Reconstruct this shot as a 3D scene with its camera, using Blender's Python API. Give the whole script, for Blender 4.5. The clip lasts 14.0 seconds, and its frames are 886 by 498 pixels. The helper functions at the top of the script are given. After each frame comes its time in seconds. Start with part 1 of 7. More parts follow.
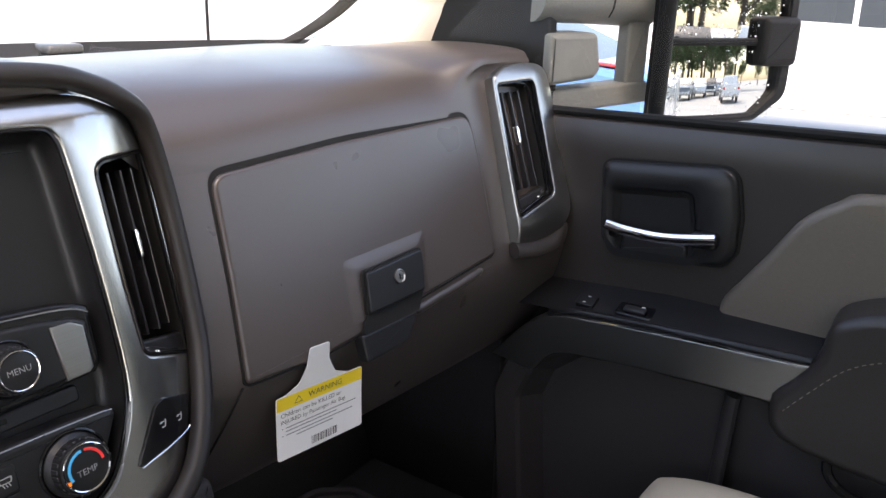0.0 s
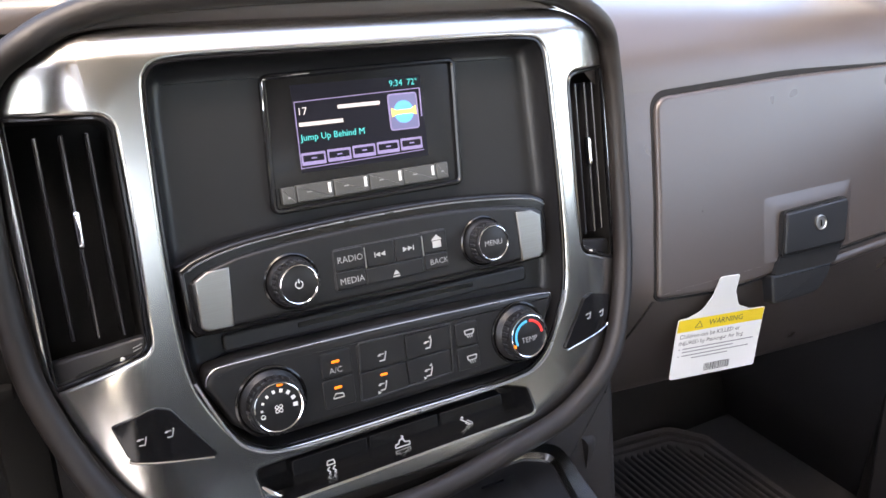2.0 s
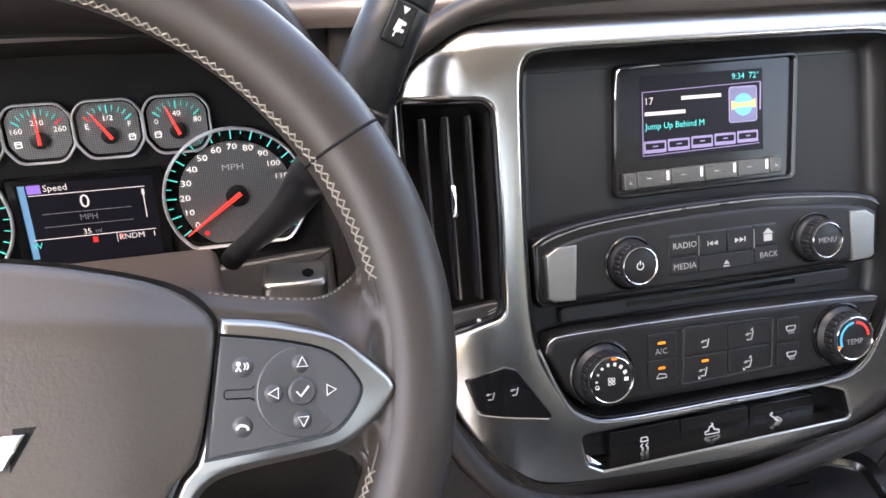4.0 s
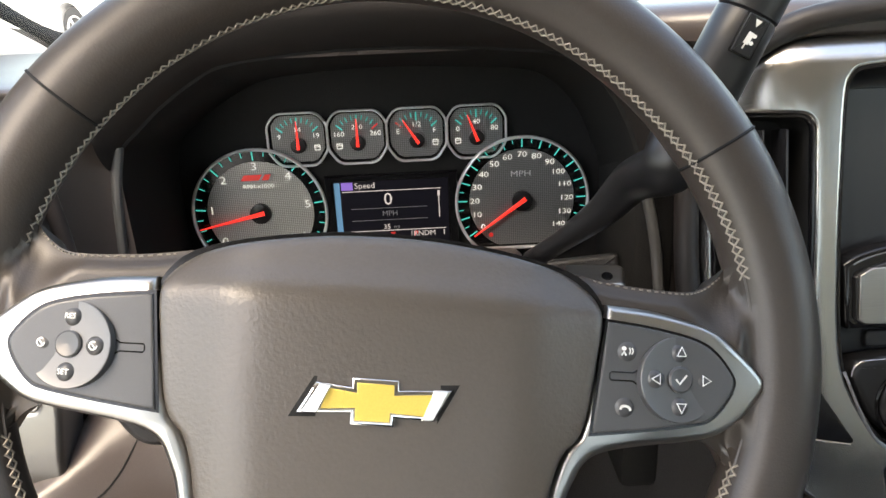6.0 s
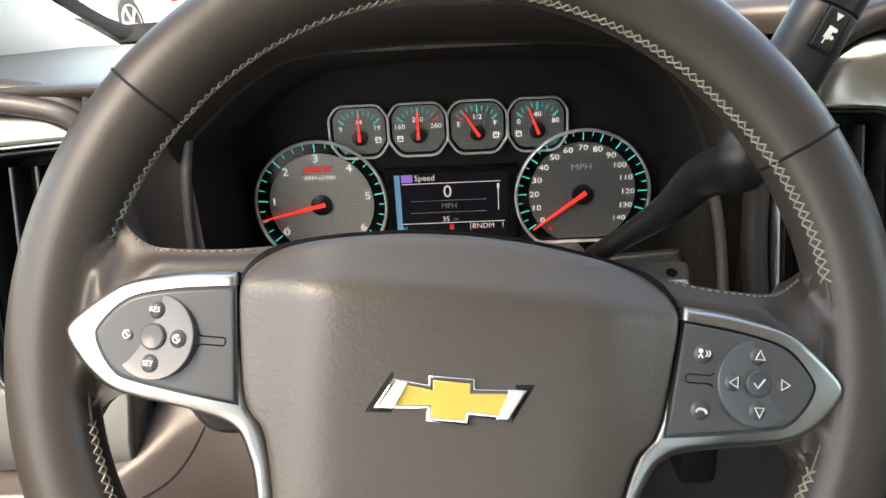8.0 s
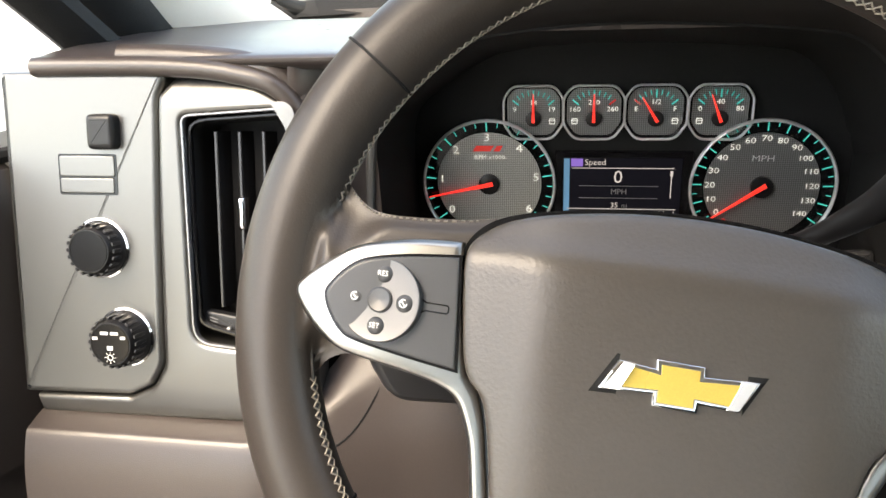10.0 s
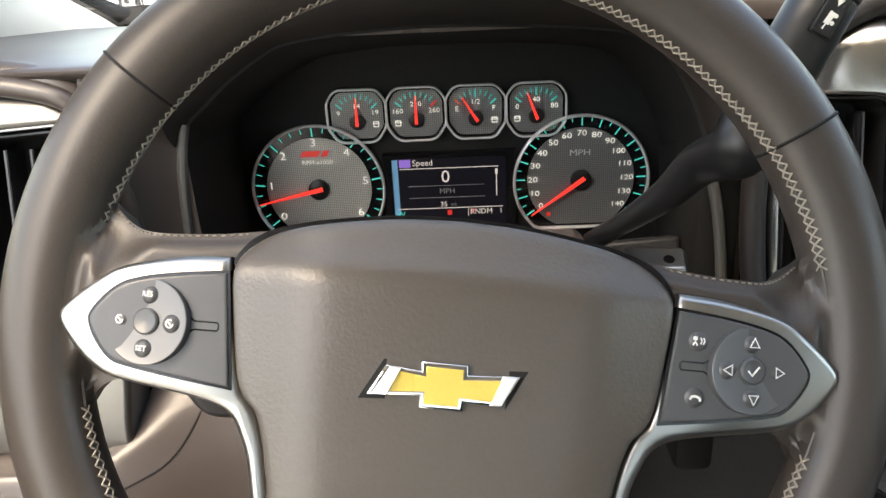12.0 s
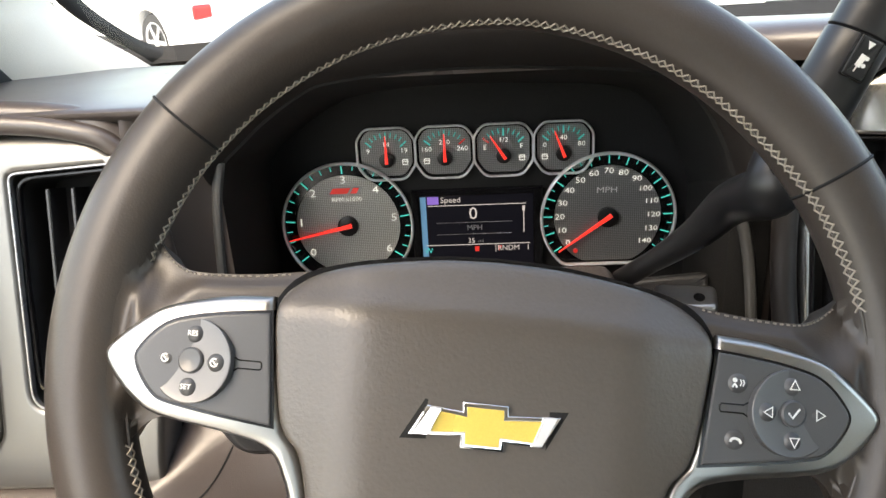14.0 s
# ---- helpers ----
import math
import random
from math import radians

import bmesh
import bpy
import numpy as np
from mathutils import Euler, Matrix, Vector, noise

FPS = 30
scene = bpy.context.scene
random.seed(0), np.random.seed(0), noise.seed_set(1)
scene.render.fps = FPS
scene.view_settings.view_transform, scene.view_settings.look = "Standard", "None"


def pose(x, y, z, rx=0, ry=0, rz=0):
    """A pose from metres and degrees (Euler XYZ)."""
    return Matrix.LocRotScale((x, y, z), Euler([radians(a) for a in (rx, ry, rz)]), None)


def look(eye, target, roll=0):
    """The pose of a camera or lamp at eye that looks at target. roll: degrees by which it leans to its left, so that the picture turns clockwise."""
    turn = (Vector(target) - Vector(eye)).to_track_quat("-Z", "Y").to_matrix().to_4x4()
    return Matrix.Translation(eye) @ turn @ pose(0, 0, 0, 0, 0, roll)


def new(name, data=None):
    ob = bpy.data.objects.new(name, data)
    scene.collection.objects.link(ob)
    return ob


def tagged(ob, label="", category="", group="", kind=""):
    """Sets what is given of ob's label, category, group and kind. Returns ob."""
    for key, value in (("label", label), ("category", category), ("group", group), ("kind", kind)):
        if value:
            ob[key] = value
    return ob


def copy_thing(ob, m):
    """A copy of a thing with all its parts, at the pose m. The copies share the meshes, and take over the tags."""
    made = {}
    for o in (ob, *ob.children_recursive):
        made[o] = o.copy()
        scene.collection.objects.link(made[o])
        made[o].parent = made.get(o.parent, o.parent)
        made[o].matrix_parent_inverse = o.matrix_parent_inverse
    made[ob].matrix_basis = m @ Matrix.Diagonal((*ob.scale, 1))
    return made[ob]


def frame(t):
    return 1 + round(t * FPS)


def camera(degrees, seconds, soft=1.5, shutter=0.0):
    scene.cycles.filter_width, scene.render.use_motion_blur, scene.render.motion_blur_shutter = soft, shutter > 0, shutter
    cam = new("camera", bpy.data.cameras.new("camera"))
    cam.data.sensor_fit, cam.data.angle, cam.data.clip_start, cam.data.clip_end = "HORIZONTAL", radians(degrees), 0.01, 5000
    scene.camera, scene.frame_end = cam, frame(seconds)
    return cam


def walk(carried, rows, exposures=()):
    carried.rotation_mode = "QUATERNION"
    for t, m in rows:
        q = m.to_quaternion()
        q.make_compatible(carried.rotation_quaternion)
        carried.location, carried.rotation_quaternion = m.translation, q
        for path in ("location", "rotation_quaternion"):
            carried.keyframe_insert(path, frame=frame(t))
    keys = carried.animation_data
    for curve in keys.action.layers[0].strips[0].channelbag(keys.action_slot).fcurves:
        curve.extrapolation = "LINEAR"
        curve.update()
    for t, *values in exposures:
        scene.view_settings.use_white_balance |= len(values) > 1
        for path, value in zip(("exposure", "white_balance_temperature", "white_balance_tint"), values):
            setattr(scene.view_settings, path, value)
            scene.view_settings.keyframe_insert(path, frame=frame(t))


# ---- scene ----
# A pickup's cab, filmed from the middle of the bench across to the driver's place.
# Cab coordinates: x to the passenger, y forward, z up. The truck stands nose-down by a few degrees.
NOSE = -3.2
EYE = Vector((0.0, 0.25, 1.53))
CAB = Matrix.Translation(EYE) @ pose(0, 0, 0, NOSE, 0, 0) @ Matrix.Translation(-EYE)
GROUND = -0.15

cam = camera(59.0, 14.0, soft=1.5)
# seconds, stops, white balance, tint: the camera opens up as the window leaves the picture
EXPOSURES = [(0.0, 2.55, 7700, 17), (0.5, 2.95, 7700, 17), (1.0, 3.25, 7700, 17), (2.0, 3.55, 7700, 17), (3.0, 3.6, 7700, 18), (4.2, 3.5, 7700, 18), (6.5, 2.9, 8200, 9), (14.0, 2.9, 8200, 9)]
ROWS = [
    (0.0, -0.1497, 0.2178, 1.5490, 71.28, -1.75, -55.82),
    (0.5, -0.1755, 0.2275, 1.5460, 70.39, -1.23, -49.11),
    (1.0, -0.2039, 0.2292, 1.5447, 68.84, -0.29, -42.56),
    (1.5, -0.2230, 0.2283, 1.5348, 67.99, -0.41, -36.42),
    (2.0, -0.2396, 0.2362, 1.5292, 67.27, -1.07, -30.12),
    (2.5, -0.2679, 0.2382, 1.5294, 67.17, -0.87, -26.26),
    (3.0, -0.2952, 0.2443, 1.5272, 66.80, -0.21, -22.96),
    (3.5, -0.3234, 0.2466, 1.5317, 67.17, -0.05, -19.24),
    (4.0, -0.3476, 0.2456, 1.5335, 66.73, 0.69, -15.46),
    (4.2, -0.3581, 0.2449, 1.5348, 66.74, 0.91, -14.14),
    (6.3, -0.4522, 0.2309, 1.5351, 68.52, 2.13, -0.66),
    (6.5, -0.4587, 0.2303, 1.5333, 68.34, 2.00, 0.22),
    (7.0, -0.4632, 0.2324, 1.5356, 67.66, 2.26, 1.77),
    (7.5, -0.4565, 0.2337, 1.5386, 67.66, 2.44, 1.30),
    (8.0, -0.4546, 0.2340, 1.5407, 67.64, 2.86, 1.03),
    (8.5, -0.4688, 0.2329, 1.5386, 67.36, 3.20, 2.04),
    (9.0, -0.4823, 0.2307, 1.5377, 66.96, 2.93, 4.42),
    (9.2, -0.4886, 0.2289, 1.5391, 67.11, 2.94, 5.33),
    (10.2, -0.5075, 0.2290, 1.5385, 67.00, 2.50, 10.00),
    (11.3, -0.4627, 0.2351, 1.5396, 66.94, 1.90, 3.64),
    (11.5, -0.4523, 0.2374, 1.5407, 66.55, 2.18, 2.06),
    (12.0, -0.4518, 0.2359, 1.5404, 66.53, 2.63, 1.19),
    (12.5, -0.4552, 0.2351, 1.5406, 66.71, 2.60, 1.41),
    (13.0, -0.4614, 0.2315, 1.5465, 68.78, 2.78, 2.22),
    (13.5, -0.4601, 0.2330, 1.5467, 68.89, 2.85, 2.14),
    (14.0, -0.4618, 0.2323, 1.5466, 68.92, 2.94, 2.36),
]
walk(cam, [(t, CAB @ pose(x, y, z, rx, ry, rz)) for t, x, y, z, rx, ry, rz in ROWS], EXPOSURES)

# ---- light: a bright thinly overcast sky and a veiled sun from behind the left shoulder ----
world = bpy.data.worlds.new("sky")
scene.world = world
world.use_nodes = True
wn = world.node_tree.nodes
sky = wn.new("ShaderNodeTexSky")
sky.sky_type = "NISHITA"
sky.sun_disc = False
sky.sun_elevation, sky.sun_rotation = radians(57), radians(215)
sky.air_density, sky.dust_density = 1.0, 2.0
wn["Background"].inputs[1].default_value = 0.15
world.node_tree.links.new(sky.outputs[0], wn["Background"].inputs[0])
sun_data = bpy.data.lights.new("sun", "SUN")
sun_data.energy, sun_data.angle, sun_data.color = 0.9, radians(40), (1.0, 0.95, 0.88)
sun = new("sun", sun_data)
sun.matrix_world = look((0, 0, 0), (math.sin(radians(215)) * -0.545, math.cos(radians(215)) * -0.545, -0.839))


# ---- helpers of the scene ----
class Frame:
    """A plane to draw on: origin, u to the right, v up, w out of it."""

    def __init__(self, o, u, v, bend=None, su=1.0, sv=1.0, curl=None):
        self.o, self.u = Vector(o), Vector(u).normalized()
        v = Vector(v)
        self.v = (v - self.u * v.dot(self.u)).normalized()
        self.w = self.u.cross(self.v)
        self.bend, self.su, self.sv, self.curl = bend, su, sv, curl

    def __call__(self, u, v, w=0.0):
        if self.bend:
            w += self.bend(u)
        if self.curl:
            w += self.curl(v)
        return self.o + self.u * (u * self.su) + self.v * (v * self.sv) + self.w * w

    def shifted(self, u, v, w=0.0):
        return Frame(self(u, v, w), self.u, self.v)

    def turned(self, deg):
        c, s_ = math.cos(radians(deg)), math.sin(radians(deg))
        return Frame(self.o, self.u * c + self.v * s_, self.v * c - self.u * s_)


BASE = {}
TINY = {"knurl", "tick_scale", "number_print", "symbol_print", "lettering", "speed_print", "mark_print", "small_print", "display_text", "display_dim", "soft_key_row", "bar_code", "power_symbol"}


def thing(name, label, category, base=(0, 0, 0), group="", kind="", cab=True):
    ob = new(name)
    ob.empty_display_size = 0.05
    ob.matrix_world = (CAB if cab else Matrix()) @ Matrix.Translation(base)
    BASE[ob.name] = Vector(base)
    return tagged(ob, label, category, group, kind)


def finish(bm, name, mat, base, sharp=38):
    for v in bm.verts:
        v.co -= base
    bmesh.ops.recalc_face_normals(bm, faces=bm.faces)
    me = bpy.data.meshes.new(name)
    bm.to_mesh(me)
    bm.free()
    me.polygons.foreach_set("use_smooth", [True] * len(me.polygons))
    me.set_sharp_from_angle(angle=radians(sharp))
    me.materials.append(mat)
    return me


def part(name, bm, mat, parent, label="", sharp=38):
    base = BASE[parent.name]
    ob = new(name, finish(bm, name, mat, base, sharp))
    ob.parent = parent
    BASE[ob.name] = base
    return tagged(ob, label, kind="stuff" if name in TINY else "")


def solo(name, bm, mat, label, category, base=(0, 0, 0), group="", kind="", cab=True, sharp=38):
    base = Vector(base)
    ob = new(name, finish(bm, name, mat, base, sharp))
    ob.matrix_world = (CAB if cab else Matrix()) @ Matrix.Translation(base)
    BASE[ob.name] = base
    return tagged(ob, label, category, group, kind)


def B():
    return bmesh.new()


def merge(bm, other):
    me = bpy.data.meshes.new("tmp")
    other.to_mesh(me)
    other.free()
    bm.from_mesh(me)
    bpy.data.meshes.remove(me)
    return bm


def block(bm, m, size, bev=0.0, seg=2):
    """A box of that size with rounded edges, under the matrix m."""
    t = B()
    bmesh.ops.create_cube(t, size=1.0)
    bmesh.ops.scale(t, vec=size, verts=t.verts)
    if bev:
        bmesh.ops.bevel(t, geom=t.edges[:], offset=bev, segments=seg, profile=0.5, affect="EDGES")
    bmesh.ops.transform(t, matrix=m, verts=t.verts)
    return merge(bm, t)


def at(f, u, v, w=0.0):
    """The matrix of a frame's point: local x, y, z along u, v, w."""
    m = Matrix((f.u, f.v, f.w)).transposed().to_4x4()
    m.translation = f(u, v, w)
    return m


def rnd(pts, r, n=5):
    """A closed outline with its corners rounded; r is one radius or one a corner."""
    out, k = [], len(pts)
    for i, p in enumerate(pts):
        rr = r[i] if isinstance(r, (list, tuple)) else r
        p = Vector(p)
        a, b = Vector(pts[i - 1]) - p, Vector(pts[(i + 1) % k]) - p
        la, lb = a.length, b.length
        a.normalize(), b.normalize()
        half = a.angle(b) / 2
        if rr <= 0 or half > 1.54:
            out.append((p.x, p.y))
            continue
        cut = min(rr / math.tan(half), la * 0.48, lb * 0.48)
        q0, q1 = p + a * cut, p + b * cut
        for j in range(n + 1):
            s_ = j / n
            q = q0 * (1 - s_) ** 2 + p * 2 * s_ * (1 - s_) + q1 * s_ ** 2
            out.append((q.x, q.y))
    return out


def rect(u0, v0, u1, v1, r=0.0, n=5):
    pts = [(u0, v0), (u1, v0), (u1, v1), (u0, v1)]
    return rnd(pts, r, n) if r else pts


def circle(u, v, r, n=40, a0=0.0, a1=360.0):
    closed = abs(a1 - a0) >= 360
    return [(u + r * math.cos(radians(a0 + (a1 - a0) * i / (n if closed else n - 1))),
             v + r * math.sin(radians(a0 + (a1 - a0) * i / (n if closed else n - 1)))) for i in range(n)]


def smooth(pts, n=6, closed=False):
    """A Catmull-Rom curve through the points."""
    P = [Vector(p) for p in pts]
    k, out = len(P), []
    for i in range(k if closed else k - 1):
        if closed:
            a, b, c, d = P[i - 1], P[i], P[(i + 1) % k], P[(i + 2) % k]
        else:
            a, b, c, d = P[max(i - 1, 0)], P[i], P[i + 1], P[min(i + 2, k - 1)]
        for j in range(n):
            t = j / n
            out.append(0.5 * (2 * b + (c - a) * t + (2 * a - 5 * b + 4 * c - d) * t * t + (3 * b - a - 3 * c + d) * t ** 3))
    if not closed:
        out.append(P[-1])
    return [tuple(p) for p in out]


def offset(pts, d):
    """The outline moved outwards by d (inwards: minus)."""
    area = sum(p[0] * q[1] - q[0] * p[1] for p, q in zip(pts, pts[1:] + pts[:1]))
    sgn = 1 if area > 0 else -1
    out, k = [], len(pts)
    for i in range(k):
        p, a, b = Vector(pts[i]), Vector(pts[i - 1]), Vector(pts[(i + 1) % k])
        e0, e1 = (p - a), (b - p)
        if e0.length < 1e-9 or e1.length < 1e-9:
            out.append((p.x, p.y))
            continue
        e0.normalize(), e1.normalize()
        n0, n1 = Vector((e0.y, -e0.x)), Vector((e1.y, -e1.x))
        m = n0 + n1
        m = m / max(m.length_squared / 2, 0.35)
        q = p + m * d * sgn
        out.append((q.x, q.y))
    return out


def loops(bm, f, layers, cap=True, back=False):
    """Skins a stack of equal outlines: layers of (outline, w)."""
    rings = [[bm.verts.new(f(u, v, w)) for u, v in pts] for pts, w in layers]
    for r0, r1 in zip(rings, rings[1:]):
        for i in range(len(r0)):
            j = (i + 1) % len(r0)
            bm.faces.new((r0[i], r0[j], r1[j], r1[i]))
    if cap:
        bm.faces.new(rings[-1])
    if back:
        bm.faces.new(rings[0][::-1])
    return bm


def plate(bm, f, pts, w0, w1, bev=0.0, seg=3, back=True):
    """A plate with a rounded front edge."""
    lay = [(pts, w0)]
    if bev:
        for i in range(seg + 1):
            a = radians(90 * i / seg)
            lay.append((offset(pts, -bev * (1 - math.cos(a))), w1 - bev + bev * math.sin(a)))
        lay.append((offset(pts, -bev - 0.0005), w1))
    else:
        lay.append((pts, w1))
    return loops(bm, f, lay, True, back)


def ringplate(bm, f, outer, inner, w0, w1, bev=0.0):
    """A flat ring between two outlines of equal count."""
    lay = [(outer, w0), (outer, w1 - bev), (offset(outer, -bev), w1), (offset(inner, bev), w1), (inner, w1 - bev), (inner, w0)]
    return loops(bm, f, lay, False)


def holed(bm, f, outer, holes, w0, w1, bev=0.002, cuts_u=(), cuts_v=()):
    """A plate with holes through it and rounded rims, cut into strips so that it can bend with its frame."""
    t = B()
    edges, rims = [], [(outer, -1)] + [(h, 1) for h in holes]
    for pts, sgn in rims:
        top = offset(pts, sgn * bev)
        ring = [t.verts.new((u, v, w1)) for u, v in top]
        edges += [t.edges.new((ring[i], ring[(i + 1) % len(ring)])) for i in range(len(ring))]
        prev = ring
        for o, w in ((offset(pts, sgn * bev * 0.86), w1 - bev * 0.01), (offset(pts, sgn * bev * 0.5), w1 - bev * 0.13), (offset(pts, sgn * bev * 0.22), w1 - bev * 0.37), (offset(pts, sgn * bev * 0.05), w1 - bev * 0.7), (pts, w1 - bev), (pts, w0)):
            cur = [t.verts.new((u, v, w)) for u, v in o]
            for i in range(len(cur)):
                j = (i + 1) % len(cur)
                t.faces.new((prev[i], prev[j], cur[j], cur[i]))
            prev = cur
    bmesh.ops.triangle_fill(t, use_beauty=True, use_dissolve=False, edges=edges)
    for cuts, no in ((cuts_u, (1, 0, 0)), (cuts_v, (0, 1, 0))):
        for c in cuts:
            bmesh.ops.bisect_plane(t, geom=t.verts[:] + t.edges[:] + t.faces[:], plane_co=Vector(no) * c, plane_no=no)
    for v in t.verts:
        v.co = f(*v.co)
    return merge(bm, t)


def sheet(bm, fn, nu, nv, closed_u=False):
    """A surface of points fn(s, t), both from 0 to 1."""
    g = [[bm.verts.new(fn(i / nu, j / nv)) for j in range(nv + 1)] for i in range(nu if closed_u else nu + 1)]
    for i in range(nu):
        for j in range(nv):
            a, b = g[i], g[(i + 1) % len(g)]
            bm.faces.new((a[j], b[j], b[j + 1], a[j + 1]))
    return bm


def tube(bm, pts, ra, rb=None, n=10, closed=False, up=None, caps=True):
    """A rod along points; ra across, rb along `up`."""
    P = [Vector(p) for p in pts]
    rb = rb or ra
    k, rings, ref = len(P), [], Vector(up) if up else None
    for i, p in enumerate(P):
        if closed:
            tan = P[(i + 1) % k] - P[i - 1]
        else:
            tan = P[min(i + 1, k - 1)] - P[max(i - 1, 0)]
        tan.normalize()
        if ref is None:
            ref = tan.orthogonal()
        a = ref - tan * ref.dot(tan)
        a.normalize()
        if up is None:
            ref = a
        b = tan.cross(a)
        x, y = (ra[i], rb[i]) if isinstance(ra, (list, tuple)) else (ra, rb)
        rings.append([bm.verts.new(p + b * (x * math.cos(2 * math.pi * j / n)) + a * (y * math.sin(2 * math.pi * j / n))) for j in range(n)])
    for i in range(k if closed else k - 1):
        r0, r1 = rings[i], rings[(i + 1) % k]
        for j in range(n):
            bm.faces.new((r0[j], r0[(j + 1) % n], r1[(j + 1) % n], r1[j]))
    if caps and not closed:
        bm.faces.new(rings[0][::-1]), bm.faces.new(rings[-1])
    return bm


def lathe(bm, f, u, v, prof, n=40, ridge=0.0, teeth=0):
    """Turns the profile of (radius, w) about the frame's w axis; ridge: depth of grooves on the side."""
    rings = []
    for r, w in prof:
        ring = []
        for i in range(n):
            a = 2 * math.pi * i / n
            rr = r
            if teeth and r > 0 and ridge:
                rr = r - ridge * (1 if (i * teeth // n * 2 + (2 * i * teeth // n) % 2) % 2 else 0)
            ring.append(bm.verts.new(f(u + rr * math.cos(a), v + rr * math.sin(a), w)))
        rings.append(ring)
    for r0, r1 in zip(rings, rings[1:]):
        for i in range(n):
            bm.faces.new((r0[i], r0[(i + 1) % n], r1[(i + 1) % n], r1[i]))
    bm.faces.new(rings[-1])
    return bm


def text(bm, s, size, f, u, v, w=0.0005, align="CENTER", deg=0.0, wide=1.0, thin=0.0):
    """Letters laid flat on a frame, if wanted wider and of a thinner stroke."""
    cu = bpy.data.curves.new("letters", "FONT")
    cu.body, cu.size, cu.align_x, cu.align_y, cu.resolution_u = s, size, align, "CENTER", 2
    cu.offset = -thin * size
    ob = bpy.data.objects.new("letters", cu)
    me = bpy.data.meshes.new_from_object(ob)
    t = B()
    t.from_mesh(me)
    bmesh.ops.transform(t, matrix=at(f.shifted(u, v, w).turned(deg), 0, 0) @ Matrix.Diagonal((wide, 1, 1, 1)), verts=t.verts)
    bpy.data.objects.remove(ob)
    bpy.data.curves.remove(cu)
    bpy.data.meshes.remove(me)
    return merge(bm, t)


def bar(bm, f, u, v, lu, lv, w=0.0005, deg=0.0, h=0.0003):
    """A printed bar, centred."""
    return block(bm, at(f.shifted(u, v, w).turned(deg), 0, 0), (lu, lv, h))


def poly(bm, f, pts, w=0.0005):
    bm.faces.new([bm.verts.new(f(u, v, w)) for u, v in pts])
    return bm


# ---- materials ----
GLOW = 0.22  # lit marks against the daylight


def mat(name, col, rough=0.5, metal=0.0, grain=0.0, grain_scale=300.0, blotch=0.12, blotch_scale=9.0, bump=0.0,
        bump_scale=900.0, coat=0.0, rough_var=0.08, emit=None, emit_strength=0.0, stretch=None, spec=0.5):
    m = bpy.data.materials.new(name)
    m.use_nodes = True
    nt = m.node_tree
    b = nt.nodes["Principled BSDF"]
    b.inputs["Roughness"].default_value, b.inputs["Metallic"].default_value = rough, metal
    b.inputs["Coat Weight"].default_value, b.inputs["Specular IOR Level"].default_value = coat, spec
    b.inputs["Coat Roughness"].default_value = 0.08
    tc = nt.nodes.new("ShaderNodeTexCoord")
    src = tc.outputs["Object"]
    if stretch:
        mp = nt.nodes.new("ShaderNodeMapping")
        mp.inputs["Scale"].default_value = stretch
        nt.links.new(src, mp.inputs[0])
        src = mp.outputs[0]

    def noise_of(scale, detail=3.0):
        n = nt.nodes.new("ShaderNodeTexNoise")
        n.inputs["Scale"].default_value, n.inputs["Detail"].default_value = scale, detail
        nt.links.new(src, n.inputs["Vector"])
        return n.outputs["Fac"]

    big = noise_of(blotch_scale)
    ramp = nt.nodes.new("ShaderNodeMapRange")
    ramp.inputs["To Min"].default_value, ramp.inputs["To Max"].default_value = 1 - blotch, 1 + blotch
    nt.links.new(big, ramp.inputs["Value"])
    mix = nt.nodes.new("ShaderNodeVectorMath")
    mix.operation = "SCALE"
    mix.inputs[0].default_value = col
    fac = ramp.outputs[0]
    if grain:
        fine = noise_of(grain_scale, 2.0)
        r2 = nt.nodes.new("ShaderNodeMapRange")
        r2.inputs["To Min"].default_value, r2.inputs["To Max"].default_value = 1 - grain, 1 + grain
        nt.links.new(fine, r2.inputs["Value"])
        mul = nt.nodes.new("ShaderNodeMath")
        mul.operation = "MULTIPLY"
        nt.links.new(fac, mul.inputs[0]), nt.links.new(r2.outputs[0], mul.inputs[1])
        fac = mul.outputs[0]
    nt.links.new(fac, mix.inputs["Scale"])
    nt.links.new(mix.outputs[0], b.inputs["Base Color"])
    r3 = nt.nodes.new("ShaderNodeMapRange")
    r3.inputs["To Min"].default_value, r3.inputs["To Max"].default_value = max(rough - rough_var, 0.02), min(rough + rough_var, 1)
    nt.links.new(big, r3.inputs["Value"]), nt.links.new(r3.outputs[0], b.inputs["Roughness"])
    if bump:
        bn = nt.nodes.new("ShaderNodeBump")
        bn.inputs["Strength"].default_value, bn.inputs["Distance"].default_value = bump, 0.0006
        nt.links.new(noise_of(bump_scale, 2.5), bn.inputs["Height"])
        nt.links.new(bn.outputs[0], b.inputs["Normal"])
    if emit:
        b.inputs["Emission Color"].default_value, b.inputs["Emission Strength"].default_value = (*emit, 1), emit_strength * GLOW
    return m


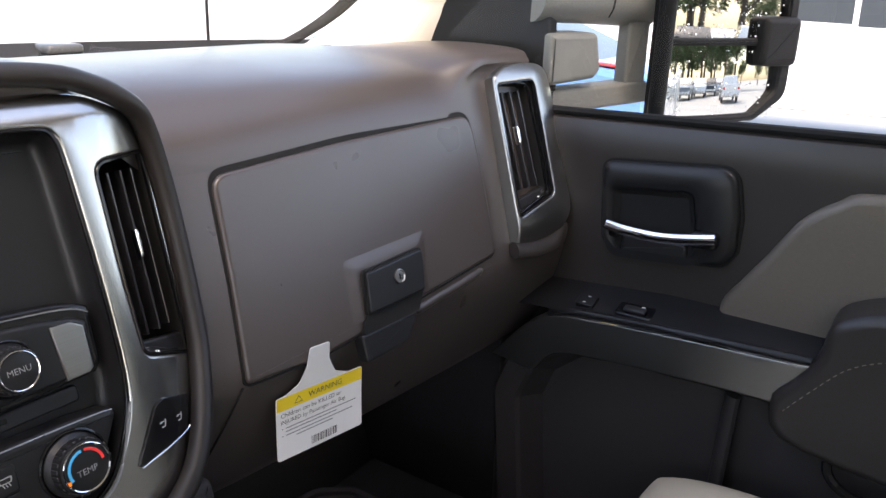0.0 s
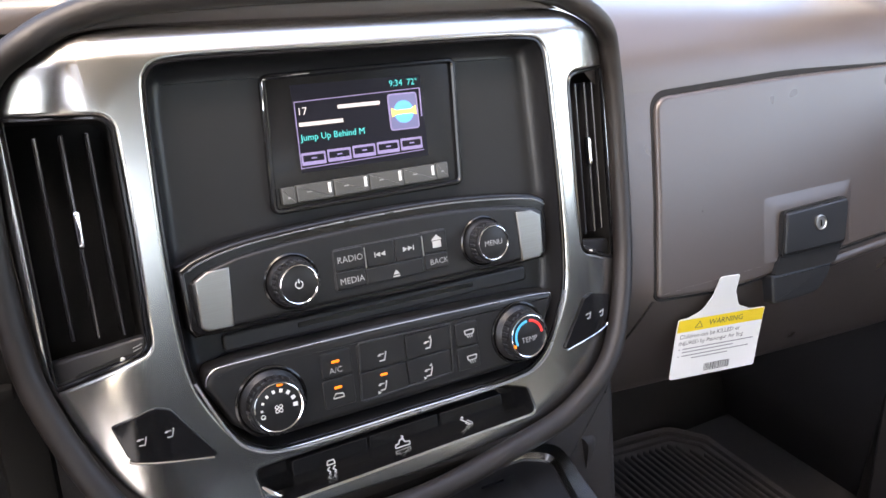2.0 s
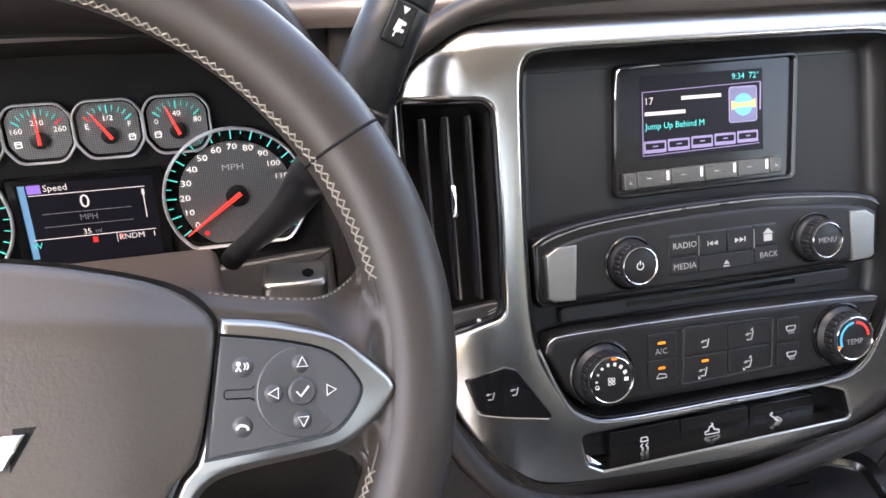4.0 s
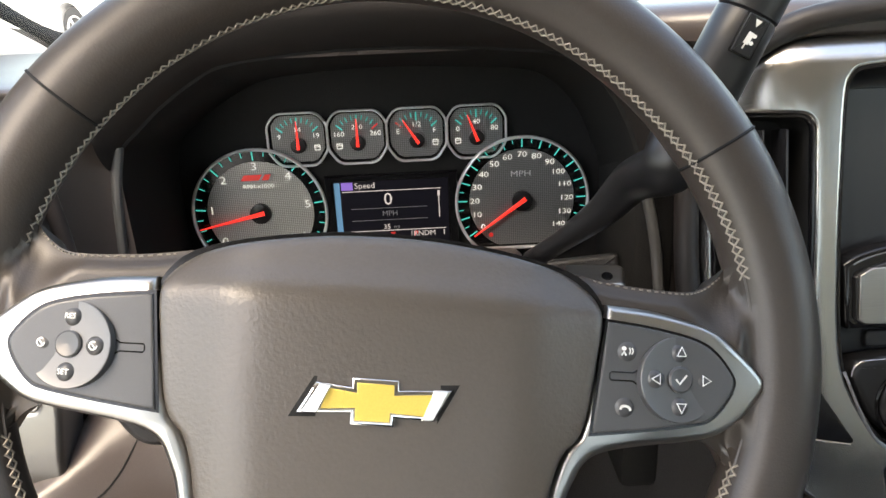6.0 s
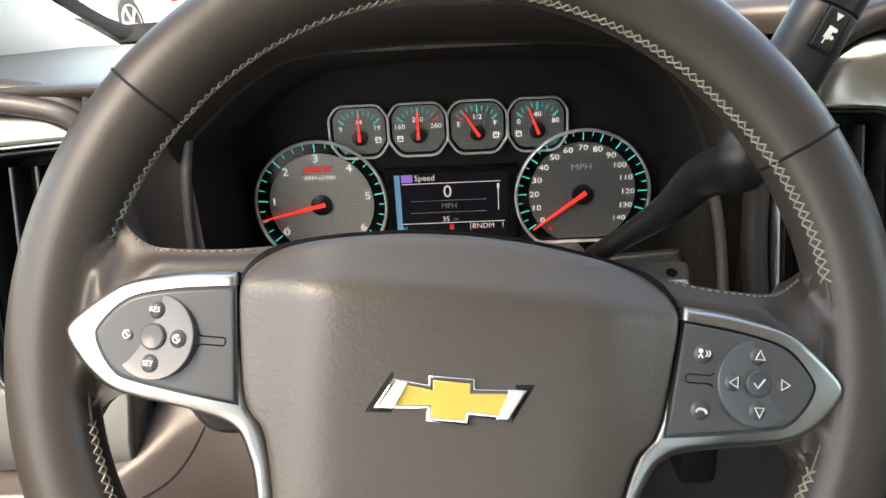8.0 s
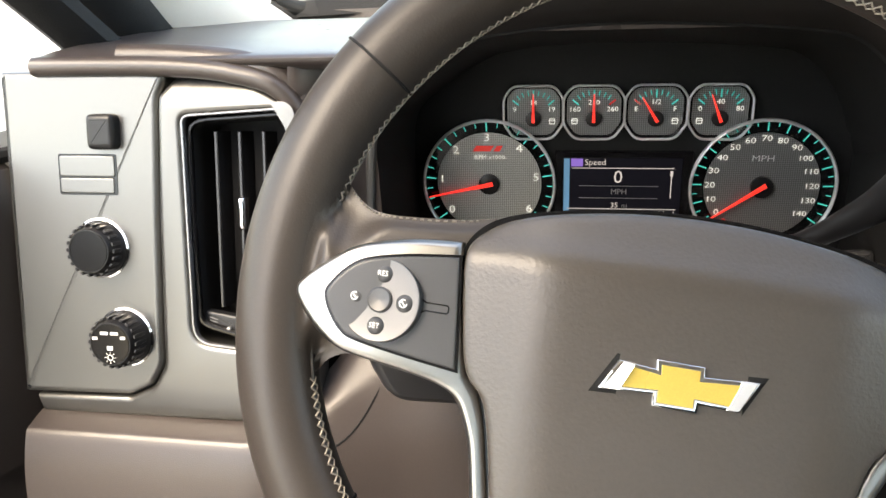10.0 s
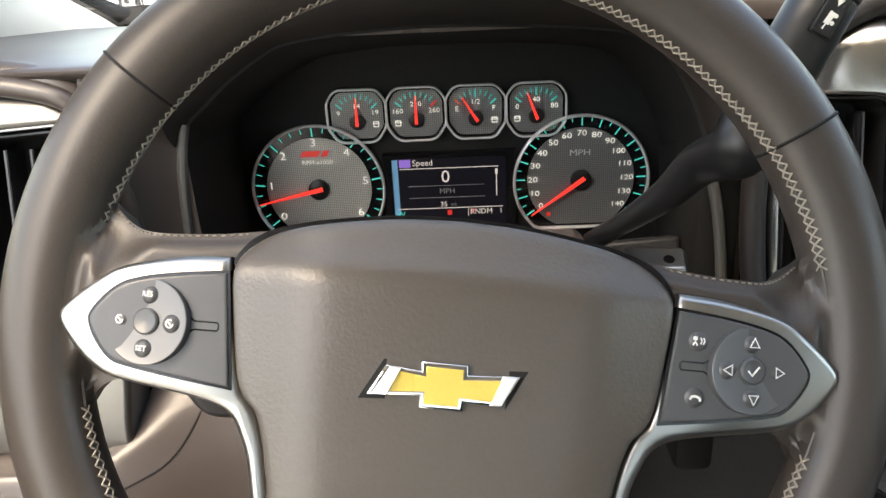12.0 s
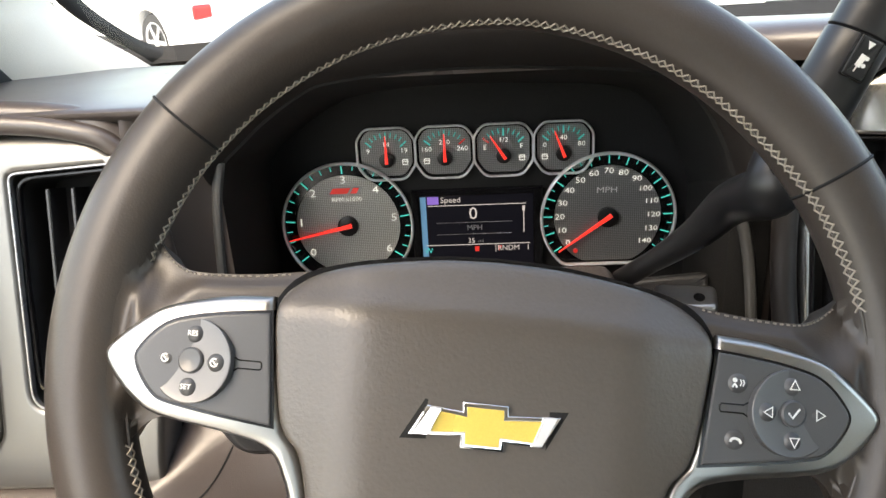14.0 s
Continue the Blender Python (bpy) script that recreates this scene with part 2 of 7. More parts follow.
def weave(m, across, up):
    """A fine woven pattern multiplied into a material's colour."""
    nt = m.node_tree
    b = nt.nodes["Principled BSDF"]
    tc = nt.nodes.new("ShaderNodeTexCoord")
    old = b.inputs["Base Color"].links[0].from_socket
    for axis, period in (("X", across), ("Z", up)):
        wv = nt.nodes.new("ShaderNodeTexWave")
        wv.bands_direction = axis
        wv.inputs["Scale"].default_value = 0.314 / period
        nt.links.new(tc.outputs["Object"], wv.inputs["Vector"])
        mr = nt.nodes.new("ShaderNodeMapRange")
        mr.inputs["To Min"].default_value, mr.inputs["To Max"].default_value = 0.62, 1.2
        nt.links.new(wv.outputs["Fac"], mr.inputs["Value"])
        sc_ = nt.nodes.new("ShaderNodeVectorMath")
        sc_.operation = "SCALE"
        nt.links.new(old, sc_.inputs[0]), nt.links.new(mr.outputs[0], sc_.inputs["Scale"])
        old = sc_.outputs[0]
    nt.links.new(old, b.inputs["Base Color"])
    return m


def glass(name, tint=(0.96, 0.98, 0.97), rough=0.0):
    m = bpy.data.materials.new(name)
    m.use_nodes = True
    nt = m.node_tree
    nt.nodes.remove(nt.nodes["Principled BSDF"])
    tr, gl, mx = (nt.nodes.new(k) for k in ("ShaderNodeBsdfTransparent", "ShaderNodeBsdfGlossy", "ShaderNodeMixShader"))
    tr.inputs[0].default_value = (*tint, 1)
    gl.inputs["Roughness"].default_value = rough
    mx.inputs[0].default_value = 0.05
    nt.links.new(tr.outputs[0], mx.inputs[1]), nt.links.new(gl.outputs[0], mx.inputs[2])
    nt.links.new(mx.outputs[0], nt.nodes["Material Output"].inputs[0])
    return m


SOFT = mat("cocoa_soft_vinyl", (0.056, 0.0450, 0.0410), 0.30, spec=0.6, grain=0.10, grain_scale=700, bump=0.22, bump_scale=1300, blotch=0.06)
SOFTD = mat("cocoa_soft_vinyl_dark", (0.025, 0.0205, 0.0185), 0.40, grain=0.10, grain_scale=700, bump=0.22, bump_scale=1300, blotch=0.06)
LEATHER = mat("cocoa_leather", (0.044, 0.0360, 0.0310), 0.37, spec=0.42, grain=0.08, grain_scale=500, bump=0.14, bump_scale=900, blotch=0.08, blotch_scale=14)
ROLLSKIN = mat("dark_roll_vinyl", (0.017, 0.0140, 0.0130), 0.46, spec=0.4, grain=0.10, grain_scale=700, bump=0.22, bump_scale=1300, blotch=0.06)
AIRBAG = mat("cocoa_grained_cover", (0.069, 0.0580, 0.0490), 0.33, spec=0.6, grain=0.10, grain_scale=500, bump=0.34, bump_scale=560, blotch=0.05)
# one silver paint in several tones, set by the light each part catches
SILVER = mat("satin_silver_paint", (0.46, 0.45, 0.435), 0.22, 1.0, grain=0.05, grain_scale=1800, blotch=0.03, rough_var=0.04)
SILVER_DIM = mat("silver_paint_dim", (0.26, 0.257, 0.248), 0.37, 1.0, grain=0.05, grain_scale=1800, blotch=0.03, rough_var=0.04)
PANEL = mat("silver_panel_dim", (0.175, 0.173, 0.166), 0.36, 0.9, grain=0.05, grain_scale=1500, blotch=0.03)
SILVER_LIT = mat("silver_paint_lit", (0.38, 0.375, 0.36), 0.30, 1.0, grain=0.05, grain_scale=1800, blotch=0.03, rough_var=0.04)
GLINT = mat("soft_bright_edge", (0.30, 0.30, 0.31), 0.28, 0.7, blotch=0.05)
BRUSHED = mat("brushed_metal_trim", (0.34, 0.33, 0.31), 0.32, 0.95, grain=0.12, grain_scale=300, stretch=(0.15, 6, 6), blotch=0.04)
CHROME = mat("chrome", (0.86, 0.86, 0.87), 0.07, 1.0, blotch=0.02, rough_var=0.03)
HOODSKIN = mat("dark_hood_vinyl", (0.017, 0.0145, 0.0135), 0.58, spec=0.3, grain=0.12, grain_scale=700, bump=0.25, bump_scale=1200)
DARK = mat("black_satin_plastic", (0.012, 0.012, 0.013), 0.36, spec=0.35, grain=0.12, grain_scale=1200, bump=0.12, bump_scale=1500, blotch=0.1)
CHAR = mat("charcoal_satin_plastic", (0.021, 0.021, 0.023), 0.35, spec=0.4, grain=0.08, grain_scale=1200, bump=0.12, bump_scale=1500, blotch=0.06)
MATTE = mat("black_grained_plastic", (0.011, 0.0108, 0.0108), 0.72, spec=0.22, grain=0.15, grain_scale=600, bump=0.5, bump_scale=800)
GLOSSY = mat("piano_black", (0.008, 0.008, 0.009), 0.14, spec=0.35, blotch=0.05, rough_var=0.04)
RUBBER = mat("black_rubber", (0.085, 0.074, 0.072), 0.62, grain=0.2, grain_scale=300, bump=0.3, bump_scale=500)
KICK = mat("dark_brown_plastic", (0.034, 0.030, 0.029), 0.6, spec=0.35, grain=0.12, grain_scale=600, bump=0.4, bump_scale=800)
CARPET = mat("dark_carpet", (0.060, 0.055, 0.053), 0.95, grain=0.35, grain_scale=700, bump=1.0, bump_scale=600, rough_var=0.03)
LINER = mat("beige_headliner_fabric", (0.68, 0.62, 0.52), 0.85, grain=0.06, grain_scale=900, bump=0.4, bump_scale=900, blotch=0.05)
CREAM = mat("cream_leather", (0.62, 0.52, 0.38), 0.45, grain=0.06, grain_scale=300, bump=0.4, bump_scale=500, blotch=0.05)
DOORHIDE = mat("taupe_leather_insert", (0.13, 0.108, 0.086), 0.45, grain=0.10, grain_scale=300, bump=0.4, bump_scale=600, blotch=0.06)
RIM_THREAD = mat("pale_thread", (0.30, 0.265, 0.22), 0.75, grain=0.15, grain_scale=900)
THREAD = mat("tan_thread", (0.20, 0.175, 0.145), 0.8, grain=0.15, grain_scale=900)
SLAT = mat("vent_slat", (0.016, 0.016, 0.018), 0.26, blotch=0.05)
# near-white, only part metal: bright reflections of chrome put into the colour
RING = mat("whitened_chrome", (0.90, 0.90, 0.90), 0.20, 0.4, blotch=0.03)
INK = mat("white_marking", (0.72, 0.72, 0.70), 0.5, blotch=0.03)
DIMINK = mat("dim_white_marking", (0.40, 0.40, 0.39), 0.5, blotch=0.03)
GREYINK = mat("grey_marking", (0.30, 0.30, 0.30), 0.5, blotch=0.03)
AMBER = mat("amber_lamp", (0.5, 0.12, 0.01), 0.4, emit=(1.0, 0.22, 0.01), emit_strength=0.62)
BLUEINK = mat("blue_marking", (0.03, 0.30, 0.55), 0.4, emit=(0.03, 0.35, 0.65), emit_strength=0.25)
REDINK = mat("red_marking", (0.60, 0.03, 0.03), 0.4, emit=(0.7, 0.04, 0.03), emit_strength=0.25)




# ---- the cab's shell ----
def shell_panel(name, fn, nu, nv, m, label, category="trim", thick=0.02):
    bm = sheet(B(), fn, nu, nv)
    ob = solo(name, bm, m, label, category, kind="structure")
    so = ob.modifiers.new("thickness", "SOLIDIFY")
    so.thickness, so.offset = thick, 0
    return ob


bm = block(B(), Matrix.Translation((0, -0.35, 0.66)), (1.75, 2.9, 0.05), 0.01)
solo("floor", bm, CARPET, "dark carpeted floor of the cab", "floor", kind="structure")
# unseen ceiling, rear wall and rear pillars, added to shape the cab's light
shell_panel("ceiling", lambda s, t: Vector((-0.74 + 1.48 * s, 0.42 - 2.0 * t, 1.96 - 0.05 * (2 * s - 1) ** 2 - 0.03 * (2 * t - 1) ** 4)), 12, 10, LINER, "beige fabric headliner", "ceiling", 0.03)
shell_panel("wall_back", lambda s, t: Vector((-0.86 + 1.72 * s, -1.58, 0.68 + 0.92 * t)), 4, 4, SOFTD, "unseen rear wall of the cab, dark for the bezel's reflections", "wall")
for side, nm in ((-1, "left"), (1, "right")):
    shell_panel("pillar_rear_" + nm, lambda s, t, k=side: Vector((k * (0.86 - 0.12 * t), -1.30 - 0.28 * s, 1.40 + 0.55 * t)), 4, 6, LINER, "beige rear roof pillar", "pillar")
    shell_panel("pillar_middle_" + nm, lambda s, t, k=side: Vector((k * (0.86 - 0.12 * t), -0.36 - 0.12 * s, 1.39 + 0.56 * t)), 4, 6, LINER, "beige middle roof pillar", "pillar")
    # front roof pillar: a curved cover from the windscreen's edge round to the door, its foot spreading on the dashboard
    shift = 0.0 if side > 0 else 0.045
    inn = smooth([(.790, 1.19, 1.405), (.822, 1.155, 1.443), (.846, 1.10, 1.480), (.859, 1.048, 1.52), (.850, .91, 1.62), (.81, .66, 1.80), (.75, .44, 1.95)], 5)
    mid_ = smooth([(.770, 1.03, 1.415), (.785, .985, 1.455), (.815, .955, 1.50), (.830, .925, 1.54), (.815, .80, 1.635), (.770, .58, 1.81), (.715, .40, 1.955)], 5)
    out = smooth([(.90, .93, 1.41), (.905, .92, 1.455), (.905, .895, 1.50), (.902, .865, 1.545), (.885, .76, 1.64), (.83, .545, 1.81), (.77, .37, 1.95)], 5)

    def cover(s, t, k=side, d=shift, a=inn, b=mid_, c=out):
        i = min(int(t * (len(a) - 1) + 0.5), len(a) - 1)
        p = Vector(a[i]) * (1 - s) ** 2 + Vector(b[i]) * 2 * s * (1 - s) + Vector(c[i]) * s * s
        return Vector((k * (p.x + d), p.y, p.z))

    def frit(s, t, k=side, d=shift, a=inn):
        i = min(int(t * (len(a) - 1) + 0.5), len(a) - 1)
        p = Vector(a[i])
        return Vector((k * (p.x + d - s * (0.010 + 0.13 * max(0.0, 1 - t * 4.2) ** 2)), p.y + 0.012 + 0.03 * s, p.z + 0.004))

    shell_panel("pillar_front_" + nm, cover, 14, len(inn) - 1, LINER, "beige fabric-covered front roof pillar", "pillar", 0.004)
    shell_panel("windscreen_edge_" + nm, frit, 2, len(inn) - 1, MATTE, "black band along the windscreen's edge", "seal", 0.002)
    pts = smooth([(side * 0.925, 1.02, 1.36), (side * 0.925, 0.86, 1.50), (side * 0.885, 0.66, 1.70), (side * 0.80, 0.36, 1.93), (side * 0.79, -0.4, 1.955), (side * 0.79, -1.4, 1.93)], 6)
    bm = tube(B(), pts, 0.03, 0.04, 10)
    solo("window_seal_" + nm, bm, MATTE, "black rubber side window surround", "seal", kind="structure")
bm = tube(B(), smooth([(-0.74, 0.42, 1.95), (0, 0.47, 1.975), (0.74, 0.42, 1.95)], 8), 0.03, 0.02, 10)
solo("trim_header", bm, LINER, "beige trim over the windscreen", "trim", kind="structure")


# ---- dashboard ----
def gy(x, z):
    return 0.742 - 0.09 * (x - 0.3) + 0.33 * (z - 1.3)


def fy(x, z):
    """The passenger face, which tucks under below the glove box."""
    return gy(x, max(z, 1.205)) + 0.050 * max(0.0, (1.205 - z) / 0.145) ** 1.4


def mixp(a, b, k):
    k = max(0.0, min(1.0, k))
    k = k * k * (3 - 2 * k)
    return [(p[0] + (q[0] - p[0]) * k, p[1] + (q[1] - p[1]) * k) for p, q in zip(a, b)]


def dash_profile(x):
    centre = [(.772, 1.462), (.772, 1.478), (.786, 1.487), (.82, 1.488), (.88, 1.483), (.96, 1.474), (1.06, 1.464), (1.15, 1.456)]
    pas = [(gy(x, 1.385), 1.385), (gy(x, 1.408), 1.408), (gy(x, 1.43) + .010, 1.430), (.822 - .09 * (x - .3), 1.450), (.875, 1.463), (.95, 1.467), (1.06, 1.462), (1.15, 1.450)]
    end = [(gy(x, 1.385), 1.385), (gy(x, 1.44), 1.44), (.745, 1.456), (.765, 1.467), (.86, 1.470), (.95, 1.464), (1.06, 1.452), (1.15, 1.440)]
    hood = [(.797, 1.462), (.797, 1.474), (.808, 1.483), (.84, 1.486), (.9, 1.482), (.97, 1.474), (1.06, 1.464), (1.15, 1.452)]
    left = [(.752, 1.446), (.7435, 1.4525), (.748, 1.4572), (.79, 1.4585), (.86, 1.4565), (.95, 1.4515), (1.06, 1.444), (1.15, 1.434)]
    if x > 0.5:
        return mixp(pas, end, (x - 0.64) / 0.09)
    if x > 0:
        return mixp(centre, pas, (x - 0.15) / 0.11)
    if x > -0.45:
        return mixp(centre, hood, (-x - 0.18) / 0.10)
    return mixp(hood, left, (-x - 0.615) / 0.055)


def top_pad(s, t):
    x = -0.90 + 1.74 * s
    prof = smooth(dash_profile(x), 4)
    k = min(int(t * (len(prof) - 1) + 0.5), len(prof) - 1)
    y, z = prof[k]
    return Vector((x, y, z))


dash = thing("dashboard", "cocoa-brown soft-touch pickup dashboard with a driver's hood and rolled edges", "dashboard", (0, 0.8, 1.1))
part("top_pad", sheet(B(), top_pad, 174, 28), SOFT, dash)


def face(s, t):
    x = 0.236 + 0.604 * s
    low = 1.062 + 0.010 * abs(2 * s - 1) ** 3
    if t < 0.15:
        k = t / 0.15
        return Vector((x, fy(x, low) + 0.12 * (1 - k) ** 1.6, low - 0.020 * (1 - k) - 0.006 * math.sin(k * math.pi)))
    z = low + (1.3855 - low) * (t - 0.15) / 0.85
    return Vector((x, fy(x, z), z))


part("passenger_face", sheet(B(), face, 40, 40), SOFT, dash)

F = Frame((0, 0.750, 1.44), (1, 0, 0), (0, 0.252, 0.968))
BEND = Frame((0, 0.750, 1.44), (1, 0, 0), (0, 0.252, 0.968), bend=lambda u: -6.0 * max(0.0, abs(u) - 0.168) ** 2, curl=lambda v: -20.0 * max(0.0, v - 0.004) ** 2)


def both(half):
    """A right half from top middle to bottom middle, mirrored into a closed outline."""
    return half + [(-u, v) for u, v in half[::-1] if abs(u) > 1e-6]


roll = smooth([(0.09, -0.318), (0.14, -0.305), (0.192, -0.268), (0.228, -0.205), (0.242, -0.15), (0.247, -0.07), (0.236, -0.005), (0.212, 0.022), (0.17, 0.040), (0.10, 0.046), (0, 0.048),
               (-0.10, 0.046), (-0.17, 0.040), (-0.212, 0.022), (-0.240, -0.005), (-0.249, -0.07), (-0.249, -0.15), (-0.240, -0.205), (-0.21, -0.275), (-0.17, -0.312), (-0.10, -0.328), (0, -0.332), (0.09, -0.318)], 6)[:-1]
part("stack_roll", tube(B(), [BEND(u * 1.013, min(v, 0.034), 0.006) + F.v * max(0.0, v - 0.034) + F.w * 0.004 for u, v in roll], 0.0088, 0.0092, 12, closed=True, up=F.w), ROLLSKIN, dash, "dark brown padded roll round the centre stack")
# filler behind the rolls, either side of the stack and behind the passenger face
bm = block(B(), Matrix.Translation((-0.262, 0.87, 1.27)), (0.035, 0.14, 0.40), 0.008)
part("side_filler", bm, MATTE, dash)
bm = block(B(), Matrix.Translation((0.10, 0.91, 1.27)), (0.72, 0.02, 0.36))
part("core", bm, MATTE, dash)
bm = block(B(), Matrix.Translation((-0.80, 0.83, 1.245)), (0.26, 0.02, 0.35))
part("core", bm, MATTE, dash)
# seam that runs down beside the glove box
part("seam", tube(B(), smooth([(0.276, fy(.276, 1.197) - .001, 1.197), (0.262, fy(.262, 1.165) - .001, 1.165), (0.245, fy(.245, 1.12) - .001, 1.12), (0.237, fy(.237, 1.07) - .001, 1.07)], 5), 0.0011, n=6), MATTE, dash)
# lower right lip under the end vent
part("lip", tube(B(), smooth([(0.70, 0.672, 1.225), (0.74, 0.660, 1.219), (0.785, 0.655, 1.222), (0.82, 0.665, 1.235)], 5), 0.009, 0.012, 10), SOFTD, dash)

# left end: brow over the driver's outer vent, knee bolster below
brow = smooth([(-0.90, 0.7455, 1.4515), (-0.85, 0.7455, 1.4515), (-0.80, 0.7450, 1.4505), (-0.765, 0.7445, 1.4480), (-0.742, 0.744, 1.4440), (-0.726, 0.744, 1.4380), (-0.714, 0.745, 1.4270), (-0.706, 0.747, 1.409), (-0.702, 0.751, 1.38), (-0.700, 0.757, 1.33), (-0.700, 0.766, 1.27)], 6)
part("brow_roll", tube(B(), [(p[0] + .005 * max(0.0, min(1.0, (p[0] + .745) / .02)), p[1], p[2]) for p in brow], 0.0070, 0.0072, 14), SOFT, dash, "brown padded roll over the outer vent")
part("brow_back", tube(B(), [(p[0] + .006, p[1] + .011, p[2] + .004) for p in brow if p[0] > -0.85 and p[2] > 1.40], 0.010, 0.010, 12), SOFT, dash)


def bolster(s, t):
    return bolster_point(-0.92 + 0.50 * s, t)


def bolster_point(x, t):
    s = (x + 0.92) / 0.50
    r = max(0.0, min(1.0, (x + 0.735) / 0.115))
    r = r * r * (3 - 2 * r)
    k = smooth([(0.70 + 0.075 * r, 1.198 + 0.085 * r), (0.672 + 0.075 * r, 1.194 + 0.060 * r), (0.660 + 0.055 * r, 1.186 + 0.034 * r), (0.645 + 0.045 * r, 1.140 + 0.02 * r), (0.630 + 0.06 * r, 1.03), (0.70, 0.80)], 5)
    y, z = k[min(int(t * 25 + 0.5), 25)]
    return Vector((x, y + 0.03 * max(0, s - 0.55) ** 2 * 10, z))


part("knee_bolster", sheet(B(), bolster, 20, 25), SOFT, dash, "brown knee panel under the steering column")
part("seam", tube(B(), smooth([bolster_point(-0.637, 0.12), bolster_point(-0.642, 0.24), bolster_point(-0.653, 0.38), bolster_point(-0.672, 0.46), bolster_point(-0.702, 0.48)], 6), 0.0008, n=6), MATTE, dash)

# the dash's cheek between the brow and the gauge hood
def cheek(s, t):
    x = -0.708 + 0.046 * s
    k = s * s * (3 - 2 * s)
    z = 1.4515 - 0.235 * t
    return Vector((x, 0.7485 + 0.044 * k + 0.012 * t ** 2 - 0.004 * math.sin(math.pi * min(1.0, t * 6)), z + 0.003 * k * (1 - t)))


part("cheek", sheet(B(), cheek, 14, 30), SOFT, dash)

# hood over the gauges: a deep black tunnel with a soft lip
hood_out = smooth([(-0.668, 1.20), (-0.672, 1.30), (-0.668, 1.385), (-0.640, 1.420), (-0.60, 1.449), (-0.568, 1.4605), (-0.48, 1.4665), (-0.37, 1.461), (-0.322, 1.449), (-0.288, 1.405), (-0.266, 1.33), (-0.256, 1.26), (-0.254, 1.20)], 6)


def hood_in(s, t):
    p = hood_out[min(int(s * (len(hood_out) - 1) + 0.5), len(hood_out) - 1)]
    k = t ** 0.8
    return Vector((p[0] + (-0.47 - p[0]) * 0.06 * k, 0.797 + 0.128 * t, p[1] + (1.32 - p[1]) * 0.22 * k * (1 if p[1] > 1.36 else 0.2)))


part("hood_tunnel", sheet(B(), hood_in, 72, 8), MATTE, dash, "black grained tunnel round the gauges")
part("hood_lip", tube(B(), [(p[0], 0.799, p[1] + 0.002) for p in hood_out], 0.0045, n=8), MATTE, dash)


def hood_cap(s, t):
    x = -0.668 + 0.396 * s
    top = [p for p in hood_out if p[1] > 1.33]
    a, b = max((p for p in top if p[0] <= x), default=top[0]), min((p for p in top if p[0] >= x), default=top[-1])
    k = 0.0 if b[0] == a[0] else (x - a[0]) / (b[0] - a[0])
    drop = 1.4665 - (a[1] + (b[1] - a[1]) * max(0.0, min(1.0, k)))
    prof = smooth(hood_line, 6)
    y, z = prof[min(int(t * (len(prof) - 1) + 0.5), len(prof) - 1)]
    return Vector((x, y, z - drop))


hood_line = [(.802, 1.464), (.792, 1.469), (.780, 1.479), (.771, 1.494), (.773, 1.505), (.785, 1.512), (.82, 1.515), (.90, 1.507), (.97, 1.491), (1.05, 1.464)]
part("hood_cap", sheet(B(), hood_cap, 60, 36), HOODSKIN, dash, "dark brown gauge hood")
bm = block(B(), Matrix.Translation((-0.46, 0.845, 1.215)), (0.40, 0.11, 0.012), 0.004)
part("hood_floor", bm, MATTE, dash)

# the dashboard's face on either side of the hood
HF = Frame((0, 0.806, 0), (1, 0, 0), (0, 0, 1))
k = max(range(len(hood_out)), key=lambda i: hood_out[i][1])
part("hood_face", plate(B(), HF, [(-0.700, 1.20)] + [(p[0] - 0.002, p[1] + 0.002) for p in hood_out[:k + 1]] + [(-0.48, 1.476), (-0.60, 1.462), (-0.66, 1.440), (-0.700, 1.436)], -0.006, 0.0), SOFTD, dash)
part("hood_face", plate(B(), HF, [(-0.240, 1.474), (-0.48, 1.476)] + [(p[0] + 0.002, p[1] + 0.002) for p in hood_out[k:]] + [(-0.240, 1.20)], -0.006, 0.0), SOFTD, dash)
# grey strips for the light caught along the gauge hood's side edges
SATIN = mat("satin_grey_plastic", (0.075, 0.075, 0.074), 0.33, blotch=0.05)
for pts in ([(-0.660, 0.795, 1.405), (-0.667, 0.793, 1.37), (-0.672, 0.793, 1.31), (-0.674, 0.793, 1.23)], [(-0.277, 0.793, 1.365), (-0.266, 0.792, 1.32), (-0.259, 0.792, 1.27), (-0.255, 0.792, 1.22)]):
    part("hood_edge_light", tube(B(), smooth(pts, 5), 0.0045, 0.004, 10), SATIN, dash, "grey strip painted for the light on the hood's edge")
part("brow_filler", block(B(), Matrix.Translation((-0.720, 0.800, 1.31)), (0.060, 0.02, 0.23), 0.006), SOFT, dash)

# ---- glove box ----
G = Frame((0.3, 0.742, 1.3), (1, -0.09, 0), (0, 0.33, 1))
glove = thing("glove_box", "closed cocoa-brown glove box with a lockable dark latch", "glove box", (0.46, 0.72, 1.2))
g_out = rnd([(-0.0035, 0.0840), (0.156, 0.0938), (0.3785, 0.1000), (0.3800, 0.0157), (0.3745, -0.0775), (0.2391, -0.0915), (0.1212, -0.1050), (0.0614, -0.1095), (-0.0190, -0.1055), (-0.0095, -0.0119)], [0.018, 0, 0.022, 0.2, 0.014, 0, 0, 0.1, 0.006, 0.2], 6)
# gap drawn wider along the top, as the shadow under the dashboard's overhang
g_gap_shadow = [(u, v + (0.0035 if v > 0.05 else 0.0)) for u, v in offset(g_out, 0.0026)]
part("gap", plate(B(), G, g_gap_shadow, -0.002, 0.0006), MATTE, glove)
part("door", plate(B(), G, g_out, 0.0, 0.0048, 0.0042, 5), SOFT, glove)


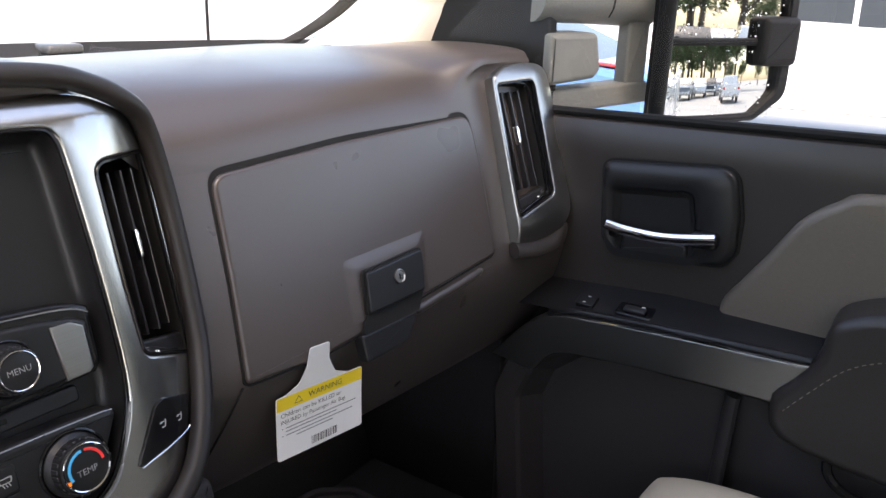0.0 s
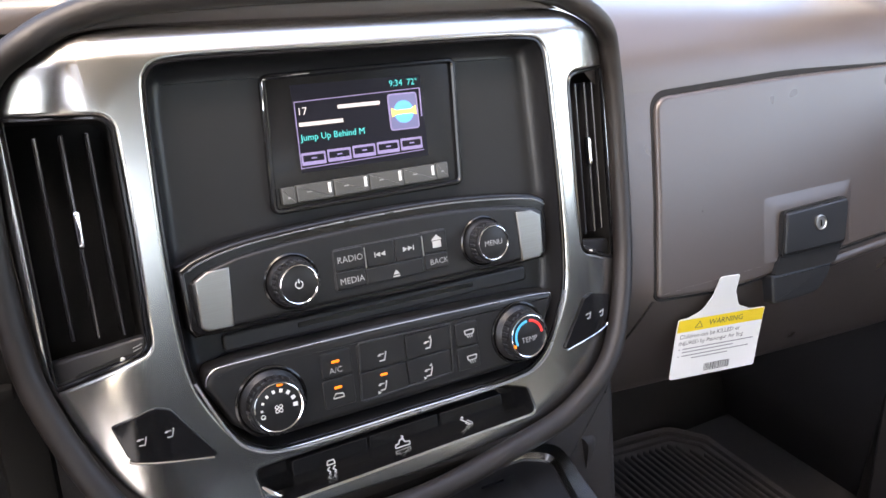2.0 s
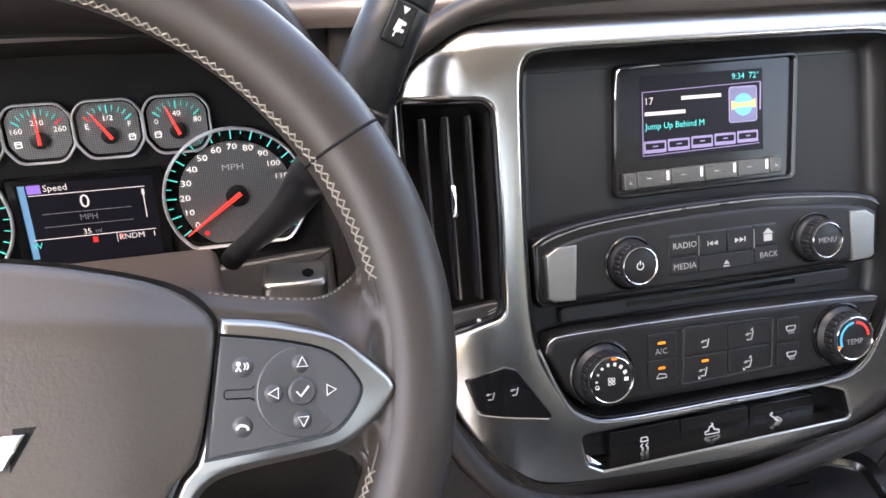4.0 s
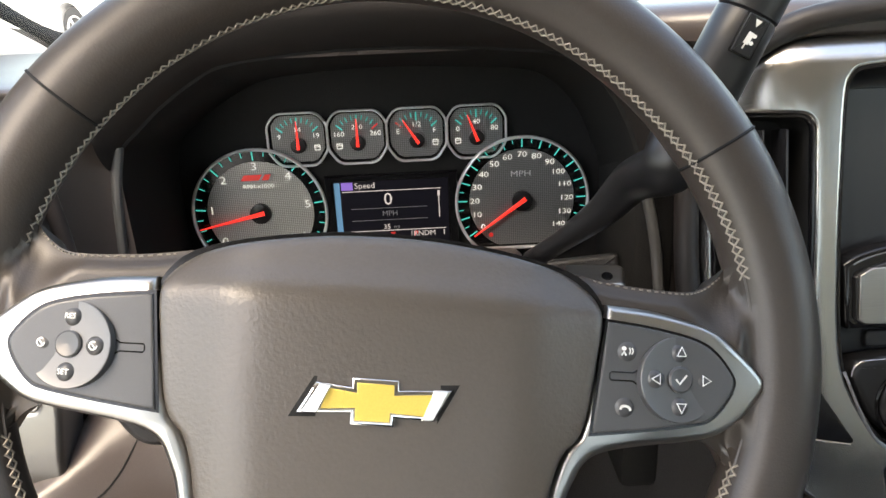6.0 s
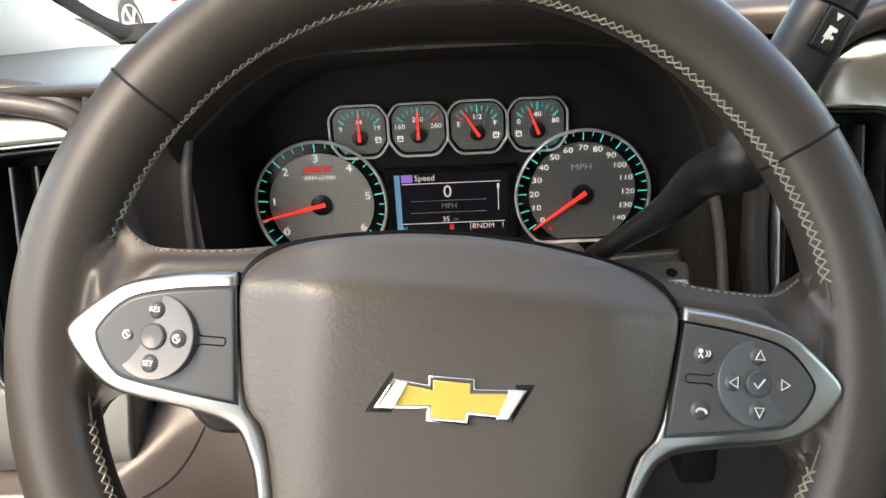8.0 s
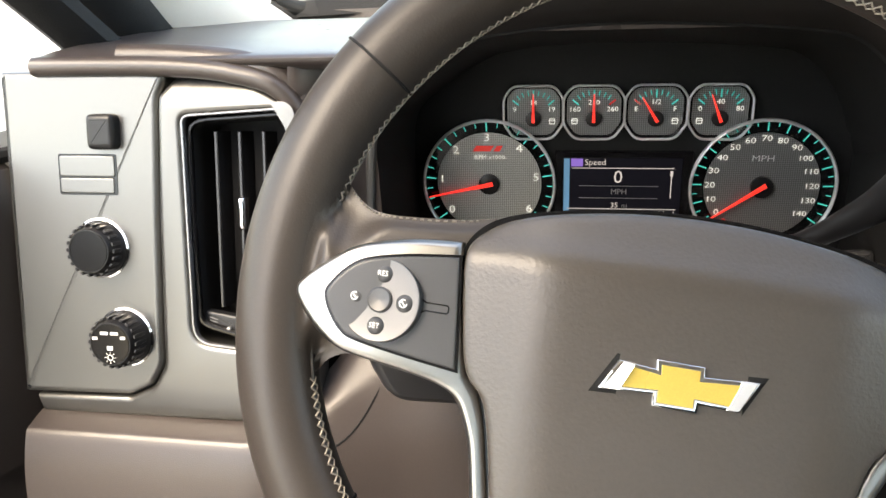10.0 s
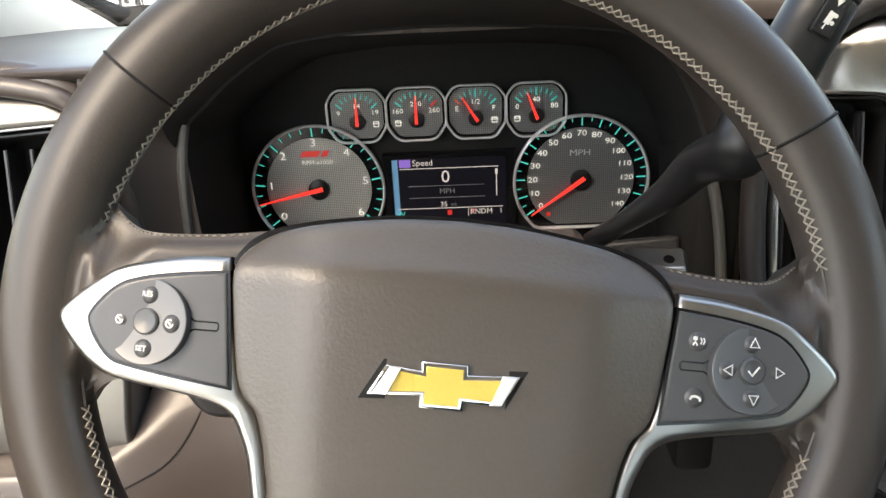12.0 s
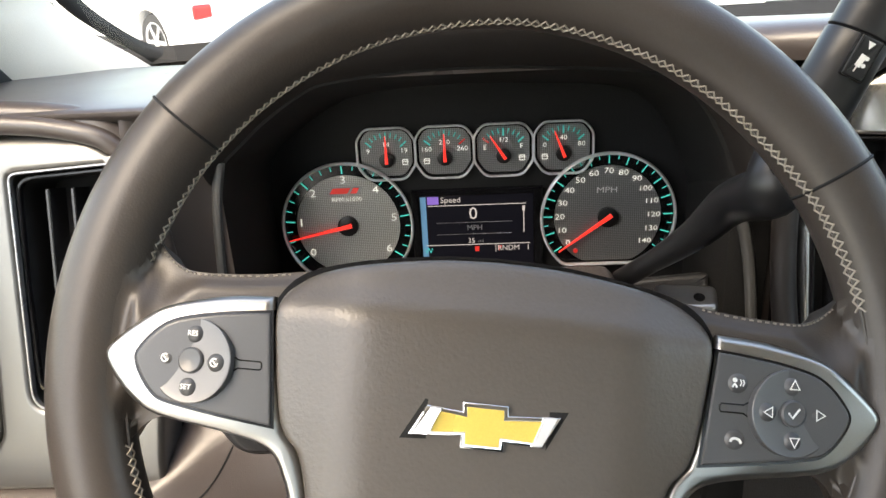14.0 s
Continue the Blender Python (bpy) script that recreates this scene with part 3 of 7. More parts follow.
def swell(s, t):
    """The door's skin rises into a raised frame round the latch."""
    u = (0.117 + 0.138 * s) * t + (0.111 + 0.133 * s) * (1 - t)
    v = (-0.021 + 0.0065 * s) * t + (-0.092 + 0.0045 * s) * (1 - t)
    k = min(s * 0.135, (1 - s) * 0.135, (1 - t) * 0.071) / 0.020
    k = max(0.0, min(1.0, k))
    return G(u, v, 0.0044 + 0.0024 * k * k * (3 - 2 * k))


part("swell", sheet(B(), swell, 36, 24), SOFT, glove, "", 80)
latch = rnd([(0.1415, -0.0435), (0.2315, -0.0375), (0.2225, -0.0830), (0.1350, -0.0860)], [.004, .006, .004, .004], 4)
part("latch_frame", plate(B(), G, offset(latch, 0.0022), 0.006, 0.0112), MATTE, glove)
la = part("latch", plate(B(), G, latch, 0.008, 0.0150, 0.0024, 4), DARK, glove, "dark latch plate with a keyhole", 30)
bm = lathe(B(), G, 0.1862, -0.0585, [(0.0080, 0.0145), (0.0080, 0.0166), (0.0068, 0.0172), (0.0060, 0.0160), (0.0, 0.0160)], 32)
part("lock_cylinder", bm, BRUSHED, la, "round metal lock cylinder")
part("keyhole", bar(B(), G, 0.1862, -0.0590, 0.0018, 0.0065, 0.0164), GLOSSY, la)
# flat black plate: the slot's shade painted, with no opening behind it
part("slot", plate(B(), G, rnd([(0.1335, -0.0868), (0.2235, -0.0838), (0.2100, -0.1035), (0.1235, -0.1050)], 0.002, 3), 0.0, 0.0098), MATTE, glove, "flat black plate for the shaded finger slot under the latch")
gp = rnd([(0.1205, -0.1045), (0.2085, -0.1030), (0.1990, -0.1175), (0.1835, -0.1310), (0.1205, -0.1345)], [0.003, 0.003, 0.012, 0.010, 0.004], 5)
part("grip", plate(B(), G, gp, -0.004, 0.0095, 0.0028, 4), DARK, glove, "dark pull handle")
part("grip_edge", tube(B(), [G(u, v, .0078) for u, v in smooth([(0.1245, -0.1330), (0.155, -0.1318), (0.1825, -0.1288), (0.1960, -0.1175)], 5)], 0.0012, n=6), CHAR, glove)
# padded lip of the panel below the door, beside the pull
part("lower_lip", tube(B(), [G(u, v, -.0038) for u, v in smooth([(0.2150, -0.1060), (0.250, -0.1020), (0.30, -0.0970), (0.3460, -0.0915)], 5)], [.0035] + [.0062] * 14 + [.004], [.0035] + [.0062] * 14 + [.004], 12), SOFT, glove)

# ---- centre stack bezel ----
bezel = thing("center_stack_bezel", "satin silver painted bezel round the centre stack", "bezel", (0, 0.70, 1.14))
outer = both(smooth([(0, .037), (.10, .035), (.165, .031), (.20, .021), (.227, .006), (.241, -.02), (.244, -.10), (.241, -.17), (.232, -.212), (.208, -.262), (.178, -.294), (.135, -.311), (0, -.318)], 4))
rec = both(smooth([(0, .0075), (.08, .0075), (.138, .0065), (.1515, .000), (.1555, -.015), (.1575, -.06), (.159, -.12), (.158, -.18), (.152, -.212), (.134, -.246), (.118, -.260), (.10, -.265), (.05, -.266), (0, -.2655)], 3))
vent_l = rnd([(-.2365, -.0195), (-.1755, -.0245), (-.1755, -.10), (-.177, -.175), (-.2365, -.1945)], [.004, .013, 0, .012, .004], 5)
vent_r = [(-u, v) for u, v in vent_l[::-1]]
bank = rnd([(-.124, -.2750), (.086, -.2712), (.106, -.2780), (.113, -.300), (-.108, -.3035), (-.120, -.297)], [.004, .006, .006, .004, .004, .004], 4)
part("frame", holed(B(), BEND, outer, [rec, vent_l, vent_r, bank], -0.02, 0.0, 0.0030, [k * d for k in (-1, 1) for d in (.17, .18, .19, .20, .21, .22, .23)], [.008, .012, .016, .020, .024, .028, .032]), SILVER, bezel)
# thin dark joint and bright lip round the recess
part("lip", ringplate(B(), BEND, offset(rec, 0.0003), offset(rec, -0.0018), -0.004, -0.0012, 0.0004), GLOSSY, bezel, "fine dark edge round the recess")
part("ridge", tube(B(), [BEND(u, v, 0.0003) for u, v in smooth([(-.1545, -.203), (-.1375, -.243), (-.121, -.261), (-.09, -.2675), (0, -.2682), (.09, -.2672), (.121, -.261), (.1375, -.243), (.1545, -.203)], 6)], 0.0012, n=6), GLINT, bezel, "bright curved edge under the climate controls")

# ---- recess with the radio ----
radio = thing("radio_unit", "dark car radio with a lit display and round knobs", "radio", (0, 0.74, 1.27))
lay = [(offset(rec, -0.0015 - 0.012 * (1 - math.cos(radians(a)))), -0.001 - 0.0235 * math.sin(radians(a))) for a in (0, 8, 16, 24, 33, 42, 51, 60, 70, 80, 90)]
part("recess", loops(B(), F, lay), DARK, radio, "charcoal dished panel")
hood_s = rnd([(-0.080, -0.1035), (0.0775, -0.1025), (0.0815, -0.0035), (-0.0755, -0.0055)], 0.007, 5)
scr = part("screen_surround", ringplate(B(), F, hood_s, offset(hood_s, -0.004), -0.028, -0.0185, 0.0012), GLOSSY, radio, "raised piano-black display surround")
part("screen_face", plate(B(), F, offset(hood_s, -0.0035), -0.028, -0.0225), GLOSSY, scr)
# a highlight on the surround's corner, modelled as a thin chrome thread
part("glint", tube(B(), [F(-0.0765, -0.03, -0.0188), F(-0.0742, -0.0105, -0.0183), F(-0.071, -0.0082, -0.0182), F(-0.04, -0.0075, -0.0182)], 0.0005, n=6), CHROME, scr)
LCD = mat("lcd_dark", (0.006, 0.006, 0.009), 0.35, emit=(0.012, 0.012, 0.020), emit_strength=0.2, spec=0.12)
LILAC = mat("lcd_lilac", (0.1, 0.09, 0.2), 0.3, emit=(0.20, 0.17, 0.28), emit_strength=0.5)
LCDTXT = mat("lcd_white", (0.1, 0.1, 0.1), 0.3, emit=(0.50, 0.48, 0.52), emit_strength=0.75)
CYAN = mat("lcd_cyan", (0.02, 0.2, 0.2), 0.3, emit=(0.02, 0.46, 0.48), emit_strength=0.8)
ARTBLUE = mat("lcd_art_blue", (0.03, 0.1, 0.3), 0.3, emit=(0.05, 0.25, 0.50), emit_strength=1.0)
ARTGOLD = mat("lcd_art_gold", (0.3, 0.2, 0.05), 0.3, emit=(0.70, 0.52, 0.12), emit_strength=0.9)
W0 = -0.0222
part("lcd", plate(B(), F, rect(-0.054, -0.0765, 0.0505, -0.0145), W0 - 0.002, W0), LCD, scr, "dark lit display")
bm = B()
for a, b in (((-0.0525, -0.0265), (0.0485, -0.0245)), ((-0.0525, -0.0265), (-0.0535, -0.0735))):
    tube(bm, [F(*a, W0 + .0003), F(*b, W0 + .0003)], 0.0004, n=4)
tube(bm, [F(0.0485, -0.0245, W0 + .0003), F(0.048, -0.046, W0 + .0003)], 0.0006, n=4)
tube(bm, [F(-0.0535, -0.0735, W0 + .0003), F(0.047, -0.0715, W0 + .0003)], 0.0004, n=4)
part("border", bm, LILAC, scr)
for i in range(5):
    u0, f0 = -0.0525 + i * 0.0200, -0.0665 + i * 0.0004
    bm = ringplate(B(), F, rect(u0, f0 - .0052, u0 + .0185, f0 + .0038, .0008, 2), rect(u0 + .0012, f0 - .0026, u0 + .0173, f0 + .0020, .0006, 2), W0, W0 + .0003)
    part("soft_key", bar(bm, F, u0 + .0095, f0 - .0003, .004, .0010, W0 + .0003), LILAC, scr)
bm = text(B(), "17", 0.0078, F, -0.0475, -0.0335, W0 + .0004)
bar(bm, F, -0.0030, -0.0325, 0.034, 0.0028, W0 + .0003), bar(bm, F, -0.034, -0.0425, 0.034, 0.0028, W0 + .0003)
part("display_text", bm, LCDTXT, scr)
part("song_title", text(B(), "Jump Up Behind M", 0.0066, F, -0.051, -0.0520, W0 + .0004, "LEFT"), CYAN, scr)
part("clock", text(B(), "9:34  72°", 0.0066, F, 0.0475, -0.0195, W0 + .0004, "RIGHT"), CYAN, scr)
art = rect(0.0205, -0.0545, 0.0455, -0.0270, 0.003, 4)
part("album_frame", plate(B(), F, art, W0, W0 + .0003), LILAC, scr)
part("album_art", plate(B(), F, offset(art, -0.0011), W0, W0 + .0006), mat("lcd_art_back", (.05, .05, .12), .3, emit=(0.10, 0.11, 0.19), emit_strength=.6), scr)
part("album_glow", plate(B(), F, circle(0.033, -0.0410, 0.0085, 24), W0, W0 + .0007), ARTBLUE, scr)
part("album_emblem", poly(B(), F, [(0.0225, -0.0445), (0.0225, -0.0375), (0.027, -0.0395), (0.039, -0.0393), (0.0435, -0.037), (0.0435, -0.044), (0.039, -0.0425), (0.027, -0.0428)], W0 + .0009), ARTGOLD, scr)
# preset keys below the display
keys = mat("preset_key", (0.075, 0.075, 0.072), 0.30, 0.3, blotch=0.05)
for i in range(6):
    w_ = (0.0110, 0.0287, 0.0287, 0.0287, 0.0287, 0.0110)
    u0 = -0.0722 + sum(w_[:i]) + 0.0003
    k = part("preset_key", plate(B(), F, rect(u0, -0.0972 + .0018 * i / 6, u0 + w_[i] - 0.0006, -0.0850 + .0022 * i / 6, .001, 2), W0, W0 + 0.0042, 0.0009), keys, radio)
    bm = B()
    if 0 < i < 5:
        bar(bm, F, u0 + 0.0095, -0.0905 + .002 * i / 6, 0.0038, 0.0008, W0 + 0.0043)
        part("marking", bar(B(), F, u0 + 0.0250, -0.0895 + .002 * i / 6, 0.0022, 0.0072, W0 + 0.0045), INK, k)
    else:
        bar(bm, F, u0 + 0.005, -0.0925 + .003 * i / 6, 0.0022, 0.0012, W0 + 0.0043)
    part("marking", bm, GREYINK, k)
# arched control bar
EYES = Vector((-0.29, 0.243, 1.53))


def nearer(f, d):
    """The frame brought d nearer to the driver, drawn in to match."""
    k = 1 - d / (EYES - f.o).dot(f.w)
    return Frame(EYES + (f.o - EYES) * k, f.u, f.v, su=k, sv=k)


FB, FC, FD, FE = nearer(F, 0.0070), nearer(F, 0.0062), nearer(F, -0.017), nearer(F, -0.012)
top_arc = smooth([(-0.1515, -0.1290), (-0.137, -0.1215), (-0.105, -0.1150), (-0.05, -0.1115), (0.01, -0.1102), (0.06, -0.1110), (0.11, -0.1150), (0.140, -0.1195), (0.1525, -0.1255)], 4)
bar_o = [(-0.1505, -0.170), (-0.146, -0.1765), (-0.06, -0.1785), (0.06, -0.1782), (0.146, -0.1755), (0.1515, -0.168)] + top_arc[::-1]
part("bar_rim", plate(B(), FB, bar_o, -0.028, -0.0125, 0.004, 3), GLOSSY, radio, "glossy arched rim")
in_arc = [(u * 0.955, v - 0.0095 - 0.005 * (u / 0.15) ** 2 * 0) for u, v in top_arc]
bar_i = [(-0.1435, -0.168), (-0.139, -0.1728), (0.139, -0.1720), (0.1445, -0.167)] + [(min(max(u, -0.1445), 0.1455), min(v, -0.1285) if abs(u) > 0.125 else v) for u, v in in_arc[::-1]]
part("bar_face", plate(B(), FB, bar_i, -0.02, -0.0090, 0.003, 3), DARK, radio, "black satin control face")
part("bar_edge", tube(B(), [FB(u * 0.985, v - 0.0042, -0.0122) for u, v in top_arc[2:]], 0.0006, n=6), GLINT, radio, "thin bright arched line")
for sgn in (-1, 1):
    pts = [(sgn * 0.1205, -0.1725), (sgn * 0.1180, -0.1315), (sgn * 0.1335, -0.1320), (sgn * 0.1420, -0.1370), (sgn * 0.1420, -0.1690), (sgn * 0.138, -0.1722)]
    part("end_cap", plate(B(), FB, pts if sgn > 0 else pts[::-1], -0.012, -0.0074, 0.0012), BRUSHED, radio, "brushed metal end cap")
pad = rnd([(-0.0445, -0.1645), (0.0505, -0.1625), (0.0515, -0.1330), (-0.0435, -0.1335)], 0.003, 4)
part("key_pad", plate(B(), FB, pad, -0.01, -0.0082, 0.0006), CHAR, radio)
KW = -0.0070
for nm, u0, v0, u1, v1 in (("radio_key", -.0430, -.1500, -.0205, -.1345), ("media_key", -.0430, -.1640, -.0205, -.1510), ("previous_key", -.0180, -.1515, .0050, -.1340), ("next_key", .0060, -.1515, .0280, -.1340),
                           ("eject_key", -.0195, -.1640, .0280, -.1525), ("home_key", .0300, -.1500, .0500, -.1340), ("back_key", .0300, -.1630, .0500, -.1510)):
    part(nm, plate(B(), FB, rect(u0, v0, u1, v1, .0012, 2), -0.0085, KW, 0.0006), DARK, radio)
bm = text(B(), "RADIO", 0.0066, FB, -0.0310, -0.1420, KW + .0003)
text(bm, "MEDIA", 0.0066, FB, -0.0313, -0.1580, KW + .0003), text(bm, "BACK", 0.0062, FB, 0.0420, -0.1575, KW + .0003)
part("lettering", bm, GREYINK, radio)
bm = B()
for u, k in ((-0.0065, -1), (0.0165, 1)):
    for d in (-0.0024, 0.0018):
        poly(bm, FB, [(u + d - k * 0.0020, -0.1410), (u + d - k * 0.0020, -0.1448), (u + d + k * 0.0020, -0.1429)], KW + .0003)
    bar(bm, FB, u + k * 0.0046, -0.1429, 0.0007, 0.0038, KW + .0002)
poly(bm, FB, [(0.0018, -0.1605), (0.0072, -0.1605), (0.0045, -0.1570)], KW + .0003), bar(bm, FB, 0.0045, -0.1620, 0.0054, 0.0010, KW + .0002)
poly(bm, FB, [(0.0365, -0.1408), (0.0465, -0.1408), (0.0415, -0.1365)], KW + .0003), bar(bm, FB, 0.0415, -0.1440, 0.0072, 0.0052, KW + .0002)
part("symbol_print", bm, DIMINK, radio)
for u in (-0.0192, 0.0290):
    part("divider", bar(B(), FB, u, -0.1435, 0.0009, 0.0150, KW + 0.0004), BRUSHED, radio)
part("disc_slot", plate(B(), F, rect(-0.0735, -0.1868, 0.0765, -0.1830, 0.001, 2), -0.03, -0.0195), GLOSSY, radio, "narrow black disc slot")
part("shelf", plate(B(), F, rect(-0.128, -0.1925, 0.130, -0.1795, 0.004, 3), -0.03, -0.0200, 0.002), CHAR, radio)


def knob(name, parent, u, v, r, base_w, face_w, label, ring_r):
    body = lathe(B(), F, u, v, [(r * 1.32, base_w), (r * 1.32, base_w + 0.002), (r * 1.2, base_w + 0.0045), (r * 1.14, base_w + 0.0055), (r * 1.12, face_w - 0.0022), (r * 1.08, face_w - 0.0006), (r * 0.98, face_w), (0, face_w)], 72)
    k = part(name, body, DARK, parent, label)
    bm = B()
    n = 26
    for i in range(n):
        a = 360 * i / n
        m_ = at(F.shifted(u, v, (base_w + 0.006 + face_w - 0.002) / 2).turned(a), 0, 0) @ Matrix.Translation((r * 1.13, 0, 0))
        block(bm, m_, (0.0016, r * 0.15, face_w - base_w - 0.0085), 0.0003, 1)
    part("knurl", bm, CHAR, k)
    ring = [(ring_r, face_w - 0.0002), (ring_r, face_w + 0.0008), (ring_r * 0.97, face_w + 0.0010), (ring_r * 0.93, face_w + 0.0006), (ring_r * 0.92, face_w - 0.0002)]
    bm = B()
    rr = [[bm.verts.new(F(u + q * math.cos(2 * math.pi * i / 48), v + q * math.sin(2 * math.pi * i / 48), w)) for i in range(48)] for q, w in ring]
    for a_, b_ in zip(rr, rr[1:]):
        for i in range(48):
            bm.faces.new((a_[i], a_[(i + 1) % 48], b_[(i + 1) % 48], b_[i]))
    part("chrome_ring", bm, CHROME, k, "bright chrome ring")
    part("collar", lathe(B(), F, u, v, [(r * 1.50, base_w - 0.004), (r * 1.50, base_w + 0.0008), (r * 1.42, base_w + 0.0016), (r * 1.34, base_w + 0.0006), (r * 1.2, base_w)], 48), GLOSSY, k)
    return k


k1 = knob("power_knob", radio, -0.079, -0.1485, 0.0134, -0.002, 0.0140, "ridged round power knob with a chrome ring", 0.0136)
bm = B()
pr = circle(0, 0, 0.0026, 22, 120, 420)
tube(bm, [F(-0.079 + u, -0.1485 + v, 0.0143) for u, v in pr], 0.00035, n=5)
bar(bm, F, -0.079, -0.1462, 0.0007, 0.0028, 0.0143)
part("power_symbol", bm, INK, k1)
k2 = knob("menu_knob", radio, 0.079, -0.1478, 0.0134, -0.002, 0.0140, "ridged round menu knob with a chrome ring", 0.0136)
part("lettering", text(B(), "MENU", 0.0060, F, 0.079, -0.1478, 0.0143), GREYINK, k2)

# ---- climate control ----
climate = thing("climate_control_panel", "black climate control panel with two dials and lit buttons", "climate control", (0, 0.70, 1.18))
cl = rnd([(-0.1430, -0.1985), (-0.12, -0.1955), (0.0, -0.1965), (0.12, -0.2005), (0.1470, -0.2035), (0.1500, -0.2095), (0.1300, -0.2450), (0.1140, -0.2570), (0.095, -0.2600), (-0.10, -0.2595), (-0.1150, -0.2560), (-0.1320, -0.2420), (-0.1475, -0.2100)],
         [.006, 0, 0, 0, .004, .006, .01, .01, 0, 0, .01, .01, .008], 4)
part("panel", plate(B(), FC, cl, -0.028, -0.0085, 0.0055, 4), DARK, climate)
part("top_edge", tube(B(), [FC(u, v, -0.0095) for u, v in smooth([(-0.146, -0.210), (-0.141, -0.201), (-0.12, -0.1985), (0.0, -0.1995), (0.12, -0.2032), (0.147, -0.2055)], 6)], 0.0006, n=6), GLINT, climate, "thin bright upper edge")
CW = -0.0072
for nm, u0, v0, u1, v1 in (("ac_button", -.0640, -.2265, -.0400, -.2075), ("recirculation_button", -.0650, -.2495, -.0405, -.2280), ("defrost_button", .0495, -.2300, .0700, -.2110), ("rear_defrost_button", .0490, -.2500, .0695, -.2315)):
    part(nm, plate(B(), FC, rect(u0, v0, u1, v1, .002, 3), -0.0095, CW, 0.0007), GLOSSY if "x" in nm else DARK, climate)
grp = rnd([(-0.0370, -0.2515), (0.0440, -0.2492), (0.0462, -0.2085), (-0.0335, -0.2055)], 0.003, 4)
part("mode_frame", ringplate(B(), FC, grp, offset(grp, -0.0011), -0.0095, -0.0066, 0.0003), CHAR, climate)
for i, (u0, v0, u1, v1) in enumerate(((-.0355, -.2288, .0040, -.2072), (.0050, -.2286, .0445, -.2098), (-.0362, -.2500, .0035, -.2298), (.0045, -.2482, .0428, -.2296))):
    part("mode_button", plate(B(), FC, rect(u0, v0, u1, v1, .0015, 2), -0.0095, CW, 0.0006), DARK, climate)
for u, v, lu in ((-0.0530, -0.2148, 0.0075), (-0.0535, -0.2346, 0.0070), (-0.0160, -0.2345, 0.0070)):
    part("indicator", plate(B(), FC, rect(u - lu * .42, v - 0.0009, u + lu * .42, v + 0.0009, 0.0008, 3), CW, CW + 0.0006), AMBER, climate, "lit amber indicator bar")
part("lettering", text(B(), "A/C", 0.0062, FC, -0.0535, -0.2215, CW + .0003), GREYINK, climate)


def seat_icon(bm, f, u, v, w, s=1.0):
    """A seated figure's air-flow symbol, as plain strokes."""
    tube(bm, [f(u - .0030 * s, v - .0036 * s, w), f(u + .0016 * s, v - .0036 * s, w), f(u + .0030 * s, v + .0010 * s, w), f(u + .0036 * s, v + .0040 * s, w)], 0.0007 * s, 0.0003, 5, up=f.w)
    poly(bm, f, [(u - .0050 * s, v + .0012 * s), (u - .0022 * s, v + .0034 * s), (u - .0016 * s, v + .0004 * s)], w)
    bar(bm, f, u - .0005 * s, v + .0022 * s, .0040 * s, .0009 * s, w)


bm = B()
for u, v, k in ((-.0155, -.2205, 0), (.0240, -.2204, 1), (-.0178, -.2433, 2), (.0222, -.2426, 3)):
    seat_icon(bm, FC, u, v, CW + .0003, 0.85)
    if k in (1, 3):
        poly(bm, FC, [(u + .0004, v + .0045), (u + .0030, v + .0065), (u + .0032, v + .0036)], CW + .0003)
    if k > 1:
        poly(bm, FC, [(u - .0048, v - .0026), (u - .0020, v - .0048), (u - .0046, v - .0056)], CW + .0003)
for u, v in ((.0618, -.2205), (.0622, -.2420)):
    ringplate(bm, FC, rnd([(u - .0040, v - .0012), (u + .0040, v - .0012), (u + .0050, v + .0030), (u - .0050, v + .0030)], .001, 3), rnd([(u - .0032, v - .0005), (u + .0032, v - .0005), (u + .0040, v + .0023), (u - .0040, v + .0023)], .001, 3), CW, CW + .0003)
    for d in (-.002, 0, .002):
        bar(bm, FC, u + d, v - .0022, .0006, .0034, CW + .0003, 20)
ringplate(bm, FC, rnd([(-.0590, -.2430), (-.0490, -.2430), (-.0500, -.2395), (-.0560, -.2385)], .001, 3), rnd([(-.0582, -.2422), (-.0498, -.2422), (-.0506, -.2402), (-.0558, -.2394)], .0008, 3), CW, CW + .0003)
part("symbol_print", bm, DIMINK, climate)
kf = knob("fan_dial", climate, -0.1055, -0.2292, 0.0172, -0.002, 0.0140, "large ridged fan dial with white speed marks", 0.0175)
bm = B()
for i in range(9):
    a = 205 - i * 26
    s_ = 0.0012 + 0.0016 * i / 8
    bar(bm, F, -0.1055 + 0.0118 * math.cos(radians(a)), -0.2292 + 0.0118 * math.sin(radians(a)), s_ * 1.15, s_, 0.0143, a)
tube(bm, [F(-0.1055 + u, -0.2292 + v, 0.0143) for u, v in circle(-0.0114, -0.004, 0.0014, 14)], 0.0003, n=4, closed=True)
for du, dv in ((-.0014, .0014), (.0014, .0014), (-.0014, -.0014), (.0014, -.0014)):
    tube(bm, [F(-0.1055 + u, -0.2292 + v, 0.0143) for u, v in circle(du, dv - .001, 0.0012, 10)], 0.0003, n=4, closed=True)
part("speed_print", bm, INK, kf)
part("pointer", bar(B(), F, -0.1028, -0.2135, 0.0042, 0.0020, 0.0146), AMBER, kf, "amber pointer")
kt = knob("temperature_dial", climate, 0.1040, -0.2290, 0.0172, -0.002, 0.0140, "large ridged temperature dial with a blue and red arc", 0.0175)
part("lettering", text(B(), "TEMP", 0.0064, F, 0.1040, -0.2318, 0.0143), GREYINK, kt)
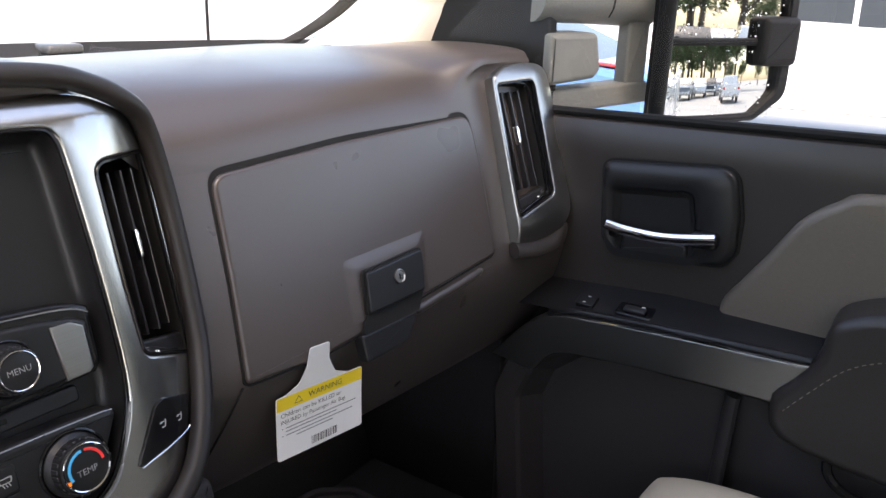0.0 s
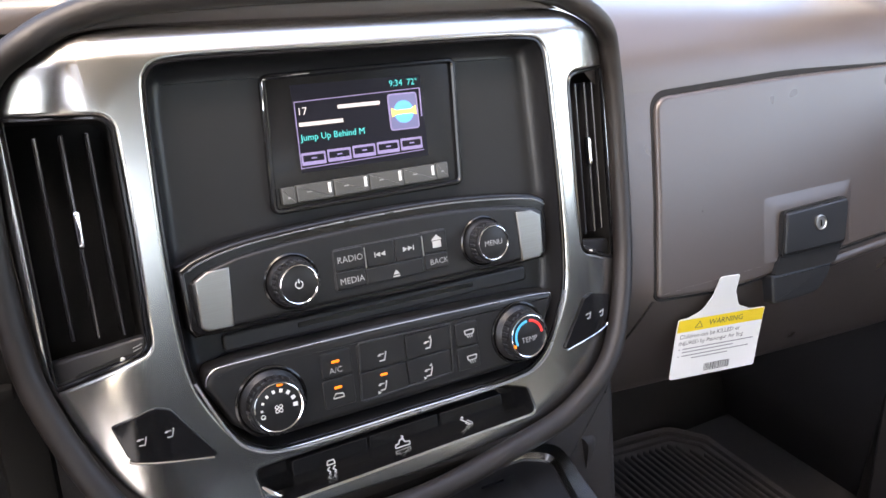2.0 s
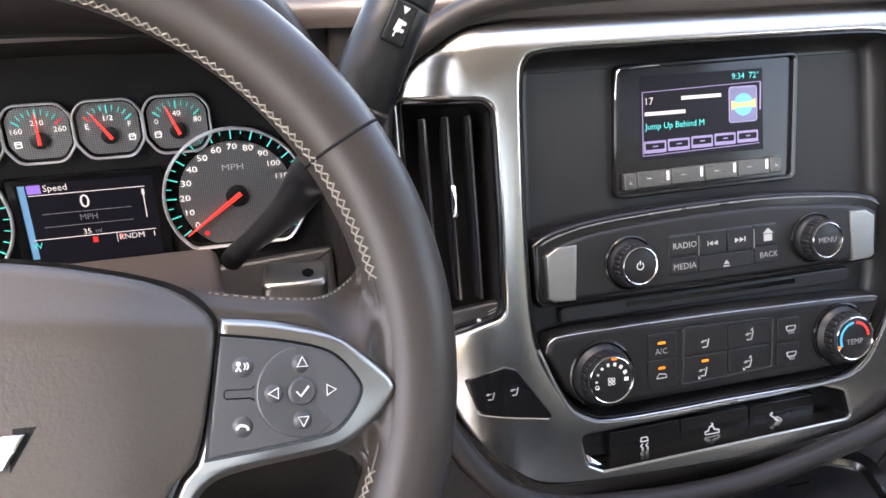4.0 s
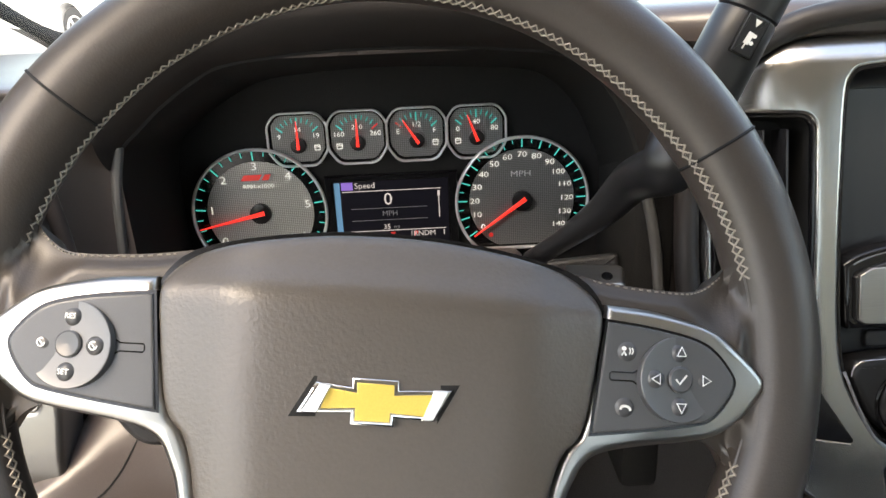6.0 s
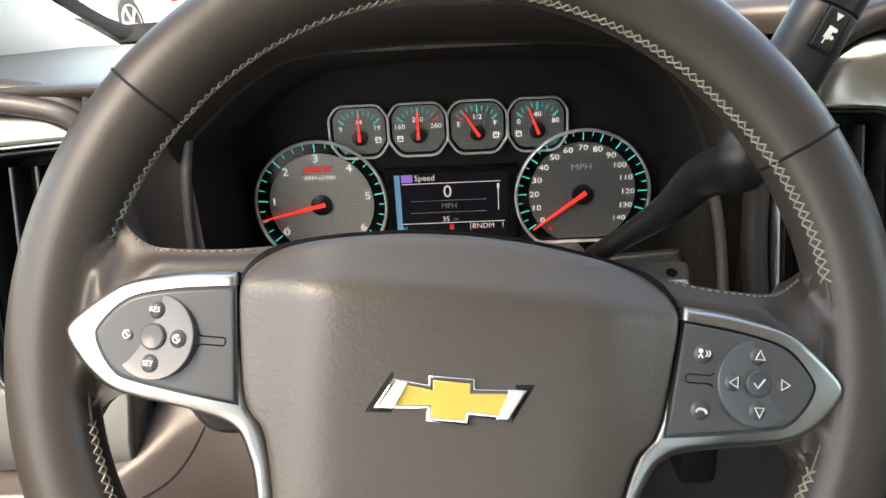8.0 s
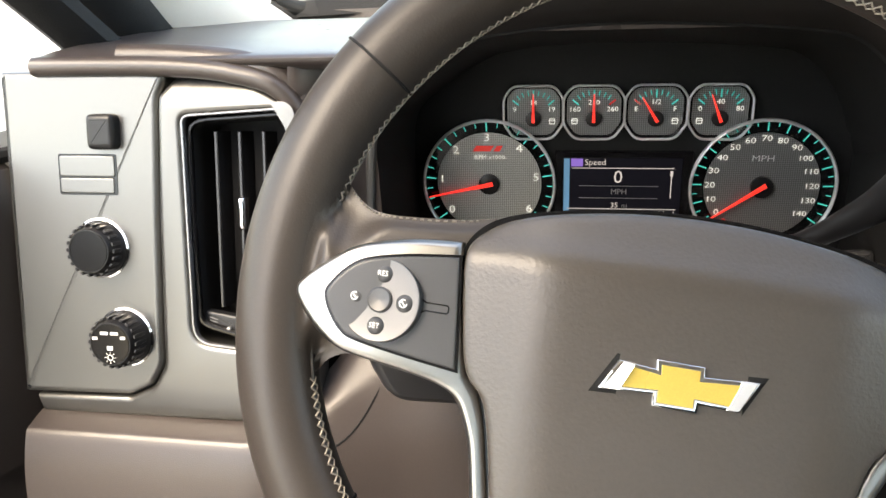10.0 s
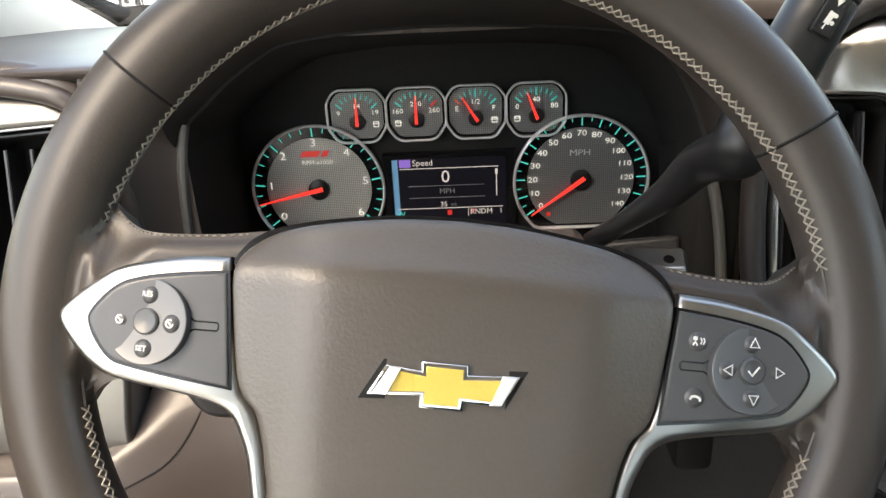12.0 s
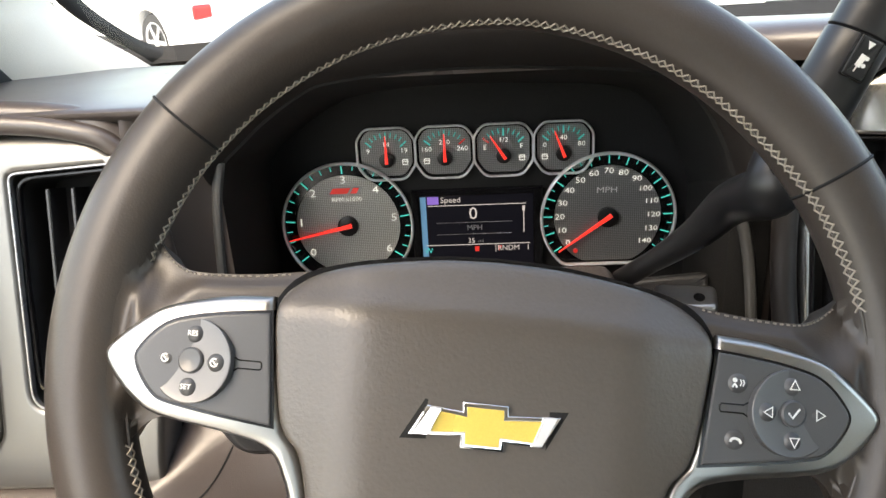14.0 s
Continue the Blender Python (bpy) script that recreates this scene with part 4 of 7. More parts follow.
for m_, a0, a1 in ((BLUEINK, 205, 95), (REDINK, 85, 5)):
    part("arc", tube(B(), [F(0.1040 + u, -0.2290 + v, 0.0144) for u, v in circle(0, 0, 0.0128, 16, a0, a1)], 0.0011, 0.0003, 6, up=F.w), m_, kt)
part("pointer", bar(B(), F, 0.0895, -0.2348, 0.0026, 0.0026, 0.0146), AMBER, kt, "amber pointer")

# ---- seat heater switches and the lower switch bank ----
for sgn, nm in ((-1, "driver"), (1, "passenger")):
    sw = thing("seat_heater_switch", "glossy black seat heater switch set in the silver bezel", "switch", F(sgn * 0.18, -0.23), "seat heater switches")
    pts = [(-.2090, -.2195), (-.1815, -.2115), (-.1725, -.2150), (-.1475, -.2530), (-.1510, -.2545), (-.1985, -.2455), (-.2025, -.2410)]
    pts = rnd([(sgn * -u, v) for u, v in pts], [.002, .004, .006, .002, .002, .003, .003], 3)
    part("button", holed(B(), BEND, pts, [], -0.006, 0.0022, 0.0006, [sgn * d for d in (.175, .185, .195, .205)]), GLOSSY, sw)
    bm = B()
    for u, v in ((.1925, -.2318), (.1755, -.2300)):
        seat_icon(bm, BEND, sgn * u, v, 0.0028, 0.7)
    part("symbol_print", bm, DIMINK, sw)
    edge = smooth([(sgn * .2020, -.2440, .0018), (sgn * .1985, -.2462, .0018), (sgn * .175, -.2505, .0018), (sgn * .1505, -.2552, .0018)], 4)
    part("chrome_edge", tube(B(), [BEND(*p) for p in edge], 0.0008, n=6), CHROME, sw)
sb = thing("switch_bank", "row of glossy black rocker switches with chrome tabs", "switch", (0, 0.69, 1.14))
part("tray", loops(B(), F, [(offset(bank, 0.0005), -0.0005), (offset(bank, -0.0005), -0.006), ([(u * 1.0, v - .004) for u, v in offset(bank, -0.001)], -0.024), ([(u, v - .004) for u, v in offset(bank, -0.003)], -0.0245)]), GLOSSY, sb)
for i in range(3):
    u0 = -0.100 + i * 0.0608
    k = part("rocker", plate(B(), FD, rnd([(u0, -.3010), (u0 + .0590, -.3010), (u0 + .0590, -.2755), (u0, -.2755)], .002, 3), -0.006, -0.0012, 0.0008), GLOSSY, sb)
    bm = B()
    u = (-.0715, -.0130, .0440)[i]
    f_ = FD.shifted(u, -.2898, -.0010)
    if i == 1:
        ringplate(bm, f_, rnd([(-.0068, -.0030), (.0068, -.0030), (.0066, .0006), (.0024, .0012), (.0012, .0040), (-.0028, .0040), (-.0036, .0010), (-.0068, .0004)], .0008, 2),
                  rnd([(-.0059, -.0021), (.0059, -.0021), (.0057, -.0003), (.0017, .0003), (.0006, .0031), (-.0021, .0031), (-.0029, .0001), (-.0059, -.0005)], .0006, 2), 0.0, 0.0004)
        tube(bm, smooth([f_(-.001, .0066, .0002), f_(.0012, .0052, .0002), f_(-.001, .0044, .0002)], 4), .0005, .0002, 5, up=F.w)
    elif i == 0:
        ringplate(bm, f_, rnd([(-.0038, .0016), (.0038, .0016), (.0028, .0058), (-.0028, .0058)], .0008, 2), rnd([(-.0028, .0026), (.0028, .0026), (.0020, .0049), (-.0020, .0049)], .0006, 2), 0.0, .0004)
        for d in (-.0022, .0022):
            tube(bm, smooth([f_(d + .0010, .0004, .0002), f_(d - .0010, -.0016, .0002), f_(d + .0010, -.0036, .0002), f_(d - .0008, -.0056, .0002)], 4), .0006, .0002, 5, up=F.w)
    else:
        tube(bm, [f_(-.0050, .0040, .0002), f_(.0046, -.0030, .0002)], .0006, .0002, 5, up=F.w)
        ringplate(bm, f_, rnd([(-.0010, -.0012), (.0056, -.0046), (.0064, -.0016), (.0016, .0020)], .0008, 2), rnd([(-.0001, -.0011), (.0050, -.0036), (.0055, -.0019), (.0016, .0010)], .0006, 2), 0.0, .0004)
        lathe(bm, f_, -.0032, .0048, [(.0012, 0), (.0012, .0004), (0, .0004)], 10)
    part("symbol", bm, INK, k)
for u in (-0.0382, 0.0203, 0.0805):
    wd = .0040 if u < .05 else .0058
    bm = plate(B(), FE, rnd([(u - wd, -.3020), (u + wd, -.3014), (u + wd * .85, -.2972), (u - wd * .7, -.2976)], .0016, 3), -0.006, 0.0030, 0.0016)
    part("chrome_tab", bm, CHROME, sb)
# the first tab is drawn out into a hook
part("chrome_tab", tube(B(), smooth([FE(-.1230, -.2880, -.001), FE(-.1180, -.2930, .001), FE(-.1120, -.2985, .002), FE(-.1050, -.3012, .003), FE(-.0960, -.3000, .002)], 5), [.0006 + .0009 * math.sin(math.pi * i / 20) for i in range(21)], [.0008 + .0016 * math.sin(math.pi * i / 20) for i in range(21)], 8), CHROME, sb)
part("rail", tube(B(), [FE(-0.110, -0.3022, 0.000), FE(0, -0.3022, 0.000), FE(0.086, -0.3018, 0.000)], 0.0010, n=6), GLINT, sb)


# ---- air vents ----
def air_vent(f, sgn, inner_left, label):
    """Outline in f: a tall vent; the slider plate is at its foot."""
    o = [(sgn * -u, v) for u, v in vent_l]
    if sgn > 0:
        o = o[::-1]
    v = thing("air_vent", label, "air vent", f(sgn * 0.206, -0.19), "dashboard air vents")
    part("housing", loops(B(), f, [(offset(o, 0.0002), -0.0015), (offset(o, -0.0016), -0.0022), (offset(o, -0.0026), -0.006), (offset(o, -0.0030), -0.045)]), MATTE, v, "deep black vent housing")
    part("rim", ringplate(B(), f, offset(o, 0.0), offset(o, -0.0024), -0.006, -0.0008, 0.0006), GLOSSY, v)
    for i in range(3):
        u = sgn * (0.1905 + 0.0145 * i)
        w = -0.008
        bm = B()
        loops(bm, f, [([(u - .0011, -.1625 - .001 * i), (u + .0011, -.1625 - .001 * i), (u + .0011, -.0330), (u - .0011, -.0330)], w - 0.022), ([(u - .0011, -.1625), (u + .0011, -.1625), (u + .0011, -.0330), (u - .0011, -.0330)], w),
                      ([(u - .0006, -.1620), (u + .0006, -.1620), (u + .0006, -.0335), (u - .0006, -.0335)], w + .0008)], True, True)
        part("slat", bm, SLAT, v)
    u = sgn * 0.2050
    part("lever", loops(B(), f, [(rect(u - .0022, -.1040, u + .0022, -.0800, .0020, 5), -0.013), (rect(u - .0024, -.1040, u + .0024, -.0795, .0022, 5), -0.0075), (rect(u - .0018, -.1025, u + .0018, -.0805, .0017, 5), -0.0055), (rect(u - .0008, -.1005, u + .0008, -.0830, .0007, 5), -0.0048)]), CHROME, v, "chrome vent lever", 70)
    sl = rnd([(sgn * .2360, -.1958), (sgn * .1785, -.1775), (sgn * .1780, -.1650), (sgn * .2360, -.1765)], .003, 3)
    sl = sl if sgn < 0 else sl[::-1]
    p = part("slider_plate", plate(B(), f, sl, -0.016, -0.0085, 0.002), CHAR, v)
    slot = rnd([(sgn * .2225, -.1905), (sgn * .1905, -.1805), (sgn * .1905, -.1758), (sgn * .2225, -.1856)], .0022, 4)
    part("slider_slot", plate(B(), f, slot if sgn < 0 else slot[::-1], -0.010, -0.0080), MATTE, p)
    part("slider_tip", block(B(), at(f, sgn * 0.1945, -0.1793, -0.0068) @ pose(0, 0, 0, 0, 0, sgn * 18), (0.0026, 0.0050, 0.004), 0.0009), INK, p, "white slider tip")
    bm = B()
    for j in range(3):
        bar(bm, f, sgn * 0.1842, -0.1712 - 0.0022 * j, 0.0062, 0.0006, -0.0082, sgn * -17)
    part("mark_print", bm, GREYINK, p)
    return v


air_vent(BEND, -1, False, "tall black air vent with a chrome lever in silver")
air_vent(BEND, 1, True, "tall black air vent with a chrome lever beside the glove box")


def scaled(f, u0, v0, su, sv):
    """A frame whose u and v are stretched."""
    return Frame(f(u0, v0), f.u, f.v, su=su, sv=sv)


# passenger's outer vent
PV = Frame((0.74, 0.70, 1.34), (1, -0.16, 0), (0, 0.36, 1))
pb = thing("outer_vent_bezel", "satin silver bezel round the passenger's outer vent", "bezel", PV(0.03, -0.08), "outer vent bezels")
po = smooth([(-0.0180, 0.090), (-0.0100, 0.1060), (0.022, 0.1175), (0.0770, 0.1185), (0.1030, 0.1090), (0.1115, 0.080), (0.1110, 0.040), (0.1095, 0.0), (0.1063, -0.040), (0.0980, -0.0795), (0.084, -0.0996), (0.056, -0.1181), (0.012, -0.1259), (-0.025, -0.1267), (-0.0276, -0.0854), (-0.0235, 0.0)], 4, closed=True)
ph = rnd([(-0.0145, 0.0925), (0.0645, 0.0950), (0.0575, -0.062), (-0.0215, -0.0795)], [.004, .010, .012, .004], 5)
# a lighter copy of the silver, for the daylight on this bezel
part("frame", holed(B(), Frame(PV.o, PV.u, PV.v, bend=lambda u: -5.0 * max(0.0, u - 0.066) ** 2, curl=lambda v: -9.0 * max(0.0, -0.082 - v) ** 2 - 14.0 * max(0.0, v - 0.098) ** 2), po, [ph], -0.03, 0.006, 0.004, [.07, .08, .09, .10], [-.085, -.095, -.105, -.115, .100, .106, .112]), SILVER_LIT, pb)
part("inner_edge", ringplate(B(), PV, offset(ph, 0.0008), offset(ph, -0.0012), 0.0, 0.0062, 0.0005), GLOSSY, pb, "dark edge round the vent")
air_vent(scaled(PV, 0.2685, 0.1170, 1.19, 1.0), -1, True, "tall black outer air vent beside the passenger door")

# driver's outer vent and the lamp switch panel
LV = Frame((-0.72, 0.745, 1.44), (1, 0, 0), (0, 0.252, 0.968))
lb = thing("outer_vent_bezel", "satin silver bezel round the driver's outer vent and switch panel", "bezel", LV(-0.03, -0.25), "outer vent bezels")
lo = rnd([(-0.0838, -0.010), (-0.0745, 0.0020), (-0.0565, 0.0056), (-0.0283, 0.0028), (-0.0088, -0.0043), (0.0050, -0.0136), (0.0150, -0.030), (0.022, -0.06), (0.028, -0.20), (0.024, -0.250), (-0.20, -0.254), (-0.20, -0.2365), (-0.1196, -0.2345), (-0.1000, -0.2255), (-0.0895, -0.2081), (-0.0875, -0.0998)],
         [.004, .008, .010, .02, .01, .01, .01, .02, .02, .004, .004, .002, .012, .012, .02, .05], 5)
lh = rnd([(-0.0668, -0.0238), (0.0135, -0.0188), (0.0135, -0.1960), (-0.0648, -0.1895)], [.007, .006, .006, .016], 6)
# a darker copy of the silver, to hold down the window's reflection
part("frame", holed(B(), Frame(LV.o, LV.u, LV.v, curl=lambda v: -16.0 * max(0.0, v + 0.020) ** 2 - 9.0 * max(0.0, -0.222 - v) ** 2), lo, [lh], -0.03, 0.005, 0.0045, (), [-.020, -.015, -.010, -.006, -.002, .002, -.224, -.230, -.236, -.242, -.248]), PANEL, lb)
part("inner_edge", ringplate(B(), LV, offset(lh, 0.0006), offset(lh, -0.0012), 0.0, 0.0044, 0.0005), GLINT, lb, "bright edge round the vent")
air_vent(scaled(LV, -0.2865, -0.0020, 1.26, 1.0), 1, False, "tall black outer air vent beside the steering wheel")
lp = thing("lamp_switch_panel", "satin grey switch panel with a round headlamp dial", "switch panel", LV(-0.14, -0.22))
lpo = rnd([(-0.21, 0.0085), (-0.0760, 0.0075), (-0.0848, -0.012), (-0.0888, -0.0998), (-0.0912, -0.2075), (-0.1015, -0.2248), (-0.1200, -0.2335), (-0.21, -0.2355)], [.002, .006, .02, .05, .02, .012, .012, .002], 4)
part("panel", plate(B(), LV, lpo, -0.02, 0.0025, 0.005, 4), PANEL, lp)


def knob_on(f, parent, name, u, v, r, face, label):
    k = part(name, lathe(B(), f, u, v, [(r * 1.35, 0.002), (r * 1.35, 0.004), (r * 1.30, 0.007), (r * 1.16, face - 0.003), (r * 1.06, face), (0, face)], 60), DARK, parent, label)
    bm = B()
    for i in range(22):
        m_ = at(f.shifted(u, v, face * 0.55).turned(360 * i / 22), 0, 0) @ Matrix.Translation((r * 1.24, 0, 0))
        block(bm, m_, (0.0016, r * 0.18, face * 0.7), 0.0003, 1)
    part("knurl", bm, CHAR, k)
    part("face", lathe(B(), f, u, v, [(r, face - 0.001), (r, face + 0.0006), (r * 0.95, face + 0.0006), (r * .94, face + .0002), (0, face + 0.0002)], 40), GLOSSY, k)
    part("collar", tube(B(), [f(u + r * 1.42 * math.cos(2 * math.pi * i / 40), v + r * 1.42 * math.sin(2 * math.pi * i / 40), 0.0025) for i in range(40)], 0.0016, n=6, closed=True), CHROME, k)
    return k


HU, HV, HW = -0.1200, -0.1875, 0.0235
hk = knob_on(LV, lp, "headlamp_dial", HU, HV, 0.0150, HW, "ridged black headlamp dial with white symbols")
bm = B()
for u, v, lu in ((-.004, .008, .006), (.004, .008, .006), (-.0115, .004, .004), (.0105, .005, .004)):
    bar(bm, LV, HU + u, HV + v, lu, .0022, HW + .0006)
tube(bm, [LV(HU + u, HV + v, HW + .0007) for u, v in circle(0, -0.010, 0.002, 12)], 0.0004, n=4, closed=True)
for a in range(0, 360, 45):
    bar(bm, LV, HU + .0038 * math.cos(radians(a)), HV - 0.010 + .0038 * math.sin(radians(a)), 0.0014, 0.0005, HW + .0007, a)
bar(bm, LV, HU, HV - 0.003, 0.0045, 0.0032, HW + .0006)
part("symbol_print", bm, INK, hk)
knob_on(LV, lp, "dimmer_dial", -0.1355, -0.1205, 0.0150, 0.019, "ridged black dimmer dial")
part("rocker", plate(B(), LV, rect(-0.1370, -0.0480, -0.1150, -0.0225, .005, 4), 0.0, 0.0120, 0.004, 4), DARK, lp)
part("button", plate(B(), LV, rect(-0.165, -0.0678, -0.1205, -0.0525, .002, 3), 0.0, 0.0036, 0.0008), PANEL, lp)
part("button", plate(B(), LV, rect(-0.165, -0.0800, -0.1215, -0.0688, .002, 3), 0.0, 0.0036, 0.0008), PANEL, lp)
part("button_gap", plate(B(), LV, rect(-0.166, -0.0812, -0.1192, -0.0512, .002, 3), 0.0, 0.0029), GLOSSY, lp)

# ---- instrument cluster ----
K = Frame((-0.4705, 0.916, 1.3085), (1, 0, 0), (0, 0, 1))
# same woven face twice: light on the rev counter painted as a paler copy
DIAL = mat("woven_dial_shaded", (0.19, 0.19, 0.185), 0.45, 0.2, grain=0.25, grain_scale=1400, stretch=(1, 1, 2.2), blotch=0.05)
DIAL_LIT = mat("woven_dial_lit", (0.42, 0.415, 0.39), 0.42, 0.3, grain=0.22, grain_scale=1400, stretch=(1, 1, 2.2), blotch=0.05)
weave(DIAL, 0.0018, 0.0017), weave(DIAL_LIT, 0.0018, 0.0017)
TEAL = mat("teal_tick", (0.02, 0.32, 0.30), 0.4, emit=(0.02, 0.42, 0.40), emit_strength=0.7)
NEEDLE = mat("red_needle", (0.70, 0.04, 0.03), 0.35, emit=(0.85, 0.035, 0.03), emit_strength=0.75)
NUM = mat("gauge_numerals", (0.70, 0.72, 0.72), 0.5, emit=(0.7, 0.74, 0.74), emit_strength=0.6)
clu = thing("instrument_cluster", "lit gauge cluster with two large and four small chrome-ringed dials", "gauges", K(0, -0.08))
part("panel", plate(B(), K, rect(-0.24, -0.11, 0.24, 0.135, .02, 4), -0.03, -0.006), MATTE, clu)


def flat_circle(u, v, r, cut, n=56):
    return [(u + r * math.cos(2 * math.pi * i / n), max(v + r * math.sin(2 * math.pi * i / n), v - cut)) for i in range(n)]


def dial(name, u, v, r, cut, label, dial_mat):
    d = part(name, plate(B(), K, flat_circle(u, v, r, cut), -0.012, -0.0040), GLOSSY, clu, label)
    part("rim", tube(B(), [K(*p, 0.0004) for p in flat_circle(u, v, r, cut)], 0.0015, 0.0030, 12, closed=True, up=K.w), RING, d, "chrome rim, whitened for its reflections")
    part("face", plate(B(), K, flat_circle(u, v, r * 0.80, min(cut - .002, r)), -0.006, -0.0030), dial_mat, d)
    return d


def ticks(bm, u, v, r0, r1, angles, th):
    for a in angles:
        c, s_ = math.cos(radians(a)), math.sin(radians(a))
        bar(bm, K, u + (r0 + r1) / 2 * c, v + (r0 + r1) / 2 * s_, r1 - r0, th, -0.0026, a)
    return bm


def needle(d, u, v, a, length, tail, wide):
    f = K.shifted(u, v, 0).turned(a)
    bm = B()
    loops(bm, f, [([(-tail, -wide), (-tail, wide), (length, wide * 0.28), (length, -wide * 0.28)], 0.0012), ([(-tail, -wide * .7), (-tail, wide * .7), (length, wide * 0.15), (length, -wide * 0.15)], 0.0024)], True, True)
    part("needle", bm, NEEDLE, d, "lit red needle")


uT = -0.1205
ta = dial("tachometer", uT, 0, 0.0605, 0.046, "large rev counter, its woven face painted paler for the light on it", DIAL_LIT)
angT = [216 - 41.5 * i for i in range(7)]
part("tick_scale", ticks(ticks(B(), uT, 0, .0500, .0590, angT, .0012), uT, 0, .0535, .0590, [216 - 41.5 / 4 * i for i in range(25) if i % 4], .0008), TEAL, ta)
bm = B()
for i, a in enumerate(angT):
    text(bm, str(i), 0.0104, K, uT + .0440 * math.cos(radians(a)), .0440 * math.sin(radians(a)), -0.0024, wide=1.25, thin=.004)
text(bm, "RPM x1000", 0.0054, K, uT + 0.001, 0.0255, -0.0024, wide=1.12, thin=.004)
part("number_print", bm, NUM, ta)
bm = poly(B(), K, [(uT - .0165, .0300), (uT + .0135, .0300), (uT + .0165, .0375), (uT - .0120, .0375)], -0.0025)
part("badge", bm, GREYINK, ta, "small red and white trim badge")
part("badge_mark", poly(B(), K, [(uT - .0145, .0312), (uT + .0020, .0312), (uT + .0055, .0366), (uT - .0110, .0366)], -0.0021), REDINK, ta)
part("badge_mark", poly(B(), K, [(uT + .0045, .0312), (uT + .0105, .0312), (uT + .0135, .0366), (uT + .0080, .0366)], -0.0021), REDINK, ta)
part("hub_cap", lathe(B(), K, uT, 0, [(.0095, -.003), (.0095, .0006), (.008, .0012), (0, .0012)], 32), DARK, ta)
needle(ta, uT, 0, 192.5, 0.0575, 0.004, 0.0022)

uS = 0.1195
sp = dial("speedometer", uS, 0, 0.0605, 0.045, "large speedometer, its woven face painted darker as in shade", DIAL)
angS = [214 - 17.75 * i for i in range(15)]
part("tick_scale", ticks(ticks(B(), uS, 0, .0505, .0590, angS, .0011), uS, 0, .0545, .0590, [214 - 17.75 / 2 * i for i in range(29) if i % 2], .0008), TEAL, sp)
bm = B()
for i, a in enumerate(angS):
    text(bm, str(10 * i), 0.0076 if i < 10 else 0.0070, K, uS + (.0435 - .0022 * (i > 9)) * math.cos(radians(a)), .0435 * math.sin(radians(a)), -0.0024, wide=1.22, thin=.004)
part("number_print", bm, NUM, sp)
part("unit", text(B(), "MPH", 0.0080, K, uS - 0.001, 0.0255, -0.0024, wide=1.2, thin=.004), INK, sp)
part("hub_cap", lathe(B(), K, uS, 0, [(.0095, -.003), (.0095, .0006), (.008, .0012), (0, .0012)], 32), DARK, sp)
part("belt_lamp", lathe(B(), K, uS - 0.029, -0.0325, [(.0022, -.003), (.0022, -.0022), (0, -.0022)], 12), REDINK, sp)
needle(sp, uS, 0, 215.5, 0.055, 0.004, 0.0022)

small = (("voltmeter", -0.0795, 90, ("9", "14", "19"), (0, 0, 0)), ("temperature_gauge", -0.0268, 90, ("160", "210", "260"), (0, 0, 1)), ("fuel_gauge", 0.0258, 122, ("E", "1/2", "F"), (1, 0, 0)), ("oil_gauge", 0.0790, 111, ("0", "40", "80"), (0, 0, 0)))
for nm, u, a, labs, red in small:
    oct_ = rnd([(u - .0262, .0570), (u - .0262, .0800), (u - .0185, .0910), (u + .0185, .0910), (u + .0262, .0800), (u + .0262, .0570), (u + .0170, .0435), (u - .0170, .0435)], .0125, 6)
    d = part(nm, plate(B(), K, oct_, -0.012, -0.0035), GLOSSY, clu, "small gauge with a red needle and chrome rim")
    part("rim", tube(B(), [K(*p, 0.0002) for p in oct_], 0.0011, 0.0026, 10, closed=True, up=K.w), RING, d, "chrome rim, whitened for its reflections")
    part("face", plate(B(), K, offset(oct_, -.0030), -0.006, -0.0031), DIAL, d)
    v = 0.0625
    part("tick_scale", ticks(ticks(B(), u, v, .0170, .0240, [140, 90, 40] if not red[2] else [140, 90], .0011), u, v, .0195, .0240, [127, 115, 102, 78, 65, 53], .0008), TEAL, d)
    if any(red):
        part("red_ticks", ticks(B(), u, v, .0170, .0240, [40 if red[2] else 140], .0014), REDINK, d)
    bm = B()
    for s_, (du, dv) in zip(labs, ((-.0165, .0070), (0, .0130), (.0160, .0070))):
        text(bm, s_, 0.0062, K, u + du, v + dv, -0.0024, wide=1.1, thin=.004)
    bar(bm, K, u + (0.0165 if nm in ("voltmeter", "fuel_gauge") else -0.0165), v - .0030, .0060, .0005, -0.0024)
    ringplate(bm, K, rect(u + (0.0140 if nm in ("voltmeter", "fuel_gauge") else -0.0190), v - .0062, u + (0.0190 if nm in ("voltmeter", "fuel_gauge") else -0.0140), v - .0012), rect(u + (0.0146 if nm in ("voltmeter", "fuel_gauge") else -0.0184), v - .0056, u + (0.0184 if nm in ("voltmeter", "fuel_gauge") else -0.0146), v - .0018), -0.003, -0.0024)
    part("number_print", bm, NUM, d)
    part("hub_cap", lathe(B(), K, u, v - .0010, [(.0068, -.003), (.0068, .0002), (.005, .0008), (0, .0008)], 24), DARK, d)
    needle(d, u, v - .0010, a, 0.0225, 0.003, 0.0015)

